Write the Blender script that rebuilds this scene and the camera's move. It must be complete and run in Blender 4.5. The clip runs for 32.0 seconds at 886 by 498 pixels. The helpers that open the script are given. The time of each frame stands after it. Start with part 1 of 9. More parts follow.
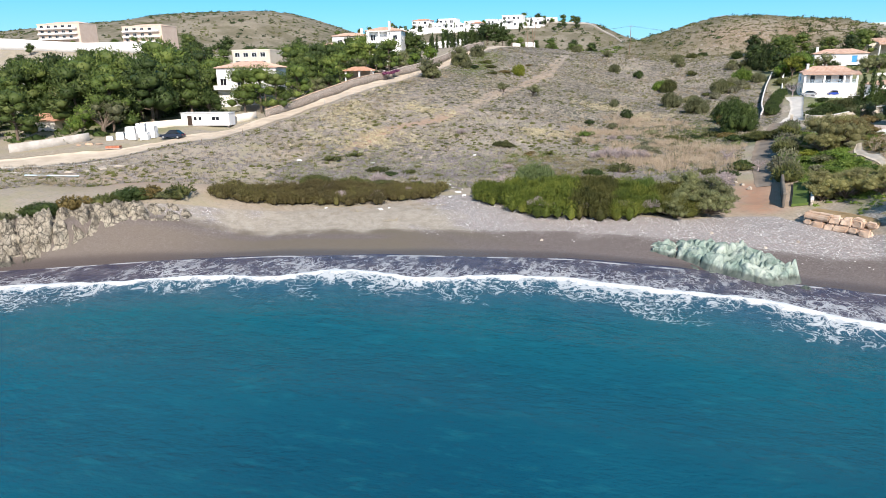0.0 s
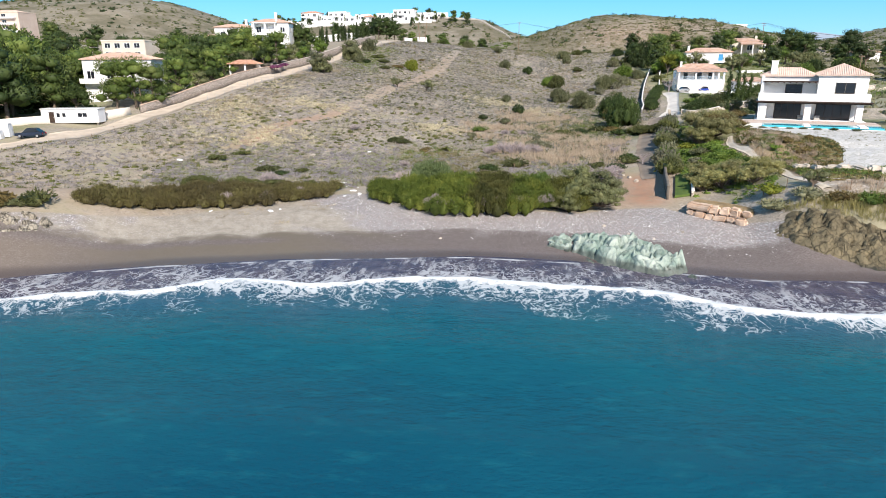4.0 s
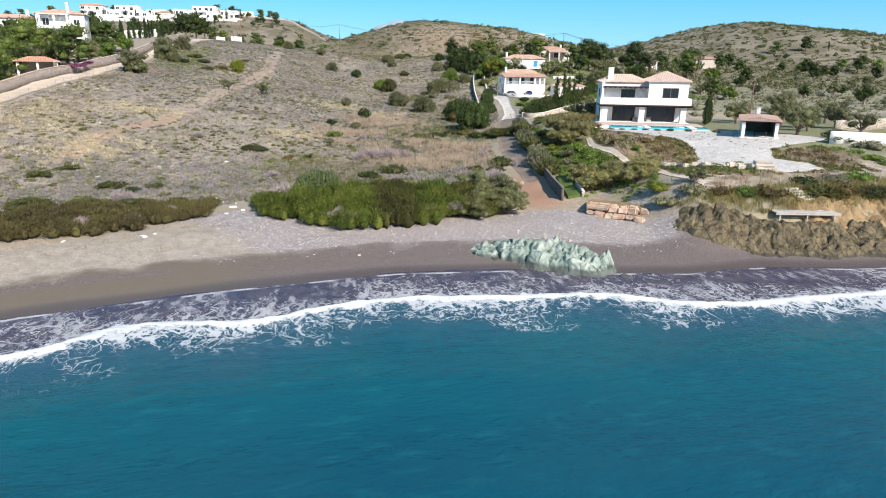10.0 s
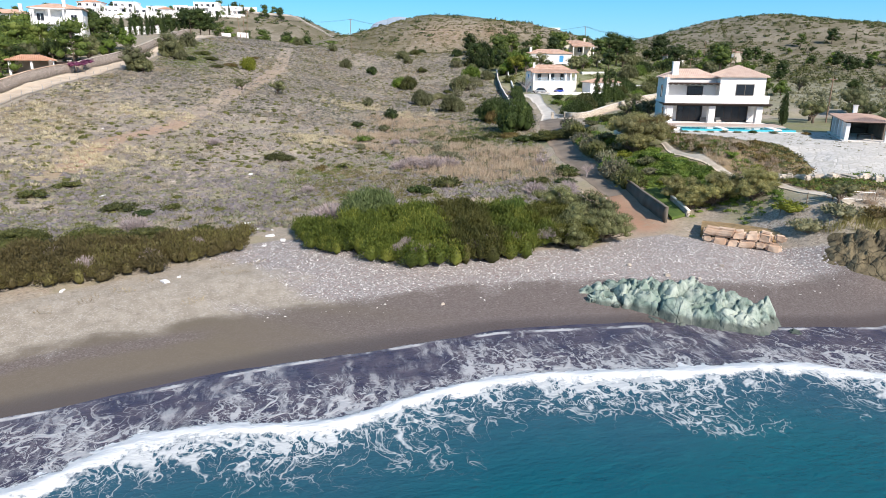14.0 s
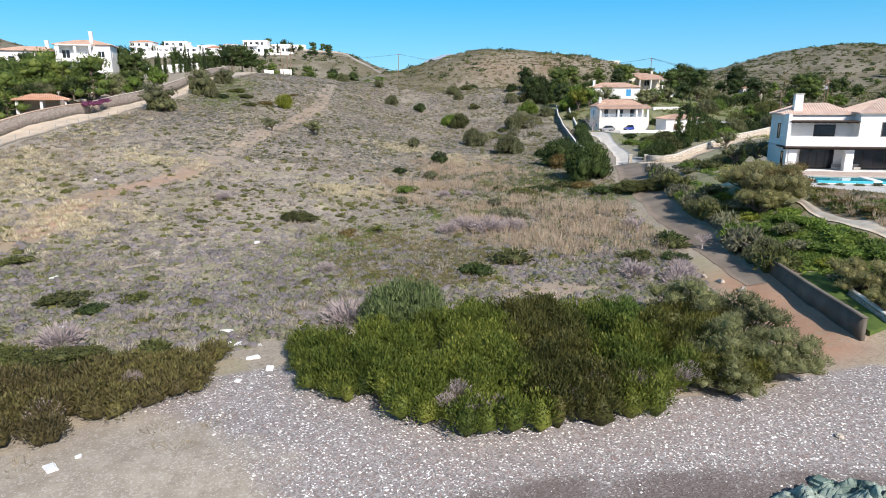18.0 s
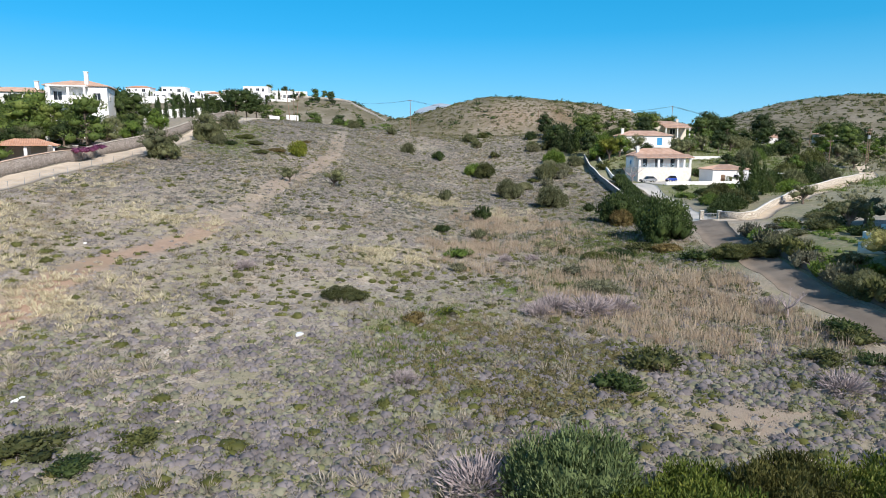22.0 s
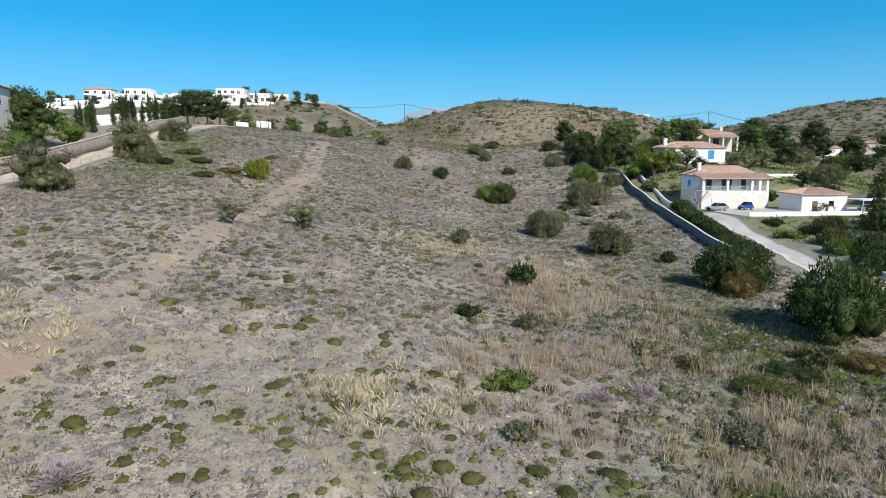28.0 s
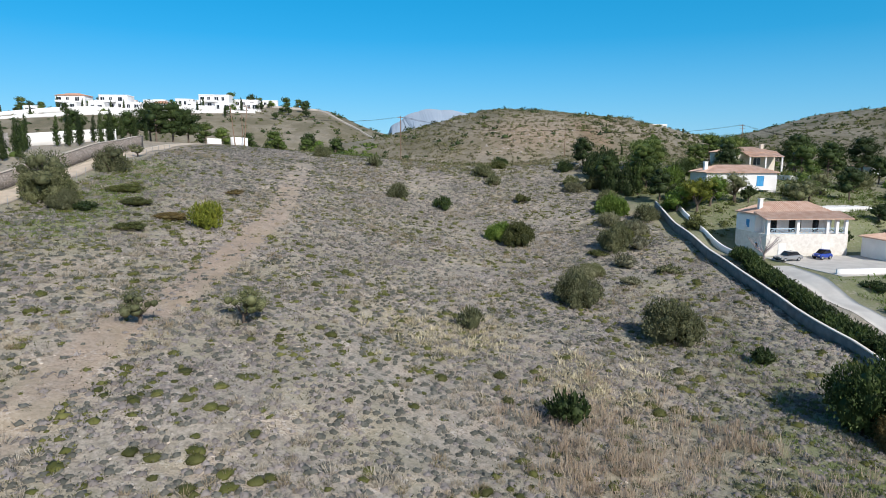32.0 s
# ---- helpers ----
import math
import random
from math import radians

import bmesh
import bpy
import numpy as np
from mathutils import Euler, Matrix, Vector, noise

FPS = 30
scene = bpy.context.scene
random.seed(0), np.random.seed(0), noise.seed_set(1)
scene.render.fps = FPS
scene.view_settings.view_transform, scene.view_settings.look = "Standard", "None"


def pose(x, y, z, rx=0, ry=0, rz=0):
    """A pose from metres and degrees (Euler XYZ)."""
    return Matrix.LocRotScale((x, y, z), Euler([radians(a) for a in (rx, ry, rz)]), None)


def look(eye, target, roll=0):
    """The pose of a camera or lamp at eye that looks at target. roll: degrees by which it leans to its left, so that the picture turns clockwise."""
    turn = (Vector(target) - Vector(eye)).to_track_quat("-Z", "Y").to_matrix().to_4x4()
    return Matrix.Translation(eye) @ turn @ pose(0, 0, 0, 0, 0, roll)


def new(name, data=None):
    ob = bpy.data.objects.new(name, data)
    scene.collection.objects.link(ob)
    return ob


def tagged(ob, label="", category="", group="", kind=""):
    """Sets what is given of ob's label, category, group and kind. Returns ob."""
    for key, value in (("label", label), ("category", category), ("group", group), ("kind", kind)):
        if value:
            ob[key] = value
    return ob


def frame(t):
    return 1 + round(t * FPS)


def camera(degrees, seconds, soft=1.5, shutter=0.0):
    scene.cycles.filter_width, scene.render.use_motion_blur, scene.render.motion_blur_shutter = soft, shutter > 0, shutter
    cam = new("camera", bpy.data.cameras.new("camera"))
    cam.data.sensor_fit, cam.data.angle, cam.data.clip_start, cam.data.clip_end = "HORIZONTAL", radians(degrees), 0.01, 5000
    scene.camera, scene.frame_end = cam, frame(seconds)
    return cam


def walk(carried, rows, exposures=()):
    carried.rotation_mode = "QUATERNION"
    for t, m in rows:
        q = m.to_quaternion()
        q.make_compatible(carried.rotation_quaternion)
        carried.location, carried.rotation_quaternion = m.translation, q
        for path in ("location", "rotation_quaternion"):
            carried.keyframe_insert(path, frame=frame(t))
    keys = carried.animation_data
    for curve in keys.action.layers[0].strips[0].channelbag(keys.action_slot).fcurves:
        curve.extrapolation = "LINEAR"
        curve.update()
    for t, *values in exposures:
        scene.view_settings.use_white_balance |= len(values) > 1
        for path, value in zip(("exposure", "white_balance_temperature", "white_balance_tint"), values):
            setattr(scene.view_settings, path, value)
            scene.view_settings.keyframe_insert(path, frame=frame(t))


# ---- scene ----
# camera
PATH = [
    (0.0, (0.73, -5.45, 19.10), (-11.69, 40.99, 5.33), -0.74),
    (0.5, (1.10, -6.46, 19.11), (-10.34, 40.22, 5.32), -0.71),
    (1.0, (1.46, -7.47, 19.13), (-8.98, 39.41, 5.24), -0.58),
    (1.5, (1.25, -7.34, 19.09), (-8.33, 39.70, 5.10), -0.51),
    (2.0, (1.04, -7.21, 19.05), (-7.86, 39.96, 5.05), -0.50),
    (2.5, (0.99, -6.44, 19.12), (-7.60, 40.76, 5.03), -0.43),
    (3.0, (0.93, -5.67, 19.20), (-6.49, 41.71, 5.06), -0.38),
    (3.5, (0.76, -4.62, 19.16), (-5.26, 42.95, 4.97), -0.29),
    (5.5, (0.15, 0.25, 18.82), (0.09, 48.19, 4.64), 0.03),
    (6.0, (0.15, 0.42, 18.92), (1.49, 48.34, 4.73), 0.10),
    (6.5, (0.01, 0.44, 18.94), (2.86, 48.33, 4.85), 0.20),
    (7.0, (-0.54, 0.46, 18.96), (3.73, 48.23, 4.81), 0.38),
    (7.5, (-1.36, 0.49, 18.98), (3.97, 48.18, 4.94), 0.43),
    (8.0, (-2.74, 0.64, 18.96), (3.48, 48.23, 4.94), 0.53),
    (8.5, (-4.39, 0.93, 18.90), (2.72, 48.40, 4.91), 0.53),
    (9.0, (-6.46, 1.08, 18.89), (1.71, 48.40, 4.93), 0.68),
    (9.5, (-8.51, 1.47, 18.90), (1.03, 48.55, 5.02), 0.75),
    (10.0, (-10.83, 1.86, 18.91), (-0.45, 48.75, 5.00), 0.75),
    (10.5, (-12.60, 2.82, 18.91), (-2.06, 49.65, 4.91), 0.81),
    (11.0, (-13.96, 4.18, 18.78), (-3.42, 51.01, 4.79), 0.72),
    (11.5, (-14.91, 5.88, 18.84), (-4.46, 52.70, 4.77), 0.70),
    (12.0, (-15.57, 7.84, 18.83), (-5.13, 54.67, 4.75), 0.61),
    (12.5, (-15.96, 10.10, 18.87), (-5.54, 56.91, 4.71), 0.52),
    (13.0, (-16.08, 12.50, 18.87), (-5.66, 59.31, 4.71), 0.42),
    (13.5, (-16.11, 15.19, 18.80), (-5.69, 62.00, 4.64), 0.30),
    (14.0, (-15.99, 17.88, 18.73), (-5.58, 64.69, 4.57), 0.28),
    (14.5, (-15.88, 20.73, 18.75), (-5.39, 67.50, 4.52), 0.19),
    (16.5, (-14.18, 32.69, 18.68), (-4.73, 79.70, 4.49), -0.04),
    (17.0, (-13.66, 35.38, 18.61), (-5.05, 82.63, 4.71), -0.15),
    (17.5, (-13.26, 37.96, 18.72), (-5.82, 85.69, 5.81), -0.28),
    (18.0, (-12.72, 40.24, 18.79), (-5.93, 88.41, 7.22), -0.24),
    (18.5, (-12.59, 42.52, 18.85), (-6.13, 91.04, 8.66), -0.29),
    (19.0, (-12.88, 44.75, 18.78), (-6.40, 93.55, 9.99), -0.22),
    (19.5, (-13.86, 46.73, 18.79), (-7.37, 95.63, 10.63), -0.24),
    (20.0, (-15.12, 48.70, 18.80), (-8.65, 97.61, 10.66), -0.17),
    (20.5, (-16.53, 50.92, 18.87), (-10.07, 99.83, 10.72), -0.05),
    (21.0, (-17.95, 53.23, 18.76), (-11.48, 102.15, 10.70), -0.01),
    (21.5, (-18.95, 55.85, 18.71), (-12.12, 104.73, 10.74), 0.03),
    (22.0, (-19.67, 58.50, 18.80), (-11.96, 107.26, 10.85), 0.05),
    (22.5, (-20.26, 61.38, 18.67), (-11.92, 110.04, 10.75), 0.09),
    (23.0, (-20.57, 64.34, 18.81), (-11.96, 112.97, 10.98), 0.10),
    (23.5, (-20.73, 67.51, 18.77), (-12.09, 116.14, 11.01), -0.01),
    (24.0, (-20.75, 70.55, 18.78), (-12.07, 119.19, 11.09), -0.22),
    (24.5, (-20.63, 73.72, 18.75), (-11.92, 122.36, 11.12), -0.33),
    (26.5, (-19.14, 86.99, 19.81), (-10.38, 135.62, 12.19), 0.09),
    (27.0, (-18.59, 90.27, 20.08), (-9.90, 138.93, 12.55), 0.16),
    (27.5, (-17.90, 93.81, 20.89), (-9.28, 142.48, 13.30), 0.12),
    (28.0, (-17.20, 97.32, 21.56), (-8.67, 145.98, 13.92), 0.09),
    (28.5, (-16.65, 100.63, 22.12), (-8.10, 149.31, 14.58), -0.03),
    (29.0, (-16.09, 103.94, 22.68), (-7.56, 152.63, 15.16), 0.05),
    (29.5, (-15.40, 107.42, 23.33), (-6.87, 156.11, 15.83), 0.02),
    (30.0, (-14.84, 110.73, 23.89), (-6.32, 159.43, 16.41), 0.00),
    (30.5, (-14.26, 113.97, 24.76), (-5.71, 162.66, 17.27), 0.02),
    (31.0, (-13.81, 117.03, 25.53), (-5.24, 165.72, 18.03), 0.04),
    (31.5, (-13.51, 119.97, 26.33), (-4.91, 168.63, 18.75), 0.05),
    (32.0, (-13.34, 122.86, 27.01), (-4.73, 171.52, 19.42), 0.17),
]
cam = camera(70.7, 32.0, soft=0.9)
walk(cam, [(t, look(e, g, r)) for t, e, g, r in PATH],
     exposures=[(0, 0.44, 6350, 12), (14.5, 0.34, 6350, 13), (19.0, 0.24, 6250, 12), (24.0, 0.12, 6100, 10), (32.0, -0.01, 6050, 10)])

# ================= light =================
SUN_FROM = Vector((0.37, -0.93, 0.76)).normalized()
sun_data = bpy.data.lights.new("sun", "SUN")
sun_data.energy, sun_data.angle, sun_data.color = 5.0, radians(0.53), (1.0, 0.905, 0.785)
sun = new("sun", sun_data)
sun.matrix_world = look(SUN_FROM * 300, (0, 0, 0))
world = bpy.data.worlds.new("sky")
scene.world = world
world.use_nodes = True
wn = world.node_tree
sky = wn.nodes.new("ShaderNodeTexSky")
sky.sky_type, sky.sun_disc = "NISHITA", False
sky.sun_elevation = math.asin(SUN_FROM.z)
sky.sun_rotation = math.atan2(SUN_FROM.x, SUN_FROM.y)
sky.air_density, sky.dust_density, sky.ozone_density, sky.altitude = 0.8, 0.0, 4.0, 200
vivid = wn.nodes.new("ShaderNodeHueSaturation")
vivid.inputs["Saturation"].default_value = 1.42
vivid.inputs["Hue"].default_value = 0.49
wn.links.new(sky.outputs[0], vivid.inputs["Color"])
even = wn.nodes.new("ShaderNodeMix")   # thin bright haze evens out the blue
even.data_type = "RGBA"
even.inputs[0].default_value = 0.42
even.inputs[7].default_value = (0.55, 4.35, 7.1, 1)
wn.links.new(vivid.outputs[0], even.inputs[6])
# the sky pales towards the sun and is deepest blue away from it
toward = wn.nodes.new("ShaderNodeVectorMath")
toward.operation = "DOT_PRODUCT"
wn.links.new(wn.nodes.new("ShaderNodeTexCoord").outputs["Generated"], toward.inputs[0])
toward.inputs[1].default_value = SUN_FROM
pale = wn.nodes.new("ShaderNodeMapRange")
pale.interpolation_type = "SMOOTHSTEP"
pale.inputs["From Min"].default_value, pale.inputs["From Max"].default_value = -0.25, 0.55
wn.links.new(toward.outputs["Value"], pale.inputs["Value"])
whole = wn.nodes.new("ShaderNodeMix")
whole.data_type = "RGBA"
wn.links.new(pale.outputs[0], whole.inputs[0])
wn.links.new(even.outputs[2], whole.inputs[6])
soft_sky = wn.nodes.new("ShaderNodeHueSaturation")
soft_sky.inputs["Saturation"].default_value = 0.75
wn.links.new(sky.outputs[0], soft_sky.inputs["Color"])
wn.links.new(soft_sky.outputs[0], whole.inputs[7])
# pale haze low over the hills
rise = wn.nodes.new("ShaderNodeSeparateXYZ")
wn.links.new(toward.inputs[0].links[0].from_socket, rise.inputs[0])
low = wn.nodes.new("ShaderNodeMapRange")
low.inputs["From Min"].default_value, low.inputs["From Max"].default_value = 0.0, 0.17
low.inputs["To Min"].default_value, low.inputs["To Max"].default_value = 0.6, 0.0
wn.links.new(rise.outputs[2], low.inputs["Value"])
hazy = wn.nodes.new("ShaderNodeMix")
hazy.data_type = "RGBA"
wn.links.new(low.outputs[0], hazy.inputs[0])
wn.links.new(whole.outputs[2], hazy.inputs[6])
hazy.inputs[7].default_value = (2.3, 4.9, 7.0, 1)
wn.links.new(hazy.outputs[2], wn.nodes["Background"].inputs[0])
wn.nodes["Background"].inputs[1].default_value = 0.113

# ================= lie of the land =================
def smooth(a, b, v):
    u = np.clip((np.asarray(v, float) - a) / (b - a), 0, 1)
    return u * u * (3 - 2 * u)


SHORE_X = [-400, -140, -90, -70, -57, -46, -33, -18, -3, 8, 17, 25, 34, 42, 60, 90, 140, 400]
SHORE_Y = [-120, 0, 26, 36, 42, 47.5, 52.5, 56, 58, 57, 54.5, 53, 53.5, 51.5, 50, 47, 38, -60]
GRID_X = [-180, -110, -70, -45, -22, 0, 22, 45, 75, 120, 190]
GRID_Y = [75, 100, 130, 165, 205, 250, 300]
GRID_Z = [
    [5, 5, 4.2, 2.7, 2.2, 2.3, 2.5, 6.4, 7.5, 7, 6],
    [8, 7.5, 6.2, 3.7, 2.8, 2.7, 3.6, 8.0, 9.1, 9, 8],
    [10, 10, 9.5, 7.4, 5.3, 3.6, 4.3, 7.8, 9.3, 9.5, 9],
    [13, 13.5, 15, 13.6, 9.8, 6.0, 5.6, 7.0, 9.6, 10.5, 10],
    [16, 17.5, 20, 18.6, 14.4, 10.0, 8.0, 9.6, 11.2, 11.5, 11],
    [20, 22, 26, 25.2, 21.4, 16.0, 13.4, 14.5, 19.0, 17, 14],
    [25, 27, 30, 29.4, 27.4, 25.4, 23.5, 23.5, 26.0, 23, 18],
]
# ridges of the distance: where the crest runs in y, its skyline (x, z), how far it falls to the front and to the back
RIDGES = [
    (312, [-560, -440, -347, -290, -236, -190, -160], [34, 37, 36, 33, 32, 27, 20], 45, 120),
    (400, [-40, 14, 30, 55, 79, 100, 120, 149, 200], [24, 34.5, 39.5, 46, 46, 44, 42.5, 35.5, 26], 75, 120),
    (490, [-300, -152, -125, -97, -45, -15, 10, 60], [38, 49, 51, 52, 52, 50, 39, 24], 110, 160),
    (460, [120, 200, 228, 258, 296, 319, 355, 410, 450, 700], [22, 31, 35, 41, 50, 56.5, 54, 51, 47, 50], 150, 200),
    (560, [-900, -640, -440, -400, -318, -287, -243, -180], [50, 62, 70, 75, 74, 69, 55, 36], 190, 300),
]


def shore(x):
    return np.interp(x, SHORE_X, SHORE_Y)


def cubic_weights(axis, v):
    a = np.asarray(axis, float)
    v = np.clip(v, a[0], a[-1])
    i = np.clip(np.searchsorted(a, v, side="right") - 1, 0, len(a) - 2)
    return i, (v - a[i]) / (a[i + 1] - a[i])


def inland(x, y):
    """Height of the hillside from the coarse survey grid, smoothed between its nodes."""
    g = np.asarray(GRID_Z, float)
    i, u = cubic_weights(GRID_X, x)
    j, v = cubic_weights(GRID_Y, y)

    def row(jj):
        jj = np.clip(jj, 0, len(GRID_Y) - 1)
        p = [g[jj, np.clip(i + k, 0, len(GRID_X) - 1)] for k in (-1, 0, 1, 2)]
        return p[1] + 0.5 * u * (p[2] - p[0] + u * (2 * p[0] - 5 * p[1] + 4 * p[2] - p[3] + u * (3 * (p[1] - p[2]) + p[3] - p[0])))

    q = [row(j + k) for k in (-1, 0, 1, 2)]
    return q[1] + 0.5 * v * (q[2] - q[0] + v * (2 * q[0] - 5 * q[1] + 4 * q[2] - q[3] + v * (3 * (q[1] - q[2]) + q[3] - q[0])))


def height(x, y):
    x, y = np.asarray(x, float), np.asarray(y, float)
    d = y - shore(x)
    beach = np.interp(d, [-400, -30, -8, 0, 4, 9, 14, 22, 30], [-9, -3.2, -0.9, 0, 0.45, 0.95, 1.75, 2.25, 2.5])
    # rocky edges of the bay, low cliffs beside the beach
    left = smooth(-37, -52, x)
    right = smooth(26, 34, x)
    beach = beach + left * np.interp(d, [0, 2, 5.5, 9, 30], [0, 0.5, 3.0, 3.3, 3.4])
    beach = beach + right * np.interp(d, [0, 4, 10, 15, 20, 30], [0, 0.3, 3.4, 4.2, 4.4, 4.6])
    land = inland(x, y)
    w = smooth(16, 34, d)
    z = beach * (1 - w) + land * w
    # level ground at the villa and below the stone house
    w = smooth(34, 42, x) * smooth(100, 92, x) * smooth(88, 93, y) * smooth(142, 132, y)
    z = z * (1 - w) + 8.3 * w
    w = smooth(48, 54, x) * smooth(104, 92, x) * smooth(190, 197, y) * smooth(228, 219, y)
    z = z * (1 - w) + 10.2 * w
    far = smooth(290, 350, y)
    z = z * (1 - far) + np.minimum(z, 26) * far
    for yc, xs, zs, front, back in RIDGES:
        crest = np.interp(x, xs, zs)
        fall = np.where(y < yc, np.exp(-((y - yc) / front) ** 2), np.exp(-((y - yc) / back) ** 2))
        z = np.where(y > 250, np.maximum(z, 8 + (crest - 8) * fall), z)
    return z

# ================= materials =================
class Shader:
    """A small writer of node materials: every call adds a node and gives back its main output."""

    def __init__(self, name):
        self.mat = bpy.data.materials.new(name)
        self.mat.use_nodes = True
        self.nt = self.mat.node_tree
        self.nt.nodes.clear()
        self.out = self.nt.nodes.new("ShaderNodeOutputMaterial")
        self.where = self.add("ShaderNodeNewGeometry").outputs["Position"]

    def add(self, kind, *ins, **named):
        n = self.nt.nodes.new(kind)
        for i, v in enumerate(ins):
            self.put(n.inputs[i], v)
        for k, v in named.items():
            self.put(n.inputs[k.replace("_", " ")], v)
        return n

    def put(self, socket, v):
        if v is None:
            return
        if isinstance(v, bpy.types.NodeSocket):
            self.nt.links.new(v, socket)
        elif isinstance(v, tuple) and len(v) == 3 and socket.type == "RGBA":
            socket.default_value = (*v, 1)
        else:
            socket.default_value = v

    def math(self, op, a, b=0.0, c=0.0):
        n = self.nt.nodes.new("ShaderNodeMath")
        n.operation = op
        for i, v in enumerate((a, b, c)):
            self.put(n.inputs[i], v)
        return n.outputs[0]

    def noise(self, scale, detail=4.0, rough=0.55, where=None, distortion=0.0):
        return self.add("ShaderNodeTexNoise", Vector=where or self.where, Scale=scale, Detail=detail, Roughness=rough, Distortion=distortion).outputs["Fac"]

    def cells(self, scale, feature="F1", where=None, out="Distance", rand=1.0):
        n = self.nt.nodes.new("ShaderNodeTexVoronoi")
        n.feature = feature
        self.put(n.inputs["Vector"], where or self.where)
        n.inputs["Scale"].default_value = scale
        n.inputs["Randomness"].default_value = rand
        return n.outputs[out]

    def scaled(self, x, y, z, where=None):
        n = self.nt.nodes.new("ShaderNodeMapping")
        self.put(n.inputs["Vector"], where or self.where)
        n.inputs["Scale"].default_value = (x, y, z)
        return n.outputs[0]

    def step(self, v, a, b):
        n = self.nt.nodes.new("ShaderNodeMapRange")
        n.interpolation_type = "SMOOTHSTEP"
        for i, w in enumerate((v, a, b, 0.0, 1.0)):
            self.put(n.inputs[i], w)
        return n.outputs[0]

    def mix(self, fac, a, b, kind="MIX"):
        n = self.nt.nodes.new("ShaderNodeMix")
        n.data_type, n.blend_type = "RGBA", kind
        self.put(n.inputs[0], fac)
        self.put(n.inputs[6], a)
        self.put(n.inputs[7], b)
        return n.outputs[2]

    def attr(self, name, out="Fac"):
        n = self.nt.nodes.new("ShaderNodeAttribute")
        n.attribute_name = name
        return n.outputs[out]

    def split(self, colour):
        return self.add("ShaderNodeSeparateColor", colour).outputs

    def island(self):
        return self.add("ShaderNodeNewGeometry").outputs["Random Per Island"]

    def object_random(self):
        return self.nt.nodes.new("ShaderNodeObjectInfo").outputs["Random"]

    def bump(self, v, strength=0.3, distance=0.05):
        return self.add("ShaderNodeBump", Strength=strength, Distance=distance, Height=v).outputs[0]

    def finish(self, colour, rough=0.8, metal=0.0, normal=None, specular=0.3, **more):
        b = self.add("ShaderNodeBsdfPrincipled", Base_Color=colour, Roughness=rough, Metallic=metal)
        b.inputs["Specular IOR Level"].default_value = specular
        self.put(b.inputs["Normal"], normal)
        for k, v in more.items():
            self.put(b.inputs[k.replace("_", " ")], v)
        self.nt.links.new(b.outputs[0], self.out.inputs[0])
        return self.mat


def plain(name, c1, c2, scale=1.5, rough=0.8, metal=0.0, relief=0.15, grain=25.0, specular=0.3):
    """Two tones at two scales: broad stains and fine grain, with a fine relief."""
    s = Shader(name)
    broad, fine = s.noise(scale, 4), s.noise(grain, 3)
    k = s.math("ADD", s.math("MULTIPLY", s.step(broad, 0.3, 0.7), 0.65), s.math("MULTIPLY", fine, 0.35))
    col = s.mix(k, c1, c2)
    tone = s.math("MULTIPLY_ADD", s.object_random(), 0.16, 0.92)
    col = s.mix(1.0, col, s.add("ShaderNodeCombineColor", tone, tone, tone).outputs[0], "MULTIPLY")
    return s.finish(col, rough, metal, s.bump(fine, relief, 0.02) if relief else None, specular)


def foliage(name, dark, mid, light, scale=0.6, rough=0.6, through_light=0.25):
    s = Shader(name)
    r = s.island()
    k = s.math("ADD", s.math("MULTIPLY", r, 0.55), s.math("MULTIPLY", s.step(s.noise(scale, 3), 0.3, 0.7), 0.45))
    col = s.mix(s.step(k, 0.0, 0.5), dark, mid)
    col = s.mix(s.step(k, 0.5, 1.0), col, light)
    tone = s.math("MULTIPLY_ADD", s.object_random(), 0.5, 0.75)
    col = s.mix(1.0, col, s.add("ShaderNodeCombineColor", tone, tone, s.math("MULTIPLY_ADD", tone, 0.6, 0.4)).outputs[0], "MULTIPLY")
    b = s.add("ShaderNodeBsdfPrincipled", Base_Color=col, Roughness=rough)
    b.inputs["Specular IOR Level"].default_value = 0.25
    t = s.add("ShaderNodeBsdfTranslucent", col)
    m = s.add("ShaderNodeMixShader", through_light, b.outputs[0], t.outputs[0])
    s.nt.links.new(m.outputs[0], s.out.inputs[0])
    return s.mat


white_wall = plain("white_render", (0.78, 0.77, 0.75), (0.86, 0.86, 0.85), 0.5, 0.85, relief=0.1)
cream_wall = plain("cream_render", (0.62, 0.55, 0.46), (0.72, 0.66, 0.57), 0.5, 0.85, relief=0.1)
pink_wall = plain("pale_pink_render", (0.66, 0.50, 0.40), (0.74, 0.60, 0.50), 0.4, 0.85, relief=0.1)
grey_wall = plain("grey_render", (0.11, 0.095, 0.078), (0.19, 0.168, 0.14), 0.7, 0.9, relief=0.2)
dirty_wall = plain("weathered_white_render", (0.36, 0.335, 0.30), (0.54, 0.51, 0.47), 0.9, 0.9, relief=0.2)
# stained render, its base colour darkened further to put shade on the drive wall
shaded_stained_wall = plain("shaded_stained_render", (0.13, 0.12, 0.115), (0.25, 0.235, 0.225), 0.9, 0.9, relief=0.2)
dark_glass = plain("dark_window_glass", (0.012, 0.014, 0.018), (0.02, 0.022, 0.028), 0.5, 0.12, relief=0, specular=0.6)
dark_wood = plain("dark_stained_wood", (0.035, 0.022, 0.016), (0.06, 0.04, 0.03), 3, 0.6)
brown_wood = plain("weathered_brown_wood", (0.16, 0.10, 0.06), (0.24, 0.16, 0.10), 3, 0.75)
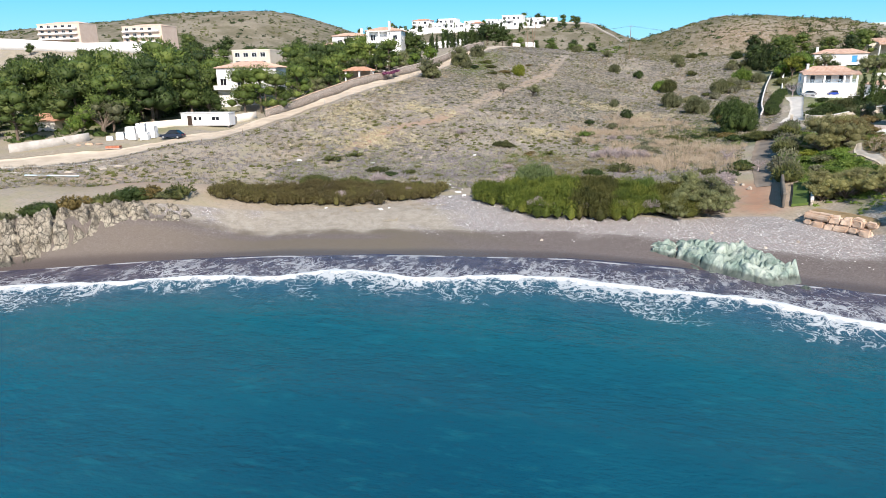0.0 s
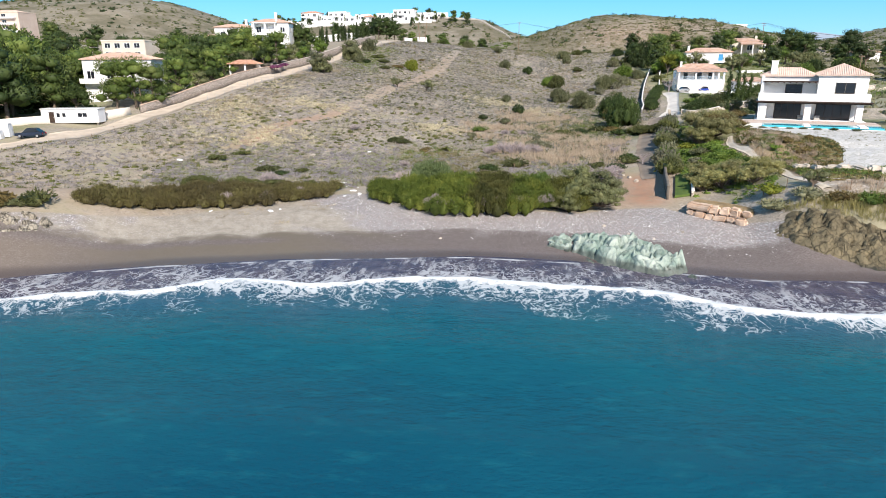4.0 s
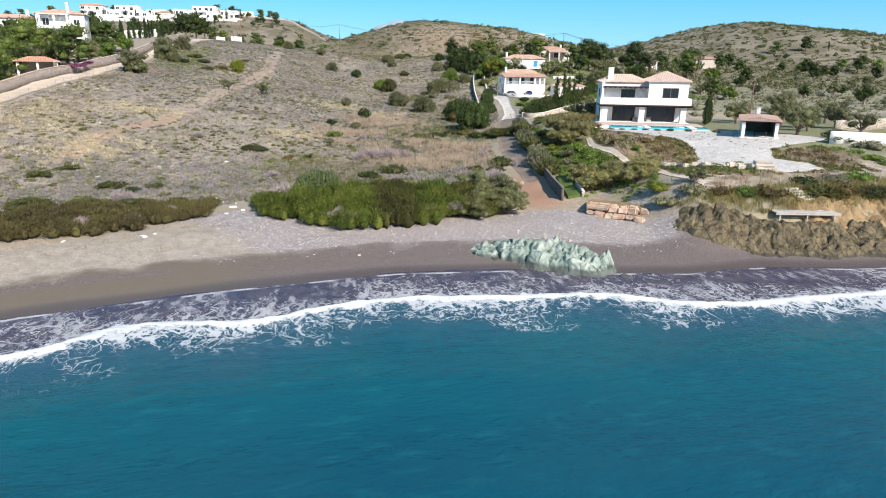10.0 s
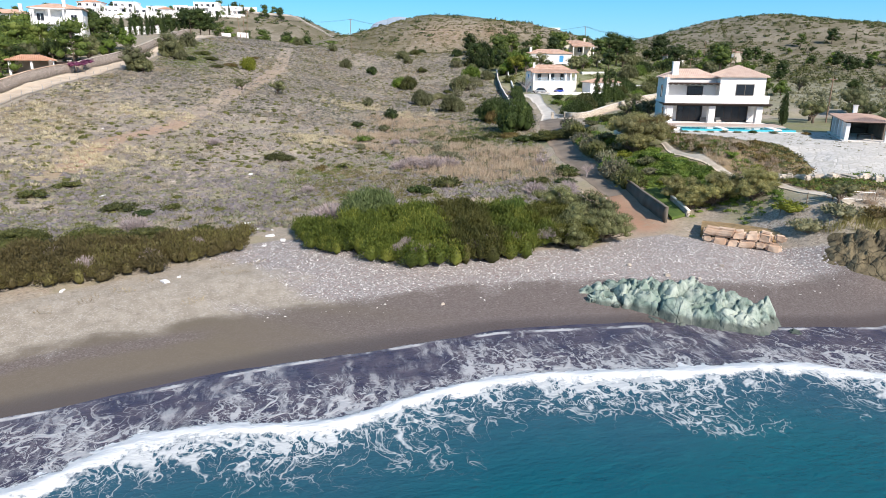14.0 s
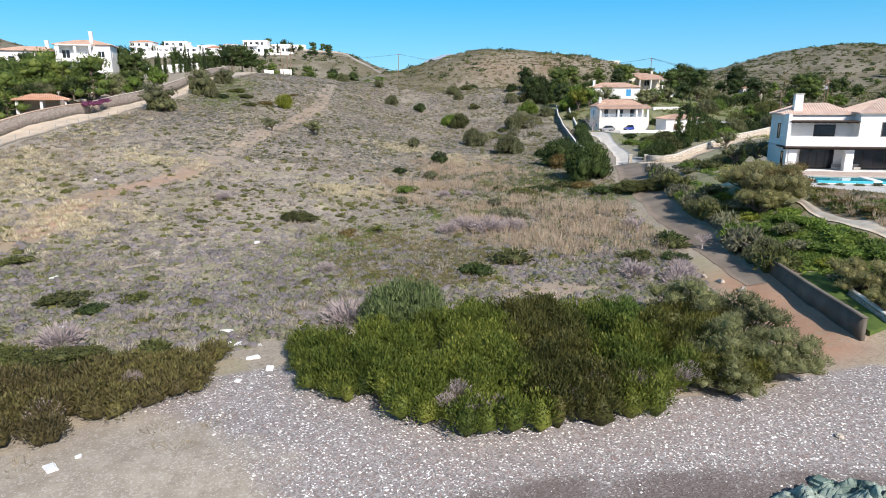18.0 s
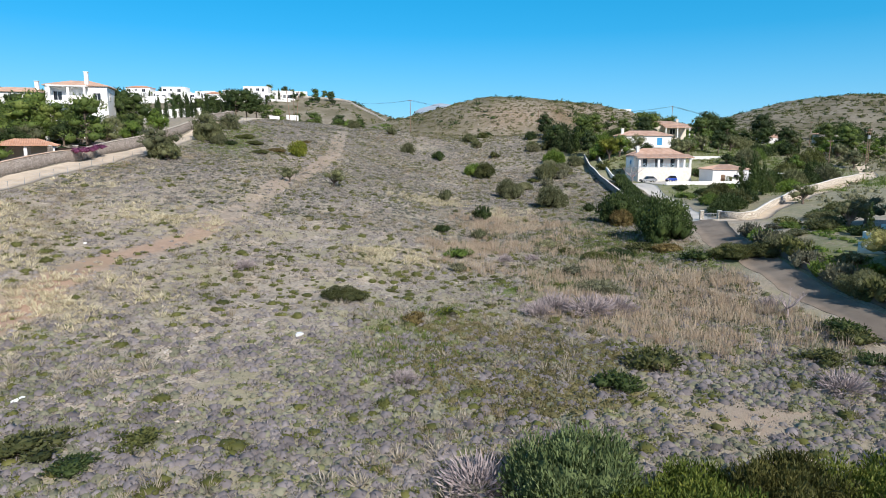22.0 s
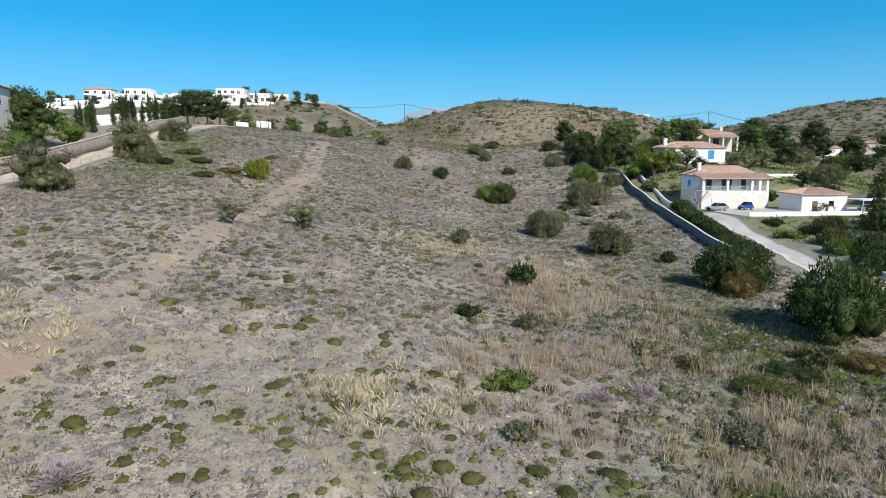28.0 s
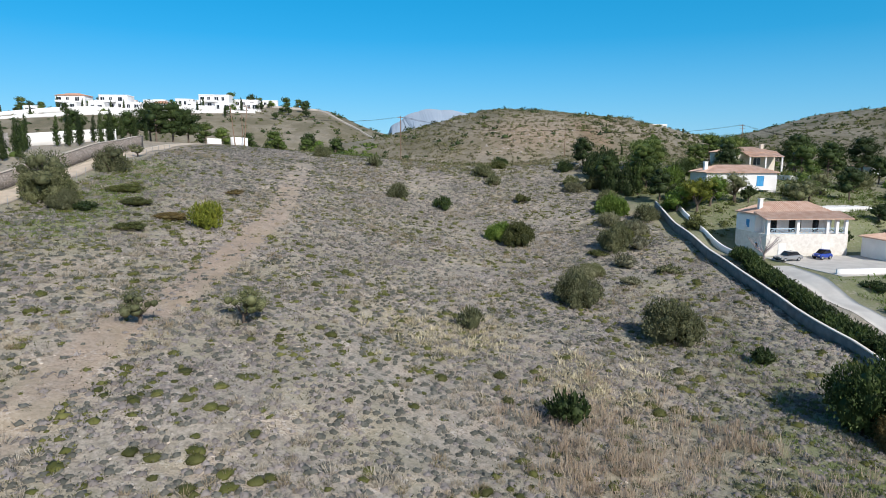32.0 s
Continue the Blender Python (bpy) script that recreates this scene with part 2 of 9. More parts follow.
grey_wood = plain("grey_weathered_wood", (0.36, 0.34, 0.31), (0.50, 0.48, 0.45), 2, 0.85)
blue_paint = plain("blue_shutter_paint", (0.05, 0.26, 0.52), (0.08, 0.34, 0.62), 2, 0.5)
pale_blue = plain("pale_blue_paint", (0.45, 0.60, 0.72), (0.55, 0.68, 0.78), 2, 0.5)
tile_roof = plain("terracotta_tile", (0.46, 0.29, 0.21), (0.62, 0.46, 0.37), 0.8, 0.85, relief=0.3)
pale_tile = plain("pale_terracotta_tile", (0.55, 0.40, 0.325), (0.68, 0.545, 0.46), 0.8, 0.85, relief=0.3)
brown_tile = plain("faded_brown_tile", (0.33, 0.225, 0.185), (0.46, 0.34, 0.285), 0.8, 0.85, relief=0.3)
red_tile = plain("orange_terracotta_tile", (0.42, 0.22, 0.14), (0.55, 0.34, 0.24), 0.8, 0.85, relief=0.3)
rubble_stone = plain("pale_wall_stone", (0.50, 0.42, 0.34), (0.66, 0.60, 0.52), 1.2, 0.9, relief=0.5)
ochre_stone = plain("ochre_field_stone", (0.46, 0.30, 0.20), (0.68, 0.54, 0.42), 1.0, 0.9, relief=0.5)
mortar = plain("grey_mortar", (0.30, 0.27, 0.23), (0.40, 0.36, 0.32), 1.0, 0.95, relief=0.3)
white_stone = plain("white_limestone", (0.62, 0.58, 0.52), (0.80, 0.77, 0.72), 0.8, 0.85, relief=0.4)
paving_stone = plain("pale_paving_stone", (0.58, 0.56, 0.52), (0.72, 0.70, 0.67), 0.6, 0.85, relief=0.2)
deck_stone = plain("warm_terrace_paving", (0.50, 0.40, 0.34), (0.60, 0.50, 0.44), 0.6, 0.8, relief=0.2)
steel = plain("galvanised_steel", (0.42, 0.43, 0.44), (0.52, 0.53, 0.54), 3, 0.45, metal=0.8, relief=0)
white_metal = plain("white_painted_metal", (0.74, 0.75, 0.76), (0.80, 0.80, 0.80), 1, 0.4, relief=0)
silver_paint = plain("silver_car_paint", (0.42, 0.43, 0.44), (0.46, 0.47, 0.48), 1, 0.25, metal=0.6, relief=0)
navy_paint = plain("dark_blue_car_paint", (0.012, 0.018, 0.035), (0.018, 0.025, 0.045), 1, 0.25, relief=0, specular=0.6)
royal_paint = plain("royal_blue_car_paint", (0.02, 0.05, 0.30), (0.03, 0.07, 0.36), 1, 0.25, relief=0, specular=0.6)
tyre_rubber = plain("black_rubber", (0.015, 0.015, 0.015), (0.025, 0.025, 0.025), 5, 0.8)
lamp_glass = plain("clear_lamp_glass", (0.6, 0.6, 0.6), (0.75, 0.75, 0.75), 3, 0.1, relief=0, specular=0.6)
red_glass = plain("red_lamp_glass", (0.35, 0.01, 0.01), (0.45, 0.02, 0.02), 3, 0.15, relief=0)
plastic_sheet = plain("white_plastic_sheeting", (0.62, 0.63, 0.63), (0.80, 0.80, 0.80), 0.8, 0.45, relief=0.3)
brick_red = plain("stacked_red_brick", (0.36, 0.13, 0.08), (0.46, 0.20, 0.12), 3, 0.9)
bark = plain("grey_brown_bark", (0.10, 0.075, 0.055), (0.20, 0.16, 0.125), 3, 0.95, relief=0.6)
twig_grey = plain("bare_grey_twigs", (0.30, 0.25, 0.25), (0.43, 0.37, 0.37), 1, 0.9, relief=0)
litter_white = plain("sun_bleached_litter", (0.7, 0.72, 0.74), (0.85, 0.85, 0.85), 4, 0.6)
pole_wood = plain("pole_timber", (0.20, 0.13, 0.09), (0.30, 0.21, 0.15), 2, 0.85)

leaf_lentisk = foliage("lentisk_leaves", (0.048, 0.076, 0.016), (0.122, 0.162, 0.027), (0.265, 0.285, 0.052), 0.35)
leaf_bright = foliage("bright_green_leaves", (0.065, 0.115, 0.022), (0.140, 0.215, 0.040), (0.250, 0.325, 0.075), 0.6, through_light=0.35)
leaf_yellow = foliage("yellow_green_leaves", (0.075, 0.100, 0.014), (0.165, 0.190, 0.026), (0.29, 0.295, 0.042), 0.6)
leaf_pine = foliage("pine_needles", (0.042, 0.070, 0.018), (0.095, 0.138, 0.032), (0.190, 0.230, 0.062), 0.25)
leaf_dark = foliage("dark_evergreen_leaves", (0.022, 0.040, 0.013), (0.048, 0.075, 0.022), (0.095, 0.130, 0.040), 0.4)
leaf_olive = foliage("olive_leaves", (0.070, 0.080, 0.036), (0.138, 0.148, 0.070), (0.230, 0.236, 0.130), 0.6)
leaf_grey = foliage("grey_green_leaves", (0.100, 0.102, 0.062), (0.172, 0.174, 0.112), (0.265, 0.265, 0.18), 0.8)
leaf_cushion = foliage("cushion_scrub_leaves", (0.056, 0.062, 0.018), (0.115, 0.122, 0.034), (0.185, 0.185, 0.060), 0.25)
leaf_scrub = foliage("hill_shrub_leaves", (0.045, 0.055, 0.018), (0.095, 0.108, 0.034), (0.175, 0.178, 0.065), 0.5)
leaf_belt = foliage("browning_thicket_leaves", (0.055, 0.049, 0.024), (0.112, 0.094, 0.042), (0.182, 0.172, 0.058), 0.16)
leaf_thicket = foliage("olive_brown_thicket_leaves", (0.040, 0.048, 0.014), (0.098, 0.105, 0.026), (0.190, 0.180, 0.050), 0.22)
leaf_feather = foliage("feathery_grey_green_leaves", (0.070, 0.100, 0.040), (0.135, 0.180, 0.072), (0.215, 0.265, 0.120), 0.6)
leaf_broom = foliage("pale_broom_sprays", (0.190, 0.182, 0.076), (0.330, 0.315, 0.135), (0.460, 0.430, 0.205), 0.5, through_light=0.45)
leaf_heath = foliage("grey_heath_leaves", (0.120, 0.122, 0.088), (0.200, 0.200, 0.150), (0.300, 0.296, 0.230), 0.2)
leaf_grass = foliage("green_grass_blades", (0.08, 0.13, 0.025), (0.15, 0.22, 0.042), (0.26, 0.32, 0.075), 0.5)
leaf_straw = foliage("dry_grass_blades", (0.26, 0.20, 0.12), (0.38, 0.31, 0.19), (0.52, 0.45, 0.30), 0.3)
leaf_tawny = foliage("tawny_reed_blades", (0.32, 0.24, 0.18), (0.47, 0.375, 0.285), (0.61, 0.515, 0.40), 0.3, through_light=0.35)
leaf_thorn = foliage("grey_violet_scrub", (0.180, 0.160, 0.150), (0.275, 0.248, 0.236), (0.385, 0.350, 0.335), 0.25)
leaf_moss = foliage("yellow_olive_herbs", (0.140, 0.125, 0.045), (0.24, 0.215, 0.085), (0.35, 0.315, 0.14), 0.3)
leaf_cream = foliage("cream_dry_grass", (0.38, 0.33, 0.22), (0.52, 0.46, 0.33), (0.66, 0.60, 0.46), 0.3)
leaf_brown = foliage("brown_olive_scrub", (0.090, 0.084, 0.046), (0.160, 0.150, 0.084), (0.250, 0.235, 0.140), 0.2)
leaf_tam = foliage("feathery_tamarisk_sprays", (0.110, 0.122, 0.054), (0.205, 0.218, 0.100), (0.315, 0.322, 0.165), 0.5, through_light=0.35)
leaf_sage = foliage("sage_green_scrub", (0.115, 0.118, 0.064), (0.20, 0.20, 0.115), (0.30, 0.295, 0.185), 0.2)
leaf_rust = foliage("rust_tinged_leaves", (0.085, 0.062, 0.022), (0.165, 0.125, 0.046), (0.26, 0.20, 0.08), 0.6)
leaf_palm = foliage("palm_fronds", (0.04, 0.07, 0.015), (0.09, 0.13, 0.025), (0.18, 0.20, 0.04), 0.6)
leaf_flower = foliage("magenta_blossom", (0.10, 0.04, 0.07), (0.20, 0.06, 0.14), (0.30, 0.10, 0.20), 0.6)


def ground_material():
    s = Shader("coastal_ground")
    za, zb = s.split(s.attr("zone", "Color")), s.split(s.attr("cover", "Color"))
    pebble, wet, sand = za[0], za[1], za[2]
    bare, green, straw = zb[0], zb[1], zb[2]
    n_fine, n_mid, n_big = s.noise(7, 5), s.noise(0.9, 5), s.noise(0.07, 4)
    stones = s.cells(3.2, out="Color")
    stone_tone = s.split(stones)[0]
    stone_edge = s.cells(3.2, "DISTANCE_TO_EDGE")
    # stony hillside: pale gravel, earth and grey litter between the shrubs
    soil = s.mix(s.step(n_mid, 0.35, 0.65), (0.325, 0.266, 0.198), (0.425, 0.370, 0.290))
    soil = s.mix(s.math("MULTIPLY", s.step(n_big, 0.42, 0.62), 0.6), soil, (0.360, 0.318, 0.276))
    # gravel in two sizes: each stone its own tone, dark gaps between
    grit = s.split(s.cells(7.5, out="Color"))[0]
    rocky = s.step(s.noise(0.22, 5, 0.65), 0.36, 0.60)
    stony = s.math("MULTIPLY", rocky, s.math("SUBTRACT", 1.0, s.math("MAXIMUM", green, s.math("MULTIPLY", straw, 0.8))))
    soil = s.mix(s.math("MULTIPLY", stony, s.math("MULTIPLY", s.step(grit, 0.45, 0.8), 0.65)), soil, (0.558, 0.493, 0.409))
    soil = s.mix(s.math("MULTIPLY", s.math("MULTIPLY", s.step(stone_tone, 0.78, 0.84), s.step(stone_edge, 0.05, 0.14)), s.math("MULTIPLY", stony, 0.8)), soil, (0.577, 0.539, 0.493))
    soil = s.mix(s.math("MULTIPLY", s.step(grit, 0.30, 0.08), 0.6), soil, (0.140, 0.112, 0.093))
    soil = s.mix(s.math("MULTIPLY", s.step(n_fine, 0.52, 0.70), 0.45), soil, (0.158, 0.130, 0.107))
    litter = s.mix(s.step(s.noise(3.0, 5), 0.35, 0.65), (0.180, 0.170, 0.142), (0.335, 0.312, 0.270))
    far_y = s.add("ShaderNodeSeparateXYZ", s.where).outputs[1]
    thicker = s.math("MULTIPLY_ADD", s.step(far_y, 92, 150), 0.24, 0.46)   # more dead twigs and herbs up the slope
    soil = s.mix(s.math("MULTIPLY", s.step(s.noise(0.35, 6, 0.65), 0.38, 0.56), thicker), soil, litter)
    herbs = s.mix(s.noise(2.6, 4), (0.215, 0.205, 0.115), (0.360, 0.335, 0.205))
    soil = s.mix(s.math("MULTIPLY", s.step(s.noise(0.13, 5, 0.6), 0.47, 0.60), s.math("MULTIPLY_ADD", s.step(far_y, 170, 110), 0.35, 0.30)), soil, herbs)
    soil = s.mix(s.math("MULTIPLY", s.math("MULTIPLY", bare, 0.9), s.step(s.noise(1.6, 4), 0.15, 0.5)), soil, s.mix(n_mid, (0.285, 0.212, 0.158), (0.385, 0.302, 0.232)))
    soil = s.mix(s.math("MULTIPLY", s.math("MULTIPLY", straw, 0.7), s.step(s.noise(2.2, 5), 0.35, 0.65)), soil, s.mix(n_fine, (0.285, 0.238, 0.172), (0.405, 0.350, 0.268)))
    soil = s.mix(s.math("MULTIPLY", green, s.step(s.noise(1.8, 5), 0.25, 0.50)), soil, s.mix(n_fine, (0.070, 0.107, 0.023), (0.149, 0.195, 0.047)))
    red = s.attr("red")
    soil = s.mix(s.math("MULTIPLY", red, s.step(s.noise(0.9, 5), 0.2, 0.5)), soil, s.mix(n_mid, (0.305, 0.168, 0.104), (0.420, 0.268, 0.185)))
    # thick scrub cover on the distant hills
    far_x = s.add("ShaderNodeSeparateXYZ", s.where).outputs[0]
    thick = s.math("MULTIPLY", s.math("MAXIMUM", s.step(far_y, 285, 360), s.math("MULTIPLY", s.step(far_x, 95, 150), s.step(far_y, 200, 250))), s.math("MULTIPLY_ADD", s.step(s.noise(0.045, 5, 0.65), 0.38, 0.62), 0.5, 0.48))
    soil = s.mix(s.math("MULTIPLY", thick, s.math("SUBTRACT", 1.0, s.math("MULTIPLY", bare, 0.8))), soil, s.mix(s.noise(0.25, 4), (0.085, 0.082, 0.048), (0.20, 0.175, 0.12)))
    # beach: sand and pebbles
    sandy = s.mix(s.step(n_mid, 0.3, 0.7), (0.275, 0.243, 0.197), (0.355, 0.318, 0.262))
    peb_cells = s.cells(12.0, out="Color")
    peb_tone = s.split(peb_cells)[0]
    sandy = s.mix(s.math("MULTIPLY", s.step(s.math("ADD", peb_tone, s.math("MULTIPLY", s.noise(0.6, 4), 0.5)), 0.95, 1.15), 0.5), sandy, (0.48, 0.455, 0.42))
    sandy = s.mix(s.math("MULTIPLY", s.step(s.noise(2.2, 5, 0.7), 0.50, 0.68), 0.45), sandy, (0.185, 0.160, 0.130))
    peb = s.mix(peb_tone, (0.165, 0.152, 0.150), (0.395, 0.378, 0.368))
    peb = s.mix(s.step(peb_tone, 0.90, 0.93), peb, (0.75, 0.74, 0.72))
    peb = s.mix(s.math("MULTIPLY", s.step(s.split(peb_cells)[1], 0.7, 0.9), 0.5), peb, (0.28, 0.17, 0.14))
    beach = s.mix(s.step(s.math("ADD", pebble, s.math("MULTIPLY", s.math("SUBTRACT", s.noise(0.5, 5), 0.5), 0.7)), 0.35, 0.65), sandy, peb)
    damp = s.step(s.math("ADD", wet, s.math("MULTIPLY", s.math("SUBTRACT", s.noise(0.28, 4), 0.5), 0.35)), 0.40, 0.56)
    dampc = s.mix(pebble, (0.138, 0.116, 0.084), (0.116, 0.092, 0.084))
    dampc = s.mix(s.math("MULTIPLY", s.math("MULTIPLY", peb_tone, pebble), 0.55), dampc, (0.215, 0.192, 0.182))
    beach = s.mix(s.math("MULTIPLY", damp, 0.93), beach, dampc)
    soak = s.step(wet, 0.80, 0.98)
    beach = s.mix(s.math("MULTIPLY", soak, 0.7), beach, (0.075, 0.058, 0.055))
    col = s.mix(s.step(sand, 0.35, 0.65), soil, beach)
    rough = s.math("SUBTRACT", 0.95, s.math("MULTIPLY", s.math("MULTIPLY", s.step(wet, 0.62, 1.0), sand), 0.55))
    h = s.math("ADD", s.math("MULTIPLY", n_fine, 0.4), s.math("MULTIPLY", s.cells(12.0), s.math("MULTIPLY", pebble, 0.8)))
    h = s.math("ADD", h, s.math("MULTIPLY", n_mid, 0.5))
    return s.finish(col, rough, 0.0, s.bump(h, 0.4, 0.10), 0.25)


def sea_material():
    s = Shader("sea_water")
    off, d = s.attr("off"), s.attr("reach")   # metres offshore; the same, measured from the wandering breaker line
    big = s.noise(0.035, 3)
    deep = s.mix(s.step(big, 0.35, 0.65), (0.004, 0.060, 0.104), (0.006, 0.078, 0.122))
    shallow = s.mix(s.step(s.noise(0.09, 3), 0.35, 0.7), (0.007, 0.100, 0.128), (0.008, 0.086, 0.120))
    col = s.mix(s.step(off, 40, 9), deep, shallow)
    col = s.mix(s.math("MULTIPLY", s.step(s.noise(0.8, 5, 0.6, where=s.scaled(0.45, 1.3, 1)), 0.52, 0.74), 0.22), col, (0.02, 0.19, 0.22))
    churn = s.mix(s.step(s.noise(0.5, 4), 0.35, 0.65), (0.050, 0.048, 0.082), (0.092, 0.080, 0.108))
    col = s.mix(s.step(s.math("ADD", d, s.math("MULTIPLY", s.math("SUBTRACT", s.noise(0.3, 3), 0.5), 2.0)), 8.6, 6.8), col, churn)
    col = s.mix(s.math("MULTIPLY", s.step(d, 18.0, 9.0), s.math("MULTIPLY", s.step(d, 7.0, 8.0), 0.6)), col, (0.045, 0.080, 0.13))
    # foam broken into lace: thin ridges of warped noise at three sizes
    warp = s.add("ShaderNodeVectorMath", s.where, s.add("ShaderNodeTexNoise", Vector=s.where, Scale=0.7, Detail=3.0).outputs["Color"]).outputs[0]

    def ridge(scale, x, y):
        n = s.noise(scale, 3, 0.5, where=s.scaled(x, y, 1, warp), distortion=0.7)
        return s.math("SUBTRACT", 1.0, s.math("ABSOLUTE", s.math("MULTIPLY_ADD", n, 4.0, -2.0)))

    r1, r2, r3 = ridge(0.5, 1.0, 0.8), ridge(1.1, 1.0, 0.8), ridge(2.4, 1.0, 0.9)
    fine, patch = s.noise(4.5, 5), s.noise(0.13, 3)
    net = s.math("MAXIMUM", r1, s.math("MAXIMUM", s.math("SUBTRACT", r2, 0.02), s.math("SUBTRACT", r3, 0.06)))
    net = s.math("ADD", net, s.math("MULTIPLY", s.math("SUBTRACT", patch, 0.5), 0.55))
    need = s.add("ShaderNodeMapRange", d, 0.0, 7.0, 1.02, 0.88).outputs[0]
    lacy = s.step(s.math("SUBTRACT", net, need), -0.06, 0.08)
    inshore = s.math("MULTIPLY", s.step(off, -0.25, 0.1), s.step(d, 7.4, 6.6))
    swash = s.math("MULTIPLY", inshore, lacy)
    # milky backwash drawn out in streaks down the beach
    streak = s.math("MULTIPLY", s.step(s.noise(1.0, 5, 0.65, where=s.scaled(1.6, 0.45, 1, warp)), 0.44, 0.66), s.step(s.noise(0.22, 3), 0.40, 0.60))
    milk = s.math("MULTIPLY", inshore, s.math("MULTIPLY", streak, 0.42))
    need2 = s.add("ShaderNodeMapRange", d, 8.2, 17.0, 0.84, 1.14).outputs[0]
    behind = s.math("MULTIPLY", s.math("MULTIPLY", s.step(d, 7.4, 8.2), s.step(d, 19.0, 14.0)), s.step(s.math("SUBTRACT", net, need2), -0.05, 0.09))
    band = s.math("ADD", d, s.math("ADD", s.math("MULTIPLY", s.math("SUBTRACT", fine, 0.5), 1.2), s.math("MULTIPLY", s.math("SUBTRACT", s.noise(0.8, 4, 0.6), 0.5), 2.8)))
    breaker = s.math("MULTIPLY", s.step(band, 6.3, 6.6), s.step(band, 8.9, 8.1))
    edge = s.math("MULTIPLY", s.step(s.math("ADD", off, s.math("MULTIPLY", s.math("SUBTRACT", fine, 0.5), 0.5)), -0.15, 0.05), s.step(off, 0.5, 0.2))
    edge = s.math("MULTIPLY", edge, s.step(s.noise(0.35, 3), 0.42, 0.6))
    foam = s.math("MAXIMUM", s.math("MAXIMUM", s.math("MULTIPLY", swash, 0.55), s.math("MULTIPLY", behind, 0.62)), s.math("MAXIMUM", breaker, s.math("MULTIPLY", edge, 0.6)))
    foam = s.math("MINIMUM", s.math("MAXIMUM", foam, milk), 1.0)
    col = s.mix(foam, col, (0.78, 0.80, 0.81))
    ripple = s.math("ADD", s.noise(0.9, 3, where=s.scaled(0.6, 1.3, 1)), s.math("MULTIPLY", s.noise(3.0, 5, 0.65, where=s.scaled(0.7, 1.2, 1)), 0.7))
    h = s.math("ADD", ripple, s.math("MULTIPLY", foam, 0.6))
    return s.finish(col, s.math("MULTIPLY_ADD", foam, 0.55, 0.16), 0.0, s.bump(h, 0.55, 0.28), 0.3, IOR=1.33)


def rock_material(name, c1, c2, stain, low, scale=1.0, cracked=0.8):
    s = Shader(name)
    a, b = s.noise(0.8 * scale, 6, 0.65, distortion=0.8), s.noise(5 * scale, 5)
    col = s.mix(s.step(a, 0.32, 0.66), c1, c2)
    col = s.mix(s.math("MULTIPLY", s.step(s.noise(1.7 * scale, 5, where=s.scaled(1, 1, 0.3)), 0.48, 0.66), 0.8), col, stain)
    col = s.mix(s.math("MULTIPLY", s.step(b, 0.55, 0.7), 0.4), col, stain)
    split = s.cells(1.1 * scale, "DISTANCE_TO_EDGE", s.add("ShaderNodeVectorMath", s.where, s.add("ShaderNodeTexNoise", Vector=s.where, Scale=1.2, Detail=4.0).outputs["Color"]).outputs[0])
    split2 = s.cells(3.4 * scale, "DISTANCE_TO_EDGE", s.scaled(1, 1, 0.5))
    joint = s.math("MAXIMUM", s.step(split, 0.05, 0.005), s.math("MULTIPLY", s.step(split2, 0.05, 0.0), 0.6))
    col = s.mix(s.math("MULTIPLY", joint, cracked), col, s.mix(0.5, stain, (0.02, 0.02, 0.018)))
    z = s.add("ShaderNodeSeparateXYZ", s.where).outputs[2]
    wet = s.step(s.math("ADD", z, s.math("MULTIPLY", s.math("SUBTRACT", a, 0.5), 0.9)), low + 0.35, low)
    col = s.mix(s.math("MULTIPLY", wet, 0.7), col, (0.045, 0.05, 0.045))
    h = s.math("SUBTRACT", s.math("ADD", a, s.math("MULTIPLY", b, 0.4)), s.math("MULTIPLY", joint, cracked))
    return s.finish(col, 0.85, 0.0, s.bump(h, 0.9, 0.3), 0.3)


ground_mat = ground_material()
sea_mat = sea_material()
green_rock = rock_material("green_serpentine", (0.185, 0.265, 0.225), (0.43, 0.49, 0.43), (0.085, 0.135, 0.115), 0.45, 0.42, 0.12)
pale_cliff = rock_material("pale_cliff_rock", (0.30, 0.265, 0.205), (0.46, 0.415, 0.33), (0.11, 0.095, 0.075), 0.5)
brown_cliff = rock_material("brown_cliff_rock", (0.128, 0.108, 0.066), (0.215, 0.178, 0.106), (0.055, 0.048, 0.030), 0.5, 0.6, cracked=0.4)
earth_cliff = rock_material("ochre_earth_bank", (0.28, 0.195, 0.10), (0.37, 0.265, 0.14), (0.17, 0.135, 0.07), 0.3, 0.5, cracked=0.1)
path_stone = plain("worn_footpath", (0.40, 0.345, 0.27), (0.58, 0.53, 0.45), 0.9, 0.95, relief=0.4)
dirt_road = plain("pale_dirt", (0.44, 0.36, 0.275), (0.60, 0.515, 0.41), 0.5, 0.95, relief=0.4)
worn_asphalt = plain("worn_grey_asphalt", (0.150, 0.125, 0.102), (0.275, 0.232, 0.190), 0.35, 0.92, relief=0.3)
pale_concrete = plain("pale_concrete", (0.44, 0.42, 0.39), (0.56, 0.54, 0.50), 0.5, 0.9, relief=0.2)
red_earth = plain("red_earth", (0.30, 0.185, 0.12), (0.44, 0.33, 0.245), 0.8, 0.95, relief=0.5)
lawn_mat = plain("short_lawn", (0.055, 0.10, 0.02), (0.11, 0.16, 0.035), 0.8, 0.9, relief=0.5)
pool_water = plain("pool_water", (0.02, 0.30, 0.38), (0.05, 0.40, 0.48), 0.4, 0.06, relief=0, specular=0.5)
pool_tile = plain("pool_mosaic", (0.06, 0.40, 0.50), (0.10, 0.50, 0.60), 2, 0.3, relief=0)
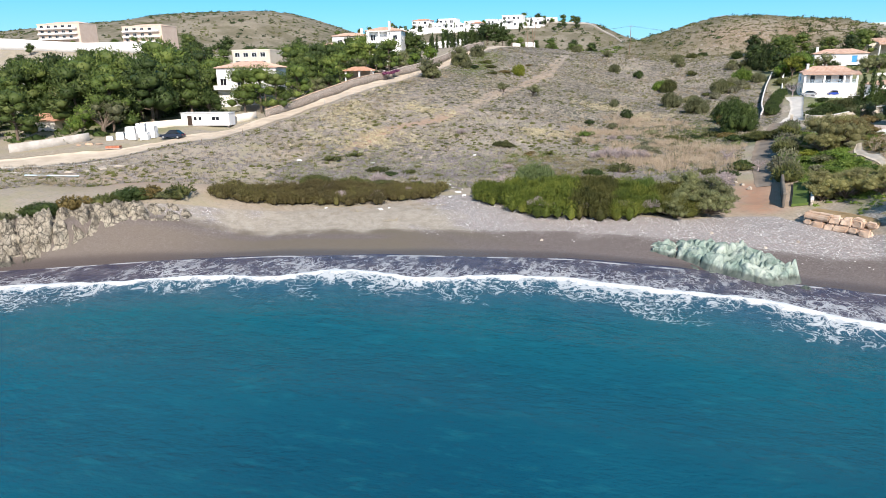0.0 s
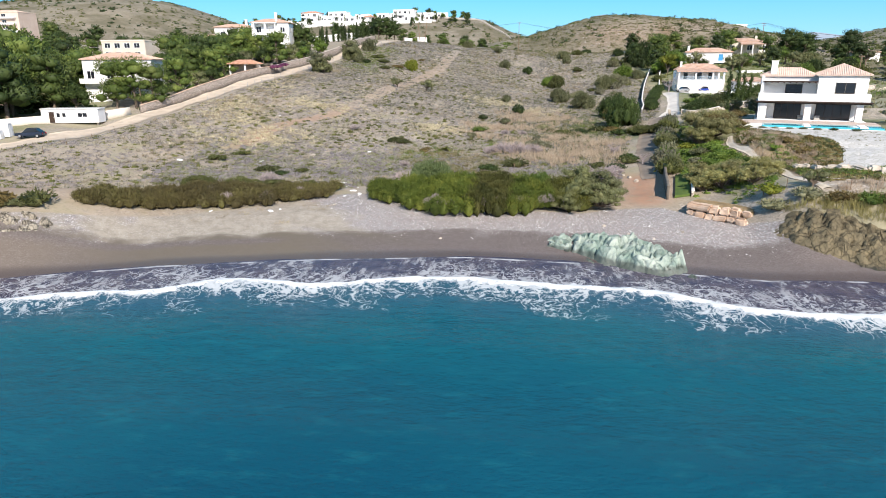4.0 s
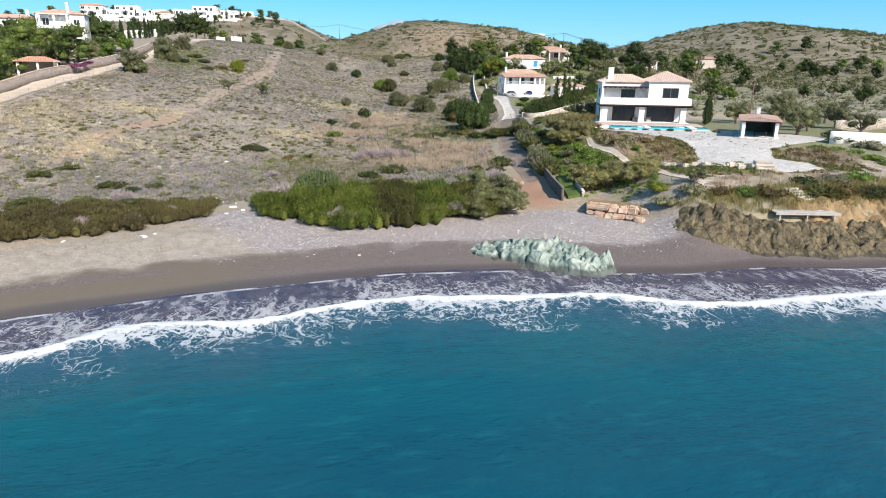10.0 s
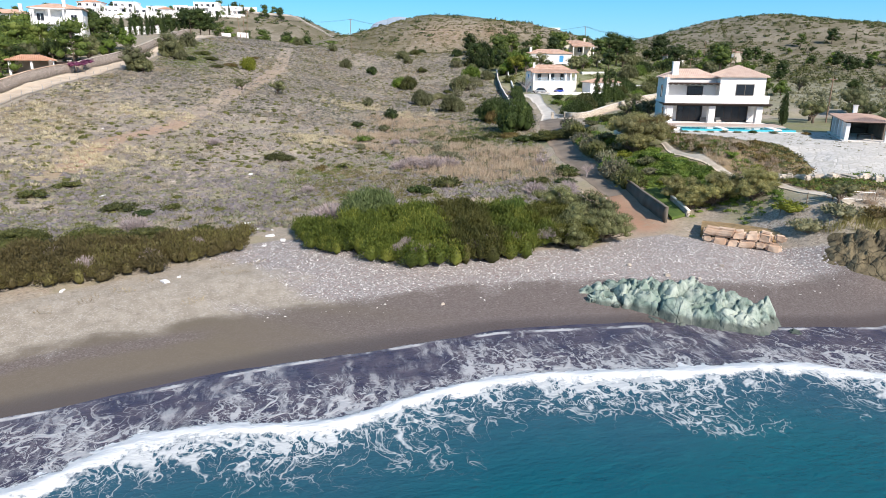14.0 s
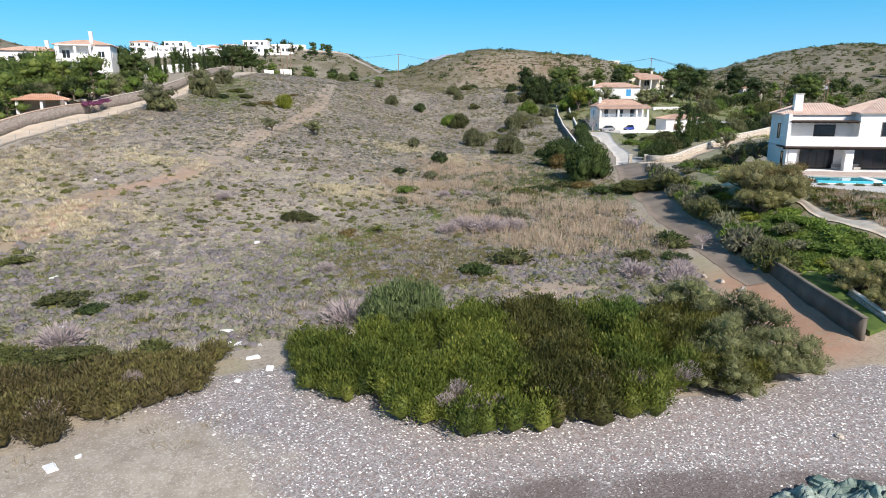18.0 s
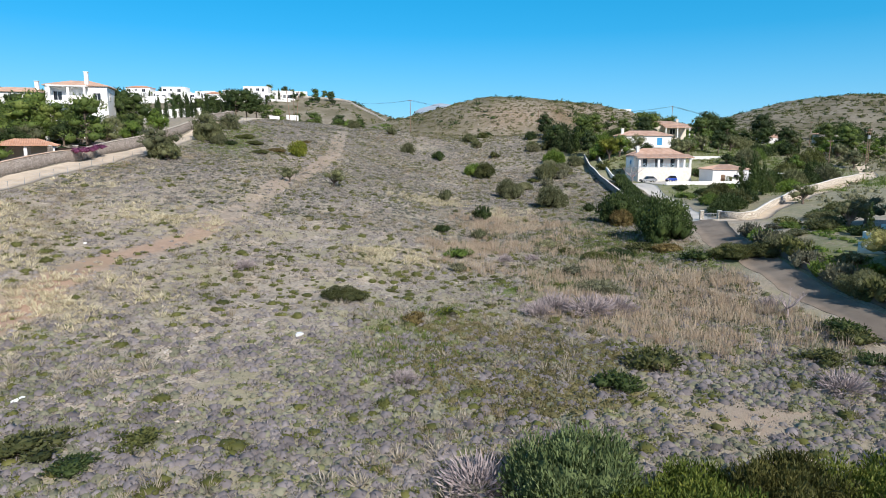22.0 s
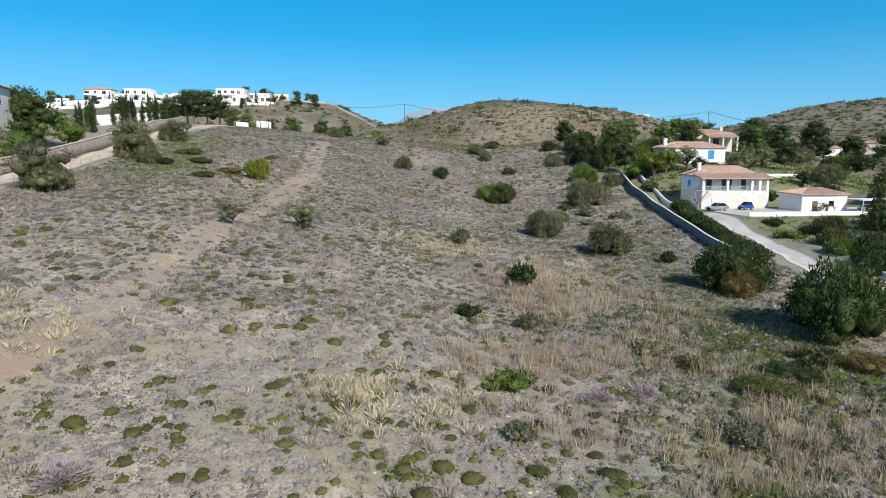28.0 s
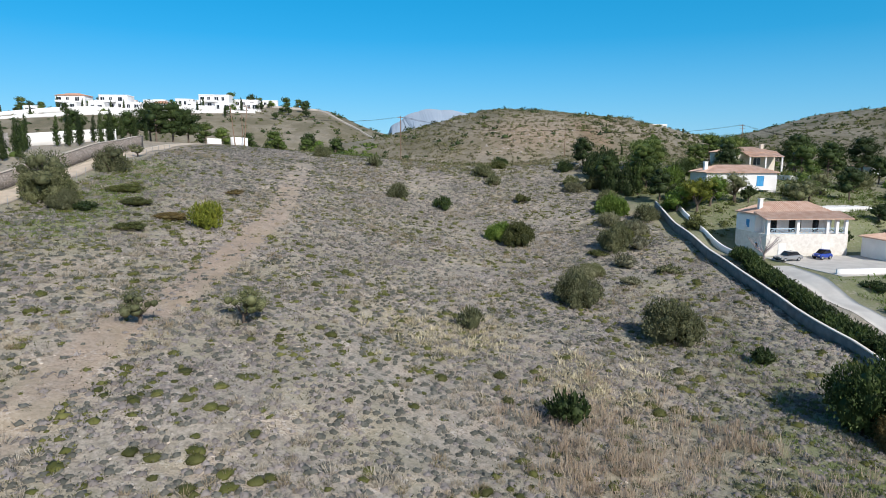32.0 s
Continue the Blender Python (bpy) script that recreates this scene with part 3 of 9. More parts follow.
# distance haze is painted into the mountains as a pale blue-grey base colour
blue_haze = plain("far_mountain_haze_tint", (0.24, 0.31, 0.40), (0.34, 0.40, 0.47), 0.002, 1.0, relief=0, grain=0.01)

# ================= mesh helpers =================
def to_mesh(name, verts, faces, mat=None, smooth_shade=False, mats=None, index=None):
    """A mesh from arrays: faces all of one size (n x 3 or n x 4)."""
    verts, faces = np.asarray(verts, np.float32), np.asarray(faces, np.int32)
    k = faces.shape[1]
    me = bpy.data.meshes.new(name)
    me.vertices.add(len(verts))
    me.vertices.foreach_set("co", verts.ravel())
    me.loops.add(faces.size)
    me.loops.foreach_set("vertex_index", faces.ravel())
    me.polygons.add(len(faces))
    me.polygons.foreach_set("loop_start", np.arange(0, faces.size, k, dtype=np.int32))
    if smooth_shade:
        me.polygons.foreach_set("use_smooth", np.ones(len(faces), bool))
    for m in mats or ([mat] if mat else []):
        me.materials.append(m)
    if index is not None:
        me.polygons.foreach_set("material_index", np.asarray(index, np.int32))
    me.update(calc_edges=True)
    me.validate()
    return me


def set_colour(me, name, rgb):
    a = me.attributes.new(name, "FLOAT_COLOR", "POINT")
    full = np.ones((len(rgb), 4), np.float32)
    full[:, :3] = rgb
    a.data.foreach_set("color", full.ravel())


def bm_mesh(name, bm, mat):
    me = bpy.data.meshes.new(name)
    bm.to_mesh(me)
    bm.free()
    me.materials.append(mat)
    return me


def part(name, shape, mat, parent, label=""):
    """Links a bmesh or a mesh as one mesh object under a thing or a part."""
    me = bm_mesh(name, shape, mat) if isinstance(shape, bmesh.types.BMesh) else shape
    ob = new(name, me)
    ob.parent = parent
    return tagged(ob, label) if label else ob


def thing(name, m, label, category, group="", kind=""):
    e = new(name)
    e.empty_display_size = 0.5
    e.matrix_basis = m
    return tagged(e, label, category, group, kind)


def block(x0, y0, z0, x1, y1, z1, bevel=0.03, bm=None):
    """A bevelled box between two corners."""
    own = bmesh.new() if bm is None else bm
    m = Matrix.LocRotScale(((x0 + x1) / 2, (y0 + y1) / 2, (z0 + z1) / 2), None, (abs(x1 - x0), abs(y1 - y0), abs(z1 - z0)))
    made = bmesh.ops.create_cube(own, size=1, matrix=m)
    if bevel:
        edges = list({e for v in made["verts"] for e in v.link_edges})
        bmesh.ops.bevel(own, geom=edges, offset=min(bevel, 0.3 * min(abs(x1 - x0), abs(y1 - y0), abs(z1 - z0))), segments=1, affect="EDGES")
    return own


def rod(p, q, r0, r1=None, sides=8, bm=None):
    own = bmesh.new() if bm is None else bm
    p, q = Vector(p), Vector(q)
    m = Matrix.Translation((p + q) / 2) @ (q - p).to_track_quat("Z", "Y").to_matrix().to_4x4()
    bmesh.ops.create_cone(own, cap_ends=True, segments=sides, radius1=r0, radius2=r0 if r1 is None else r1, depth=(q - p).length, matrix=m)
    return own


def tube(points, radii, sides=7, bm=None):
    own = bmesh.new() if bm is None else bm
    pts = [Vector(p) for p in points]
    rings = []
    for i, p in enumerate(pts):
        way = (pts[min(i + 1, len(pts) - 1)] - pts[max(i - 1, 0)]).normalized()
        x = way.orthogonal().normalized() if not rings else (last - way * last.dot(way)).normalized()
        last = x
        y = way.cross(x)
        rings.append([own.verts.new(p + (x * math.cos(t) + y * math.sin(t)) * radii[i]) for t in (2 * math.pi * k / sides for k in range(sides))])
    for a, b in zip(rings, rings[1:]):
        for k in range(sides):
            own.faces.new((a[k], a[(k + 1) % sides], b[(k + 1) % sides], b[k]))
    own.faces.new(rings[0][::-1])
    own.faces.new(rings[-1])
    return own


def rough_noise(x, y, scale, seed=0.0):
    return np.array([noise.noise(Vector((a * scale, b * scale, seed))) for a, b in zip(np.ravel(x), np.ravel(y))]).reshape(np.shape(x))


# ================= the ground, one sheet =================
def spread(stops):
    """Grid lines: (value, step up to the next value)."""
    out = []
    for (a, s), (b, _) in zip(stops, stops[1:]):
        n = max(1, round((b - a) / s))
        out.extend(a + (b - a) * np.arange(n) / n)
    return np.array(out + [stops[-1][0]])


gx = spread([(-4500, 500), (-1500, 60), (-700, 14), (-200, 4), (-95, 1.1), (-60, 0.6), (55, 0.9), (80, 2.5), (140, 6), (300, 14), (700, 60), (1500, 500), (4500, 1)])
gy = spread([(-4500, 700), (-600, 80), (0, 8), (30, 0.7), (120, 0.75), (185, 1.2), (260, 2.2), (360, 6), (620, 30), (1400, 400), (4800, 1)])
GX, GY = np.meshgrid(gx, gy)
GZ = height(GX, GY)
near = smooth(330, 250, GY) * smooth(130, 90, np.abs(GX)) * smooth(20, 45, GY)
u = np.arange(GX.size)
nz = np.zeros(GX.size)
pick = u[(near.ravel() > 0.01)]
nx_, ny_ = GX.ravel()[pick], GY.ravel()[pick]
nz[pick] = 0.55 * rough_noise(nx_, ny_, 0.11) + 0.16 * rough_noise(nx_, ny_, 0.45, 3) + 0.05 * rough_noise(nx_, ny_, 1.3, 7)
calm = smooth(14, 24, GY - shore(GX)) * (1 - smooth(38, 44, GX) * smooth(84, 92, GY) * smooth(140, 128, GY)) * (1 - smooth(48, 54, GX) * smooth(190, 197, GY) * smooth(230, 222, GY))
GZ = GZ + nz.reshape(GX.shape) * near * (0.12 + 0.88 * calm)
farw = smooth(300, 420, GY)
pick = u[(farw.ravel() > 0.01) & (GY.ravel() < 1500) & (np.abs(GX.ravel()) < 1000)]
nf = np.zeros(GX.size)
nf[pick] = 2.2 * rough_noise(GX.ravel()[pick], GY.ravel()[pick], 0.018, 5) + 0.9 * rough_noise(GX.ravel()[pick], GY.ravel()[pick], 0.06, 9)
GZ = GZ + nf.reshape(GX.shape) * farw * 0.8
nyl, nxl = GX.shape
idx = np.arange(GX.size).reshape(GX.shape)
quads = np.stack([idx[:-1, :-1], idx[:-1, 1:], idx[1:, 1:], idx[1:, :-1]], -1).reshape(-1, 4)
gme = to_mesh("ground", np.stack([GX, GY, GZ], -1).reshape(-1, 3), quads, ground_mat, True)


TRACK_Y, TRACK_X = [95, 108, 120, 129, 138.5, 150, 162, 175, 185, 210, 221, 240, 258, 300], [-49, -47.8, -46.8, -44.8, -38, -35, -33, -31, -28.5, -24.4, -22.2, -21.2, -20.4, -18]


def cover(x, y):
    """What lies on the ground: (pebble, wet, sand) and (bare earth, green, straw)."""
    d = y - shore(x)
    front = np.interp(x, [-60, -46, -38, -30, -22, -17, -8, 2, 10, 14, 20, 24, 28, 32, 36], [8, 11, 15, 17, 22, 22, 15, 14, 14, 17, 19, 16, 12.5, 8, 5])
    sand = smooth(front + 2.0, front - 1.0, d)
    pebble = np.interp(x + 2.6 * np.sin(0.5 * y + 0.2 * x) + 1.6 * np.sin(1.3 * y + 0.6 * x) + 0.5 * (d - 14), [-60, -46, -40, -26, -18, -12, 40], [0.55, 0.5, 0.25, 0.12, 0.62, 1.0, 1.0])
    pebble = np.maximum(pebble, 0.85 * smooth(7.5, 6.0, d) * smooth(4.5, 5.5, d) * smooth(-20, -26, x))
    wet = np.interp(d, [-2, 0, 1.5, 3.0, 5.0, 8.0, 10.5], [1, 1, 0.92, 0.72, 0.62, 0.5, 0.15])
    bare = 0.9 * np.exp(-(((x - 4) / 5) ** 2 + ((y - 91) / 2.6) ** 2))
    bare = bare + 0.8 * np.exp(-(((x + 62) / 14) ** 2 + ((y - 66) / 7) ** 2)) + 0.9 * np.exp(-(((x - 105) / 10) ** 2 + ((y - 392) / 30) ** 2))
    bare = bare + 0.55 * np.exp(-(((x - 60) / 22) ** 2 + ((y - 360) / 18) ** 2))
    # scraped dirt track: two pale ruts, fading in and out up the slope
    tx = np.interp(y, TRACK_Y, TRACK_X)
    worn = np.interp(y, [95, 108, 118, 140, 150, 166, 176, 205, 232, 262, 300], [0, 0.3, 0.55, 0.45, 0.2, 0.32, 0.42, 0.48, 0.3, 0.15, 0])
    bare = np.maximum(bare, worn * (0.8 * np.exp(-((np.abs(x - tx) - 1.15) / 0.75) ** 2) + 0.45 * np.exp(-((x - tx) / 2.8) ** 2)))
    green = 0.9 * np.exp(-(((x - 27) / 6) ** 2 + ((y - 132) / 7) ** 2)) + 0.9 * np.exp(-(((x + 16) / 3.2) ** 2 + ((y - 105) / 9) ** 2)) + 0.4 * np.exp(-(((x + 8) / 7) ** 2 + ((y - 112) / 12) ** 2))
    green = green + 0.7 * np.exp(-((x + 46) / 7) ** 2) * smooth(190, 205, y) * smooth(262, 245, y) + 0.8 * np.exp(-(((x - 21) / 5) ** 2 + ((y - 152) / 12) ** 2)) + 0.45 * np.exp(-(((x - 14) / 9) ** 2 + ((y - 140) / 16) ** 2)) + 0.45 * np.exp(-(((x - 28) / 6) ** 2 + ((y - 178) / 20) ** 2))
    for gx_, gy_, gr in ((21.2, 138, 3.2), (5.8, 125, 2.6), (-2.3, 124, 3.0), (22, 143, 3.0)):
        green = green + 0.9 * np.exp(-(((x - gx_) / gr) ** 2 + ((y - gy_) / gr) ** 2))
    green = green + 0.55 * smooth(-84, -92, x) * smooth(170, 150, y) * smooth(95, 105, y) + 0.35 * smooth(44, 52, x) * smooth(135, 150, y) * smooth(300, 270, y) + 0.28 * smooth(50, 55, x) * smooth(130, 110, x) * smooth(180, 188, y) * smooth(292, 275, y) + 0.55 * smooth(27, 32, x) * smooth(74, 80, y) * smooth(135, 125, y)
    straw = 0.9 * np.exp(-(((x - 14) / 13) ** 2 + ((y - 118) / 24) ** 2)) + 0.6 * np.exp(-(((x - 8) / 11) ** 2 + ((y - 160) / 14) ** 2)) + 0.5 * smooth(-35, -50, x) + 0.5 * smooth(105, 92, y) * smooth(30, 20, x)
    return np.stack([pebble, wet, sand], -1), np.stack([np.clip(bare, 0, 1), np.clip(green, 0, 1), np.clip(straw, 0, 1)], -1)


ca, cb = cover(GX.ravel(), GY.ravel())
set_colour(gme, "zone", ca)
set_colour(gme, "cover", cb)
ramp = np.interp(GY, [70, 76.5, 85, 95], [18.6, 19.3, 20.6, 22.4])
red = np.exp(-((GX - ramp + 0.6) / 3.0) ** 2) * smooth(72.5, 76, GY) * smooth(95, 88, GY) + 0.9 * np.exp(-(((GX - 87) / 6) ** 2 + ((GY - 356) / 18) ** 2)) + 0.4 * np.exp(-(((GX - 60) / 22) ** 2 + ((GY - 350) / 14) ** 2))
red = red + np.exp(-((GX - np.interp(GY, TRACK_Y, TRACK_X)) / 2.2) ** 2) * np.interp(GY, [102, 112, 138, 150, 172, 200, 240, 270], [0, 0.6, 0.5, 0.1, 0.15, 0.2, 0.15, 0]) + 0.5 * smooth(34, 37, GX) * smooth(47, 44, GX) * smooth(68, 75, GY) * smooth(106, 100, GY) + 0.4 * np.exp(-(((GX + 62) / 14) ** 2 + ((GY - 66) / 7) ** 2))
a = gme.attributes.new("red", "FLOAT", "POINT")
a.data.foreach_set("value", np.clip(red, 0, 1).astype(np.float32).ravel())
ground = tagged(new("ground", gme), "stony dry hillside running down to a pebble beach", "ground", kind="structure")


def top(x, y):
    """Height of the finished ground sheet."""
    i = int(np.clip(np.searchsorted(gx, x) - 1, 0, nxl - 2))
    j = int(np.clip(np.searchsorted(gy, y) - 1, 0, nyl - 2))
    a, b = (x - gx[i]) / (gx[i + 1] - gx[i]), (y - gy[j]) / (gy[j + 1] - gy[j])
    return float((GZ[j, i] * (1 - a) + GZ[j, i + 1] * a) * (1 - b) + (GZ[j + 1, i] * (1 - a) + GZ[j + 1, i + 1] * a) * b)


def tops(x, y):
    i = np.clip(np.searchsorted(gx, x) - 1, 0, nxl - 2)
    j = np.clip(np.searchsorted(gy, y) - 1, 0, nyl - 2)
    a, b = (x - gx[i]) / (gx[i + 1] - gx[i]), (y - gy[j]) / (gy[j + 1] - gy[j])
    return (GZ[j, i] * (1 - a) + GZ[j, i + 1] * a) * (1 - b) + (GZ[j + 1, i] * (1 - a) + GZ[j + 1, i + 1] * a) * b


# ================= the sea =================
sx = spread([(-4500, 500), (-1200, 40), (-200, 5), (-80, 0.7), (70, 5), (200, 40), (1200, 500), (4500, 1)])
st = spread([(-3.5, 0.35), (20, 0.6), (60, 2), (140, 20), (600, 200), (4600, 1)])
SX, SO = np.meshgrid(sx, st)
blend = smooth(200, 600, SO)
SY = (shore(SX) * (1 - blend) + 20 * blend) - SO
SZ = 0.10 * np.sin(SY * 0.55 + 0.6 * np.sin(SX * 0.09)) * smooth(8, 16, SO) * smooth(200, 80, SO)
pick = (SO.ravel() > -2) & (SO.ravel() < 70) & (np.abs(SX.ravel()) < 110)
w1 = np.zeros(SX.size)
w1[pick] = rough_noise(SX.ravel()[pick], SY.ravel()[pick], 0.10, 2) * 0.5
w2 = np.zeros(SX.size)
w2[pick] = rough_noise(SX.ravel()[pick], SY.ravel()[pick], 0.9, 4)
w1, w2 = w1.reshape(SX.shape), w2.reshape(SX.shape)
crest = 7.6 - 5.0 * w1
roll = np.exp(-np.where(SO < crest, (SO - crest) / 0.75, (SO - crest) / 1.9) ** 2)
SZ = SZ + roll * (0.42 + 0.14 * w2) + 0.05 * w2 * smooth(2, 6, SO) * smooth(40, 15, SO) + 0.03
idx = np.arange(SX.size).reshape(SX.shape)
quads = np.stack([idx[:-1, :-1], idx[1:, :-1], idx[1:, 1:], idx[:-1, 1:]], -1).reshape(-1, 4)
sme = to_mesh("water", np.stack([SX, SY, SZ], -1).reshape(-1, 3), quads, sea_mat, True)
a = sme.attributes.new("off", "FLOAT", "POINT")
a.data.foreach_set("value", SO.astype(np.float32).ravel())
a = sme.attributes.new("reach", "FLOAT", "POINT")
a.data.foreach_set("value", (SO + 5.0 * w1).astype(np.float32).ravel())
water = tagged(new("water", sme), "teal sea with a low foaming breaker along the beach", "sea", kind="structure")


# ================= roads, paths and yards, draped on the ground =================
def ribbon(name, path, widths, mat, label, category, lift=0.05, step=0.8, kind="structure", thick=0.25, across=5):
    pts = []
    for (a, b), (c, d) in zip(path, path[1:]):
        n = max(1, int(math.hypot(c - a, d - b) / step))
        pts += [(a + (c - a) * k / n, b + (d - b) * k / n) for k in range(n)]
    pts = np.array(pts + [path[-1]], float)
    for _ in range(6):
        pts[1:-1] = (pts[:-2] + 2 * pts[1:-1] + pts[2:]) / 4
    tan = np.gradient(pts, axis=0)
    tan /= np.linalg.norm(tan, axis=1)[:, None]
    nor = np.stack([-tan[:, 1], tan[:, 0]], -1)
    w = np.interp(np.linspace(0, 1, len(pts)), np.linspace(0, 1, len(widths)), widths)
    wob = np.array([noise.noise(Vector((p[0] * 0.4, p[1] * 0.4, 11))) for p in pts]) * 0.25
    rows = []
    for s in np.linspace(-1, 1, across):
        q = pts + nor * ((w / 2 + wob) * s)[:, None]
        z = tops(q[:, 0], q[:, 1]) + lift * (1 - 0.55 * s * s)
        rows.append(np.column_stack([q, z]))
    v = np.concatenate([np.stack(rows, 1).reshape(-1, 3), np.stack([rows[0], rows[-1]], 1).reshape(-1, 3) - (0, 0, thick)])
    n, k = len(pts), across
    base = n * k
    f = [(i * k + j, (i + 1) * k + j, (i + 1) * k + j + 1, i * k + j + 1) for i in range(n - 1) for j in range(k - 1)]
    f = [(a, d, c, b) for a, b, c, d in f]
    f += [(base + 2 * i, base + 2 * i + 2, (i + 1) * k, i * k) for i in range(n - 1)]
    f += [(i * k + k - 1, (i + 1) * k + k - 1, base + 2 * i + 3, base + 2 * i + 1) for i in range(n - 1)]
    return tagged(new(name, to_mesh(name, v, f, mat, True)), label, category, kind=kind)


def yard(name, outline, mat, label, category, lift=0.06, cell=0.8, kind="structure"):
    """A filled patch that follows the ground."""
    bm = bmesh.new()
    face = bm.faces.new([bm.verts.new((x, y, 0)) for x, y in outline])
    lo, hi = np.min(outline, 0), np.max(outline, 0)
    for axis in (0, 1):
        for c in np.arange(lo[axis] + cell, hi[axis], cell):
            co, no = [0, 0, 0], [0, 0, 0]
            co[axis], no[axis] = c, 1
            bmesh.ops.bisect_plane(bm, geom=bm.verts[:] + bm.edges[:] + bm.faces[:], plane_co=co, plane_no=no)
    for v in bm.verts:
        v.co.z = top(v.co.x, v.co.y) + lift
    bmesh.ops.recalc_face_normals(bm, faces=bm.faces[:])
    if sum(f.normal.z for f in bm.faces) < 0:
        bmesh.ops.reverse_faces(bm, faces=bm.faces[:])
    edge = [e for e in bm.edges if e.is_boundary]
    ex = bmesh.ops.extrude_edge_only(bm, edges=edge)
    for v in ex["geom"]:
        if isinstance(v, bmesh.types.BMVert):
            v.co.z -= 0.3
    return tagged(new(name, bm_mesh(name, bm, mat)), label, category, kind=kind)


LANE = [(19.3, 76.5), (20.6, 85), (22.6, 95.5), (25.2, 107), (28.4, 121), (31.8, 134), (36.6, 146.5), (40.6, 156.5), (44.5, 168), (47.8, 181), (50.6, 193), (53.0, 206)]
WALL_Y, WALL_X = [76, 84, 95, 107, 121, 132, 141], [21.3, 22.9, 25.2, 27.8, 31.0, 33.9, 37.4]   # garden wall beside the lane
ribbon("road", [(21.6, 88.0), (22.6, 93.5)] + LANE[3:8], [2.0, 2.8, 3.6, 3.8, 4.0, 4.8, 5.2, 6.4], worn_asphalt, "worn grey asphalt lane", "road", 0.07)
ribbon("driveway", LANE[7:], [5.0, 3.4, 3.0, 3.4, 5.0], pale_concrete, "pale concrete drive up to the stone house", "driveway", 0.11)
ribbon("road", [(41, 153.5), (47, 152.5), (57, 161), (70, 170), (93, 186), (118, 205), (140, 232)], [4.5, 3.8, 3.6, 3.6, 4, 4], dirt_road, "dusty side lane along the garden wall", "road", 0.09)
DIRT = [(-112, 66), (-96, 75), (-86, 86), (-79, 99), (-75.2, 112), (-73.4, 126), (-71, 141), (-66.8, 160), (-62.5, 178), (-58.6, 196), (-56.6, 214), (-55, 232), (-53.5, 252), (-51.5, 272), (-47, 292), (-38, 306)]
ribbon("road", DIRT, [12, 11, 7, 5.2, 5, 5, 4.8, 4.6, 4.5, 4.2, 4, 4, 4, 4], dirt_road, "pale dirt road climbing beside the stone wall", "road", 0.12)
yard("yard", [(56, 197), (98, 198), (98, 212), (56, 213)], pale_concrete, "concrete forecourt before the stone house", "forecourt", 0.08, 3)

# ================= plants =================
RNG = np.random.default_rng(7)


def unit(n, rng):
    v = rng.normal(size=(n, 3))
    return v / np.linalg.norm(v, axis=1)[:, None]


def ico(level=1):
    bm = bmesh.new()
    bmesh.ops.create_icosphere(bm, subdivisions=level, radius=1)
    v = np.array([x.co[:] for x in bm.verts])
    f = np.array([[x.index for x in p.verts] for p in bm.faces])
    bm.free()
    return v, f


ICO1, ICO2 = ico(1), ico(2)
OCT = np.array([(1, 0, 0), (-1, 0, 0), (0, 1, 0), (0, -1, 0), (0, 0, 1), (0.5, 0.6, 0.5), (-0.6, 0.4, 0.55), (0.1, -0.7, 0.6)], float)
ICO0 = OCT, np.array([(0, 2, 5), (2, 6, 5), (2, 1, 6), (1, 3, 7), (3, 0, 7), (0, 5, 7), (5, 4, 7), (5, 6, 4), (6, 7, 4), (6, 1, 7)])


def blades(base, way, side, length, width):
    """Leaf quads: a pointed lozenge from base along way, width across side."""
    l, w = np.reshape(length, (-1, 1)), np.reshape(width, (-1, 1))
    bend = np.cross(way, side) * l * 0.12
    v = np.stack([base, base + way * l * 0.45 + side * w / 2 + bend, base + way * l, base + way * l * 0.45 - side * w / 2 + bend], 1)
    n = len(base)
    return v.reshape(-1, 3), np.arange(4 * n).reshape(-1, 4)


def leafy(blobs, count, length, width, rng, lift=0.3, core=0.80, loose=0.16, under=0.15):
    """Leaf shoots over a heap of blobs (centre, radii), with a dense rough core inside each one."""
    c = np.array([b[0] for b in blobs], float)
    r = np.array([b[1] for b in blobs], float)
    area = r[:, 0] * r[:, 1] + r[:, 2] * (r[:, 0] + r[:, 1])
    k = rng.choice(len(blobs), count, p=area / area.sum())
    d = unit(count, rng)
    low = d[:, 2] < -0.25
    d[low, 2] *= -under / 0.5
    d /= np.linalg.norm(d, axis=1)[:, None]
    p = c[k] + d * r[k] * (1 - loose + 2 * loose * rng.random((count, 1)) ** 1.5)
    # leave out shoots buried inside other blobs
    keep = np.ones(count, bool)
    for i in range(len(blobs)):
        q = (p - c[i]) / r[i]
        keep &= ~(((q ** 2).sum(1) < 0.62) & (k != i))
    p, d = p[keep], d[keep]
    n = len(p)
    way = d + unit(n, rng) * 0.75 + np.array([0, 0, lift])
    way /= np.linalg.norm(way, axis=1)[:, None]
    side = np.cross(way, unit(n, rng))
    side /= np.linalg.norm(side, axis=1)[:, None] + 1e-9
    v, f = blades(p - way * length * 0.35, way, side, length * (0.6 + 0.8 * rng.random(n)), width * (0.6 + 0.8 * rng.random(n)))
    vs, fs, off = [v], [f], len(v)
    if core:
        iv, jf = ICO1
        for cc, rr in zip(c, r):
            jag = 1 + 0.16 * rng.normal(size=(len(iv), 1)).clip(-1.5, 1.5)
            w = cc + iv * rr * core * jag
            vs.append(w)
            fs.append(np.column_stack([jf, jf[:, 2]]) + off)
            off += len(iv)
    return np.concatenate(vs), np.concatenate(fs)


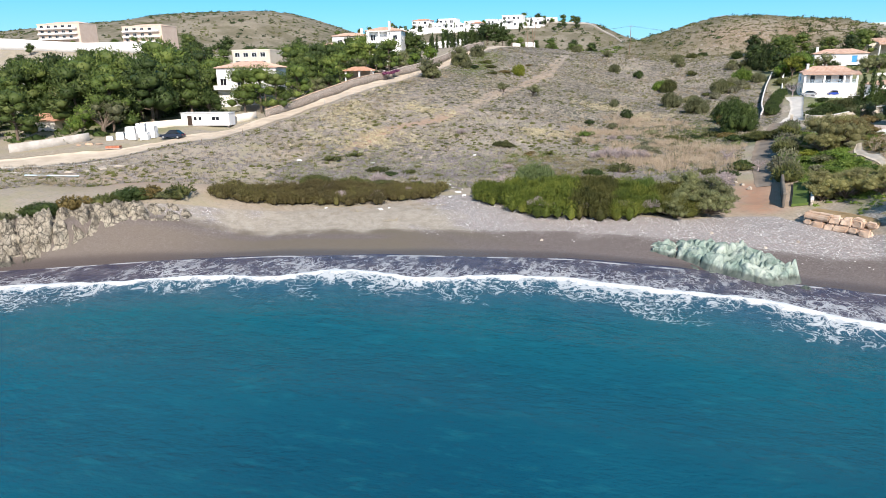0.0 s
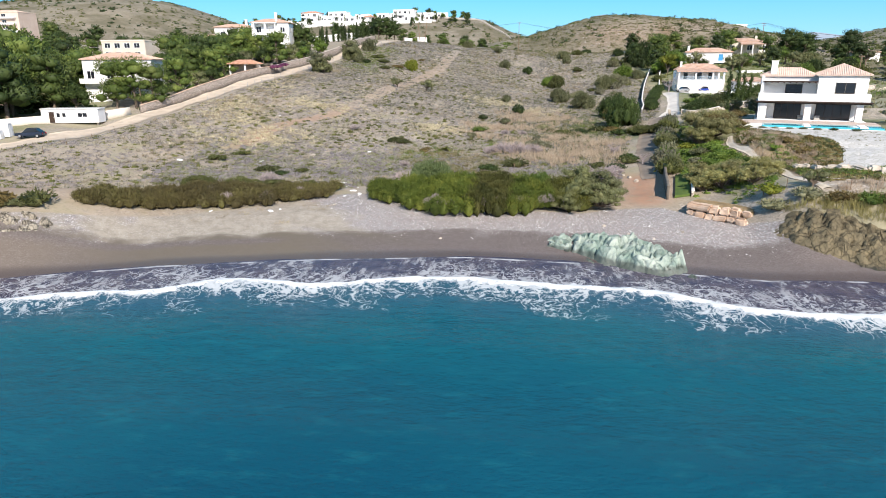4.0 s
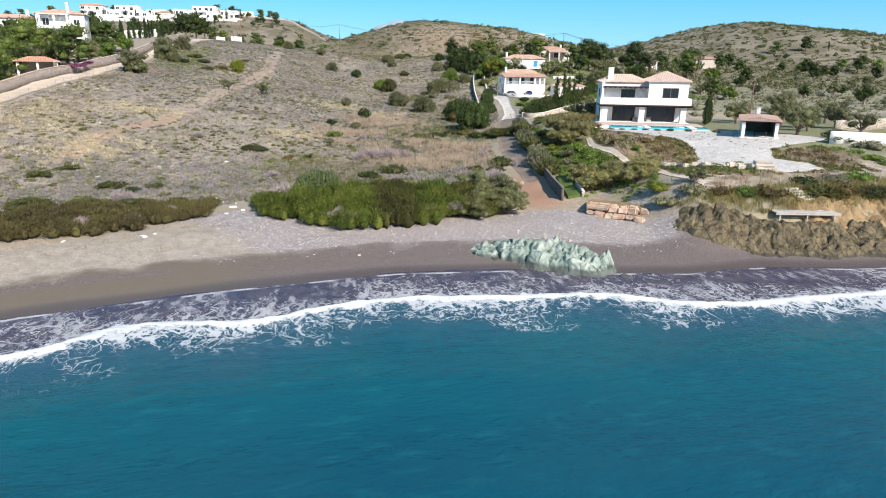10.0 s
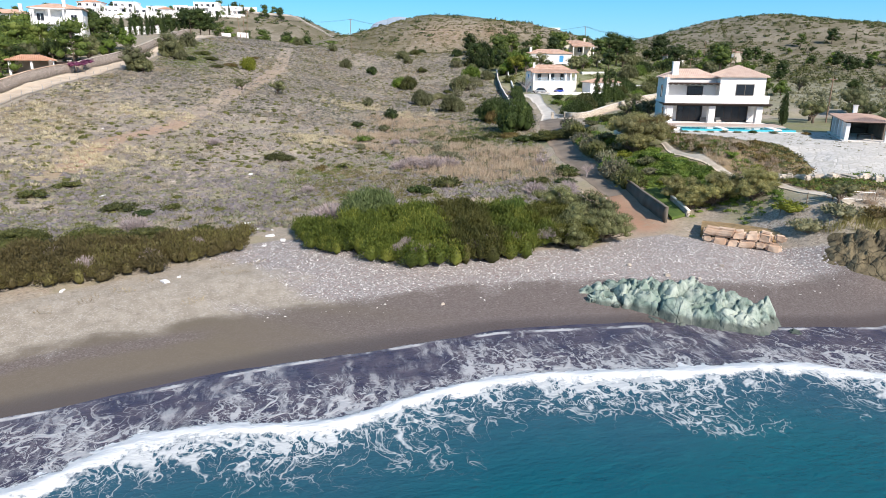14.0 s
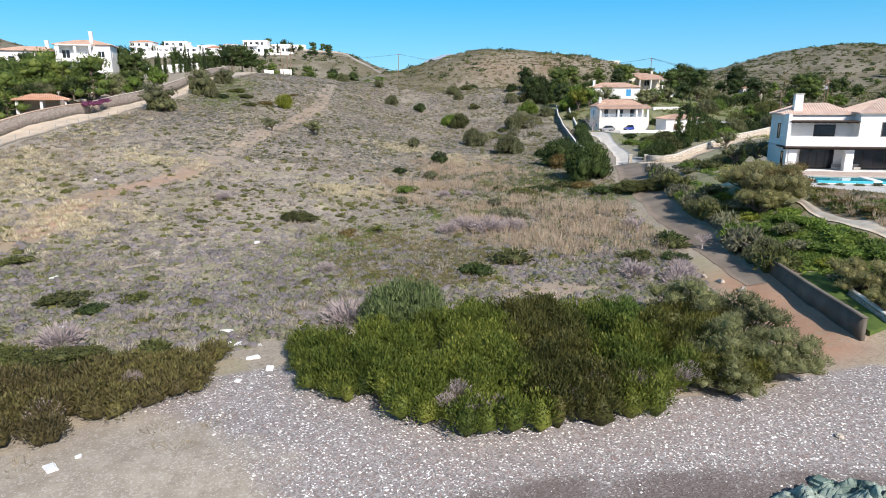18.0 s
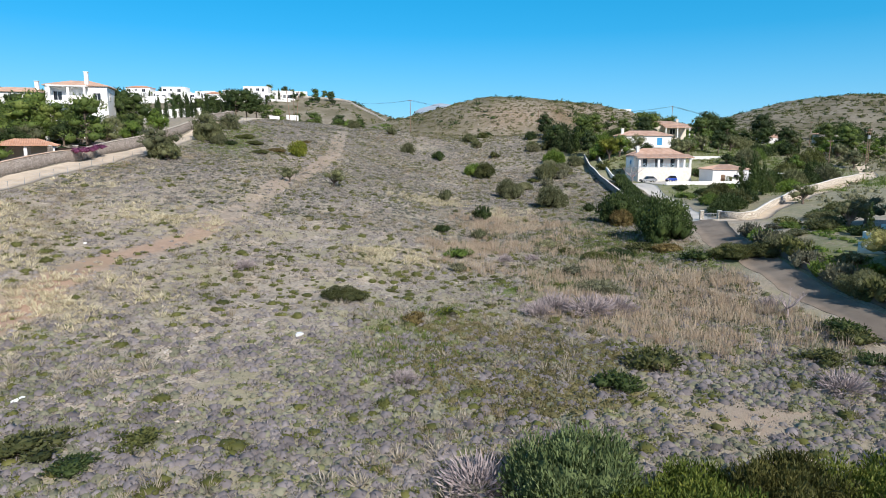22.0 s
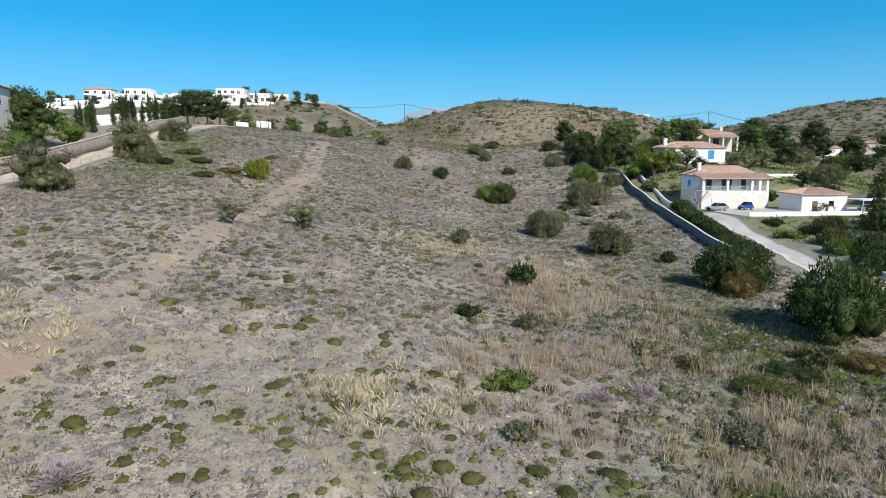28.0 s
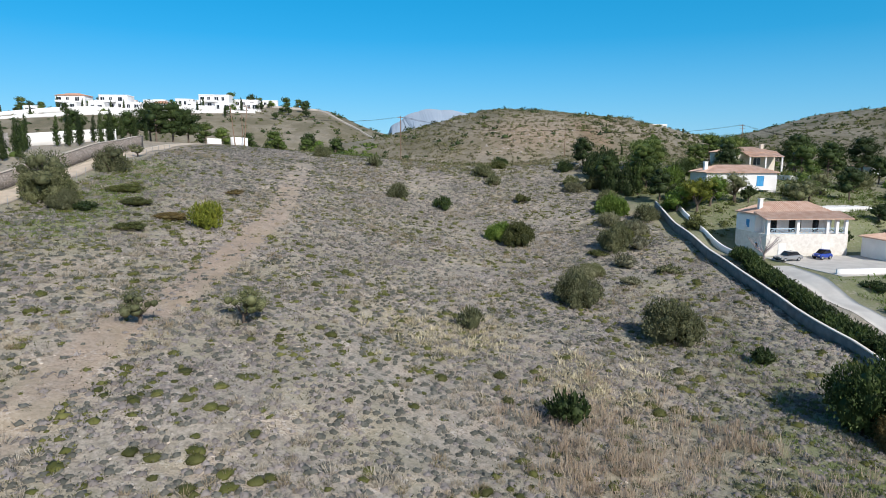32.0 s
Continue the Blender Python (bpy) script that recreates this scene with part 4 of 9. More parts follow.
def quads_mesh(name, v, f, mat):
    """Quads and triangles (written as quads with the last corner doubled)."""
    me = bpy.data.meshes.new(name)
    tri = f[:, 2] == f[:, 3]
    size = np.where(tri, 3, 4)
    loops = f.ravel()[np.column_stack([np.ones((len(f), 3), bool), ~tri]).ravel()]
    me.vertices.add(len(v))
    me.vertices.foreach_set("co", np.asarray(v, np.float32).ravel())
    me.loops.add(len(loops))
    me.loops.foreach_set("vertex_index", loops.astype(np.int32))
    me.polygons.add(len(f))
    me.polygons.foreach_set("loop_start", np.concatenate([[0], np.cumsum(size)[:-1]]).astype(np.int32))
    me.materials.append(mat)
    me.update(calc_edges=True)
    return me


def heap(n, radius, flat, rng, rise=0.0, size=(0.35, 0.6), full=False):
    """Blobs heaped in a dome."""
    out = []
    for i in range(n):
        a, d = rng.random() * 2 * math.pi, radius * math.sqrt(rng.random()) * 0.72
        s = radius * (size[0] + (size[1] - size[0]) * rng.random())
        top_z = flat * math.sqrt(max(0.05, 1 - (d / radius) ** 2))
        level = (0.1 + 0.9 * math.sqrt(rng.random())) if full else 1.0
        out.append(((d * math.cos(a), d * math.sin(a), rise + max(s * 0.35, (top_z - s * 0.6) * level)), (s, s, s * 0.8)))
    return out


def bush_shape(seed, mat, radius=1.0, tall=0.8, blobs=7, leaves=700, size=0.22, width=0.09, lift=0.3, core=0.72, lumps=(0.35, 0.6)):
    rng = np.random.default_rng(seed)
    v, f = leafy(heap(blobs, radius, tall, rng, 0.0, lumps, blobs > 8), leaves, size, width, rng, lift, core, 0.26)
    return quads_mesh("crown", v, f, mat)


def trunk_shape(points, radii, limbs=(), bark_mat=None):
    bm = tube(points, radii, 7)
    for pts, rr in limbs:
        tube(pts, rr, 5, bm)
    return bm_mesh("trunk", bm, bark_mat or bark)


def tree_shape(seed, kind, mat, thin=1.0):
    """Trunk and crown meshes of a tree about its foot; sizes in metres."""
    rng = np.random.default_rng(seed)
    limbs, blobs = [], []
    if kind == "pine":
        hgt, rad = 8.5, 3.4
        for i in range(22):
            a, lvl = rng.random() * 6.28, 0.22 + 0.78 * rng.random()
            d = rad * (1.12 - lvl * 0.72) * (0.45 + 0.55 * rng.random())
            end = (d * math.cos(a), d * math.sin(a), hgt * lvl)
            s = 1.05 + 0.75 * rng.random()
            blobs.append((end, (s * 1.2, s * 1.2, s * 0.85)))
            limbs.append(([(0, 0, hgt * lvl * 0.8), end], [0.10, 0.03]))
        stem, rr, leaves, size, width, lift = [(0, 0, -0.4), (0.1, 0, 3), (0, 0.15, 6), (0, 0, 8.2)], [0.26, 0.2, 0.13, 0.04], 3600, 0.42, 0.15, 0.45
    elif kind == "olive":
        hgt, rad = 4.6, 2.3
        for i in range(11):
            a, d = rng.random() * 6.28, rad * (0.25 + 0.55 * rng.random())
            end = (d * math.cos(a), d * math.sin(a), 1.5 + 2.4 * rng.random() * (1.15 - d / rad * 0.6))
            s = 0.7 + 0.5 * rng.random()
            blobs.append((end, (s, s, s * 0.9)))
            limbs.append(([(0, 0, 0.9), (end[0] * 0.5, end[1] * 0.5, end[2] * 0.7), end], [0.14, 0.08, 0.03]))
        stem, rr, leaves, size, width, lift = [(0, 0, -0.3), (0.12, 0.05, 0.6), (0, 0, 1.2)], [0.3, 0.24, 0.2], 2200, 0.26, 0.07, 0.2
    elif kind == "round":
        hgt, rad = 5.6, 2.5
        for i in range(13):
            a, d = rng.random() * 6.28, rad * math.sqrt(rng.random()) * 0.75
            end = (d * math.cos(a), d * math.sin(a), 1.7 + 3.2 * rng.random() * (1.1 - d / rad * 0.5))
            s = 0.85 + 0.5 * rng.random()
            blobs.append((end, (s, s, s * 0.95)))
            limbs.append(([(0, 0, 1.1), end], [0.12, 0.03]))
        stem, rr, leaves, size, width, lift = [(0, 0, -0.3), (0, 0.06, 1.0), (0, 0, 2.4)], [0.22, 0.18, 0.1], 2600, 0.32, 0.14, 0.3
    elif kind == "cypress":
        hgt, rad = 9.0, 0.95
        for i in range(12):
            t = (i + 0.5) / 12
            s = rad * (1.0 - 0.75 * max(0, t - 0.25) / 0.75) * (0.85 + 0.25 * rng.random()) * (0.75 + 0.25 * min(1, t * 5))
            blobs.append(((0.12 * rng.normal(), 0.12 * rng.normal(), 0.5 + t * (hgt - 0.8)), (s, s, 0.95)))
        stem, rr, leaves, size, width, lift = [(0, 0, -0.3), (0, 0, 2), (0, 0, 8)], [0.16, 0.12, 0.03], 1900, 0.34, 0.11, 1.4
    elif kind == "tamarisk":
        hgt, rad = 4.2, 3.0
        for i in range(26):
            a, d = rng.random() * 6.28, rad * math.sqrt(rng.random()) * 0.85
            end = (d * math.cos(a), d * math.sin(a), 0.9 + 2.6 * rng.random() * (1.1 - d / rad * 0.6))
            s = 0.5 + 0.4 * rng.random()
            blobs.append((end, (s, s, s * 0.85)))
            limbs.append(([(0, 0, 0.3), (end[0] * 0.6, end[1] * 0.6, end[2] * 0.6), end], [0.10, 0.06, 0.02]))
        stem, rr, leaves, size, width, lift = [(0, 0, -0.3), (0, 0, 0.8)], [0.22, 0.14], 9000, 0.24, 0.045, 0.5
    v, f = leafy(blobs, int(leaves * thin), size / thin ** 0.4, width / thin ** 0.4, rng, lift, core=0.66, loose=0.22)
    return trunk_shape(stem, rr, limbs), quads_mesh("crown", v, f, mat)


def palm_shape(seed, mat, stem=0.3, frond=1.4, count=22):
    rng = np.random.default_rng(seed)
    bases, ways, sides, ls, ws = [], [], [], [], []
    for i in range(count):
        a, up = rng.random() * 6.28, 0.2 + 1.1 * rng.random()
        out = np.array([math.cos(a), math.sin(a), 0])
        p = np.array([0, 0, stem])
        for k in range(7):
            d = out * 1.0 + np.array([0, 0, up - 0.32 * k])
            d /= np.linalg.norm(d)
            q = p + d * frond / 7
            for sgn in (-1, 1):
                w = np.cross(d, [0, 0, 1]) * sgn + d * 0.8 - np.array([0, 0, 0.15])
                w /= np.linalg.norm(w)
                bases.append(p), ways.append(w), sides.append(np.cross(w, [0.1, 0.2, 1])), ls.append(frond * 0.34 * (1 - 0.08 * k)), ws.append(frond * 0.05)
            bases.append(p), ways.append(d), sides.append(np.cross(d, [0, 0, 1])), ls.append(frond / 5.5), ws.append(0.03 * frond)
            p = q
    v, f = blades(np.array(bases), np.array(ways), np.array(sides) / np.linalg.norm(sides, axis=1)[:, None], np.array(ls), np.array(ws))
    return quads_mesh("crown", v, f, mat)


def twiggy_shape(seed, mat, radius=1.0, tall=0.75, count=900):
    """A leafless shrub: a dome of thin upright twigs."""
    rng = np.random.default_rng(seed)
    d = unit(count, rng)
    d[:, 2] = np.abs(d[:, 2]) * 0.9 + 0.25
    d /= np.linalg.norm(d, axis=1)[:, None]
    start = d * np.array([radius, radius, tall]) * (0.25 + 0.62 * rng.random((count, 1)))
    side = np.cross(d, unit(count, rng))
    side /= np.linalg.norm(side, axis=1)[:, None]
    way = d + 0.35 * unit(count, rng)
    way /= np.linalg.norm(way, axis=1)[:, None]
    v, f = blades(start, way, side, radius * (0.16 + 0.2 * rng.random(count)), 0.022 + 0.02 * rng.random(count))
    return quads_mesh("branchwork", v, f, mat)


def tuft_arrays(seed, count, length, width, spread_r, lean=0.5):
    rng = np.random.default_rng(seed)
    a = rng.random(count) * 6.28
    r = spread_r * np.sqrt(rng.random(count))
    base = np.column_stack([r * np.cos(a), r * np.sin(a), np.full(count, -0.03)])
    way = np.column_stack([np.cos(a) * lean * rng.random(count) * 1.6, np.sin(a) * lean * rng.random(count) * 1.6, np.ones(count)])
    way /= np.linalg.norm(way, axis=1)[:, None]
    side = np.cross(way, unit(count, rng))
    side /= np.linalg.norm(side, axis=1)[:, None]
    return blades(base, way, side, length * (0.55 + 0.8 * rng.random(count)), width * (0.7 + 0.6 * rng.random(count)))


def cushion_arrays(seed, leaves=34, size=0.26, width=0.12, flat=0.55, solid=True):
    rng = np.random.default_rng(seed)
    if solid:
        return cushion_core(rng, leaves, size, width, flat)
    return leafy([((0, 0, 0), (0.8, 0.8, flat)), ((0.4, 0.2, 0), (0.6, 0.5, flat * 0.7)), ((-0.4, -0.3, 0), (0.5, 0.6, flat * 0.6))], leaves, size, width, rng, 0.6, core=0, loose=0.4)


def cushion_core(rng, leaves, size, width, flat):
    v, f = leafy([((0, 0, 0), (0.8, 0.8, flat)), ((0.35, 0.15, 0), (0.55, 0.5, flat * 0.75))], leaves, size, width, rng, 0.3, core=0)
    iv, jf = ICO2 if leaves > 60 else ICO0
    if leaves <= 60:
        iv = iv * (0.92, 0.92, 0.90)
    w = iv * (0.72, 0.68, flat * 0.85) * (1 + 0.18 * rng.normal(size=(len(iv), 1)).clip(-1, 1))
    return np.concatenate([v, w]), np.concatenate([f, np.column_stack([jf, jf[:, 2]]) + len(v)])


def strew(name, templates, xy, scales, mat, label, category, squash=None, sink=0.0, kind="stuff"):
    """Many small plants or stones as one mesh."""
    vs, fs, off = [], [], 0
    rng = np.random.default_rng(len(xy))
    z = tops(xy[:, 0], xy[:, 1])
    which = rng.integers(len(templates), size=len(xy))
    ang = rng.random(len(xy)) * 6.28
    for t, (tv, tf) in enumerate(templates):
        sel = np.where(which == t)[0]
        if not len(sel):
            continue
        c, s, sc = np.cos(ang[sel])[:, None], np.sin(ang[sel])[:, None], np.asarray(scales)[sel][:, None]
        x = (tv[None, :, 0] * c - tv[None, :, 1] * s) * sc + xy[sel, 0][:, None]
        y = (tv[None, :, 0] * s + tv[None, :, 1] * c) * sc + xy[sel, 1][:, None]
        zz = tv[None, :, 2] * sc + z[sel][:, None] - sink * sc
        vs.append(np.stack([x, y, zz], -1).reshape(-1, 3))
        fs.append((tf[None] + (np.arange(len(sel)) * len(tv))[:, None, None] + off).reshape(-1, 4))
        off += len(sel) * len(tv)
    me = quads_mesh(name, np.concatenate(vs), np.concatenate(fs), mat)
    return tagged(new(name, me), label, category, kind=kind)


def stem_bunch(seed):
    """A few short crooked stems at the foot of a shrub."""
    rng = np.random.default_rng(seed)
    bm = bmesh.new()
    for i in range(5):
        a = i * 1.26 + rng.random()
        tube([(0.06 * math.cos(a), 0.06 * math.sin(a), -0.12), (0.2 * math.cos(a), 0.2 * math.sin(a), 0.2), (0.45 * math.cos(a), 0.45 * math.sin(a), 0.5)], [0.035, 0.028, 0.012], 5, bm)
    return bm_mesh("stem", bm, bark)




def plant(name, x, y, shapes, label, category, size=1.0, turn=0.0, group="", tall=1.0, sink=0.0, z=None):
    """A plant of its own: an Empty at its foot over its parts."""
    zz = (top(x, y) if z is None else z) - sink
    m = pose(x, y, zz, 0, 0, turn) @ Matrix.Diagonal((size, size, size * tall, 1))
    e = thing(name, m, label, category, group)
    for pn, me in shapes:
        part(pn, me, None, e)
    return e

# ---- shapes shared by the plants ----
PINES = [tree_shape(s, "pine", m) for s, m in ((1, leaf_pine), (2, leaf_pine), (3, leaf_dark))]
OLIVES = [tree_shape(s, "olive", leaf_olive) for s in (4, 5)]
ROUNDS = [tree_shape(6, "round", leaf_bright), tree_shape(7, "round", leaf_dark), tree_shape(8, "round", leaf_yellow)]
CYPRESS = [tree_shape(s, "cypress", leaf_dark) for s in (9, 10)]
TAMARISK = [tree_shape(11, "tamarisk", leaf_tam), tree_shape(12, "tamarisk", leaf_rust), tree_shape(13, "tamarisk", leaf_broom)]
DOMES = {k: [bush_shape(20 + i + 3 * j, m, 1.0, 0.85, 7, 750, 0.20, 0.09) for i in range(2)]
         for j, (k, m) in enumerate((("lentisk", leaf_scrub), ("dark", leaf_dark), ("bright", leaf_bright), ("olive", leaf_olive), ("grey", leaf_grey), ("rust", leaf_rust), ("yellow", leaf_yellow), ("sage", leaf_sage)))}
BIG_DOMES = {k: [bush_shape(80 + i + 3 * j, m, 1.0, 0.85, 12, 4600, 0.12, 0.05, 0.3, 0.58) for i in range(2)]
             for j, (k, m) in enumerate((("lentisk", leaf_scrub), ("dark", leaf_dark), ("bright", leaf_bright), ("olive", leaf_olive), ("grey", leaf_grey), ("rust", leaf_rust), ("yellow", leaf_yellow), ("sage", leaf_sage)))}
FINE_DOMES = {k: bush_shape(120 + j, m, 1.0, 0.85, 34, 16000, 0.058, 0.030, 0.15, 0.66, (0.22, 0.40)) for j, (k, m) in enumerate((("lentisk", leaf_scrub), ("dark", leaf_dark), ("olive", leaf_olive), ("sage", leaf_sage), ("bright", leaf_bright), ("rust", leaf_rust)))}
GROVE = [tree_shape(1, "pine", leaf_pine, 0.5), tree_shape(2, "pine", leaf_pine, 0.5), tree_shape(3, "pine", leaf_dark, 0.5)]
FAR_TREES = [tree_shape(1, "pine", leaf_pine, 0.35), tree_shape(3, "pine", leaf_dark, 0.35), tree_shape(7, "round", leaf_dark, 0.45), tree_shape(6, "round", leaf_bright, 0.45)]
STEMS = stem_bunch(5)
TWIGS = [twiggy_shape(50 + i, twig_grey) for i in range(2)]


def dome(x, y, r, kind="lentisk", tall=0.9, label="", name="shrub", category="shrub", group="shrubs on the hillside"):
    words = {"lentisk": "dense olive-green evergreen shrub on dry ground", "dark": "dark green rounded evergreen shrub", "bright": "bright green rounded garden shrub",
             "olive": "grey-green wild olive shrub on the slope", "grey": "pale grey-green low shrub", "rust": "brownish sun-scorched low shrub", "yellow": "yellow-green rounded leafy shrub", "sage": "soft sage-green low shrub among dry grass"}[kind]
    near_big = r > 1.6 and x < 45 and y < 235 and kind in FINE_DOMES
    crown = FINE_DOMES[kind] if near_big else (BIG_DOMES if r > 1.75 else DOMES)[kind][int(abs(x * 7 + y * 3)) % 2]
    return plant(name, x, y, [("crown", crown), ("stem", STEMS)], label or words, category, r * 1.25, (x * 37 + y * 11) % 360, group, tall * (1.5 if tall >= 0.8 else 1.15), 0.22 * r * tall)


def tree(x, y, shapes, label, size=1.0, name="tree", category="tree", group="", tall=1.0, z=None):
    t, c = shapes
    return plant(name, x, y, [("trunk", t), ("crown", c)], label, category, size, (x * 53 + y * 29) % 360, group, tall, 0.0, z)


# ---- shrubs and small trees standing on the open hillside ----
dome(-30.4, 211.5, 1.8, "yellow", 1.35, "bright yellow-green rounded bush beside a dry track", "bush", "bush")
for x, y, r, k, h in [(-19.8, 119.5, 1.9, "lentisk", 0.7), (-13.4, 112.6, 1.0, "rust", 0.7), (2.9, 99.8, 1.6, "lentisk", 0.75), (-1.7, 96.8, 1.3, "dark", 0.7),
                      (6.8, 120.5, 1.1, "grey", 0.7), (27.6, 145.4, 3.7, "dark", 1.25), (28.4, 162.4, 3.5, "dark", 1.15), (27.2, 159.0, 1.7, "rust", 1.1), (21.5, 140.5, 1.6, "lentisk", 0.7), (17.2, 138.6, 1.9, "dark", 0.5), (24.4, 138.0, 1.7, "rust", 0.6), (-6.2, 133.0, 0.9, "grey", 0.8), (4.4, 154.4, 0.9, "grey", 0.7), (-4.6, 140.1, 1.5, "bright", 0.7), (9.4, 146.0, 1.5, "sage", 0.6), (12.0, 143.0, 1.3, "lentisk", 0.5), (28.6, 129.6, 2.5, "lentisk", 0.7),
                      (31.5, 127.2, 2.2, "lentisk", 0.75), (24.6, 131.0, 1.5, "dark", 0.7),
                      (23.2, 184.5, 3.0, "olive", 1.1), (17.0, 233.6, 2.2, "bright", 1.15), (1.6, 188.0, 1.2, "olive", 1.3), (4.3, 166.6, 1.4, "dark", 1.2),
                      (-4.3, 155.5, 0.9, "dark", 0.9), (1.2, 153.0, 1.1, "olive", 0.9), (14.0, 136.6, 1.9, "lentisk", 0.6), (7.1, 121.0, 1.8, "grey", 0.7), (8.5, 130.5, 1.5, "grey", 0.6),
                      (28.2, 176, 1.1, "dark", 0.9), (25.6, 211.5, 1.7, "olive", 0.8), (35.5, 224.5, 2.0, "dark", 1.2), (38.0, 230.0, 1.6, "yellow", 0.8),
                      (9.5, 254, 1.6, "dark", 1.1), (1.0, 259.0, 1.8, "olive", 1.2), (-3, 285.5, 1.6, "olive", 1.1), (-15.8, 291, 1.8, "olive", 1.1), (46.5, 249, 2.6, "bright", 1.0),
                      (54.2, 262, 3.2, "dark", 1.3), (55.2, 276.7, 3.2, "dark", 1.2), (50.5, 268, 2.2, "lentisk", 1.0), (45.6, 248, 2.4, "bright", 1.2), (47.5, 255, 1.8, "olive", 1.2), (34.5, 222.7, 2.4, "olive", 1.4), (38.6, 229, 2.0, "lentisk", 1.1), (41.4, 240, 1.8, "sage", 1.0), (24.1, 210.2, 1.8, "sage", 0.8), (17.8, 198.2, 2.6, "olive", 1.2), (19.2, 230, 2.6, "lentisk", 1.3), (27, 275.7, 1.6, "olive", 1.2), (45.8, 272.4, 1.7, "olive", 1.0), (49.0, 240.5, 2.0, "olive", 1.1), (58.5, 283, 3.4, "dark", 1.2), (42.0, 236, 1.6, "lentisk", 0.8), (30.0, 262, 1.6, "lentisk", 0.8),
                      (26, 285, 2.2, "olive", 0.9), (33, 296, 1.8, "lentisk", 0.8), (40, 318, 2.0, "dark", 0.8), (-38, 205, 1.7, "lentisk", 0.5), (-35.6, 214, 1.9, "rust", 0.45),
                      (-41, 218, 2.0, "lentisk", 0.5), (-29, 232, 1.5, "rust", 0.4), (-46, 212, 1.6, "dark", 0.6), (-44, 224, 2.2, "lentisk", 0.5),
                      (-36.5, 92.5, 1.6, "lentisk", 0.5), (-31.5, 93.5, 1.1, "lentisk", 0.5), (-33.8, 90.8, 1.0, "dark", 0.5), (-45, 103, 1.3, "lentisk", 0.4), (-47, 97.5, 1.4, "lentisk", 0.5),
                      (15.6, 98.5, 1.2, "lentisk", 0.6), (18.4, 96.5, 1.1, "dark", 0.6), (20.6, 101.0, 1.3, "lentisk", 0.7), (21.5, 103.6, 1.5, "dark", 0.6)]:
    dome(x, y, r, k, h)
for x, y, r, k, h in [(24.4, 213.2, 1.5, "sage", 0.7), (32.6, 214.5, 1.6, "sage", 0.8), (43.1, 233.0, 2.2, "sage", 1.0), (44.7, 267.6, 1.8, "sage", 0.9), (49.8, 287.5, 2.0, "dark", 1.0), (28.5, 205.0, 1.2, "sage", 0.7), (36.0, 207.5, 1.6, "olive", 0.7), (30.5, 221.0, 1.3, "lentisk", 0.7), (39.0, 222.0, 1.5, "sage", 0.9)]:
    dome(x, y, r, k, h, "grey-green shrub on the slope beside the drive wall")
for x, y, s, lab in [(-21.5, 180.8, 0.85, "small olive tree with a pale crown"), (-29.6, 177.6, 0.68, "thin young olive tree with a clear trunk"), (-53.6, 184.5, 1.5, "large grey-green wild olive by the road"),
                     (-51.8, 182.0, 0.8, "grey-green wild olive by the road"), (-50.9, 214.9, 1.6, "dense round olive tree by the road fence"), (-49.7, 237, 1.1, "round olive tree by the road fence"), (-51, 256, 0.6, "small round olive by the road fence")]:
    tree(x, y, OLIVES[int(x) % 2], lab, s, "olive_tree", "olive tree")
for x, y, r in [(-50.9, 214.9, 3.0), (-53.4, 185.0, 2.7), (-49.7, 237.0, 2.1), (-48.0, 212.0, 1.7)]:
    dome(x, y, r, "olive", 1.05, "dense grey-green wild olive bush beside the road")
plant("dwarf_palm", -10.4, 114.6, [("crown", palm_shape(60, leaf_yellow))], "small yellow-green palm among dry grass", "palm", 1.5)
for x, y, r in [(-13.6, 86.0, 2.3), (-1.5, 114.6, 1.8), (3.2, 113.0, 2.6), (6.0, 113.6, 2.2), (0.6, 115.6, 2.2), (-15.8, 100.0, 1.2), (1.0, 137.0, 1.3), (4.8, 137.5, 1.2), (-33, 83.5, 2.0), (20.8, 112, 1.3), (-30.5, 128, 1.4), (13.0, 93.6, 1.9), (16.0, 91.0, 2.0), (17.6, 93.6, 1.6), (15.0, 89.4, 1.6)]:
    plant("bare_shrub", x, y, [("branchwork", TWIGS[int(abs(x)) % 2])], "leafless grey-violet twiggy shrub", "shrub", r, x * 31 % 360, "bare shrubs")


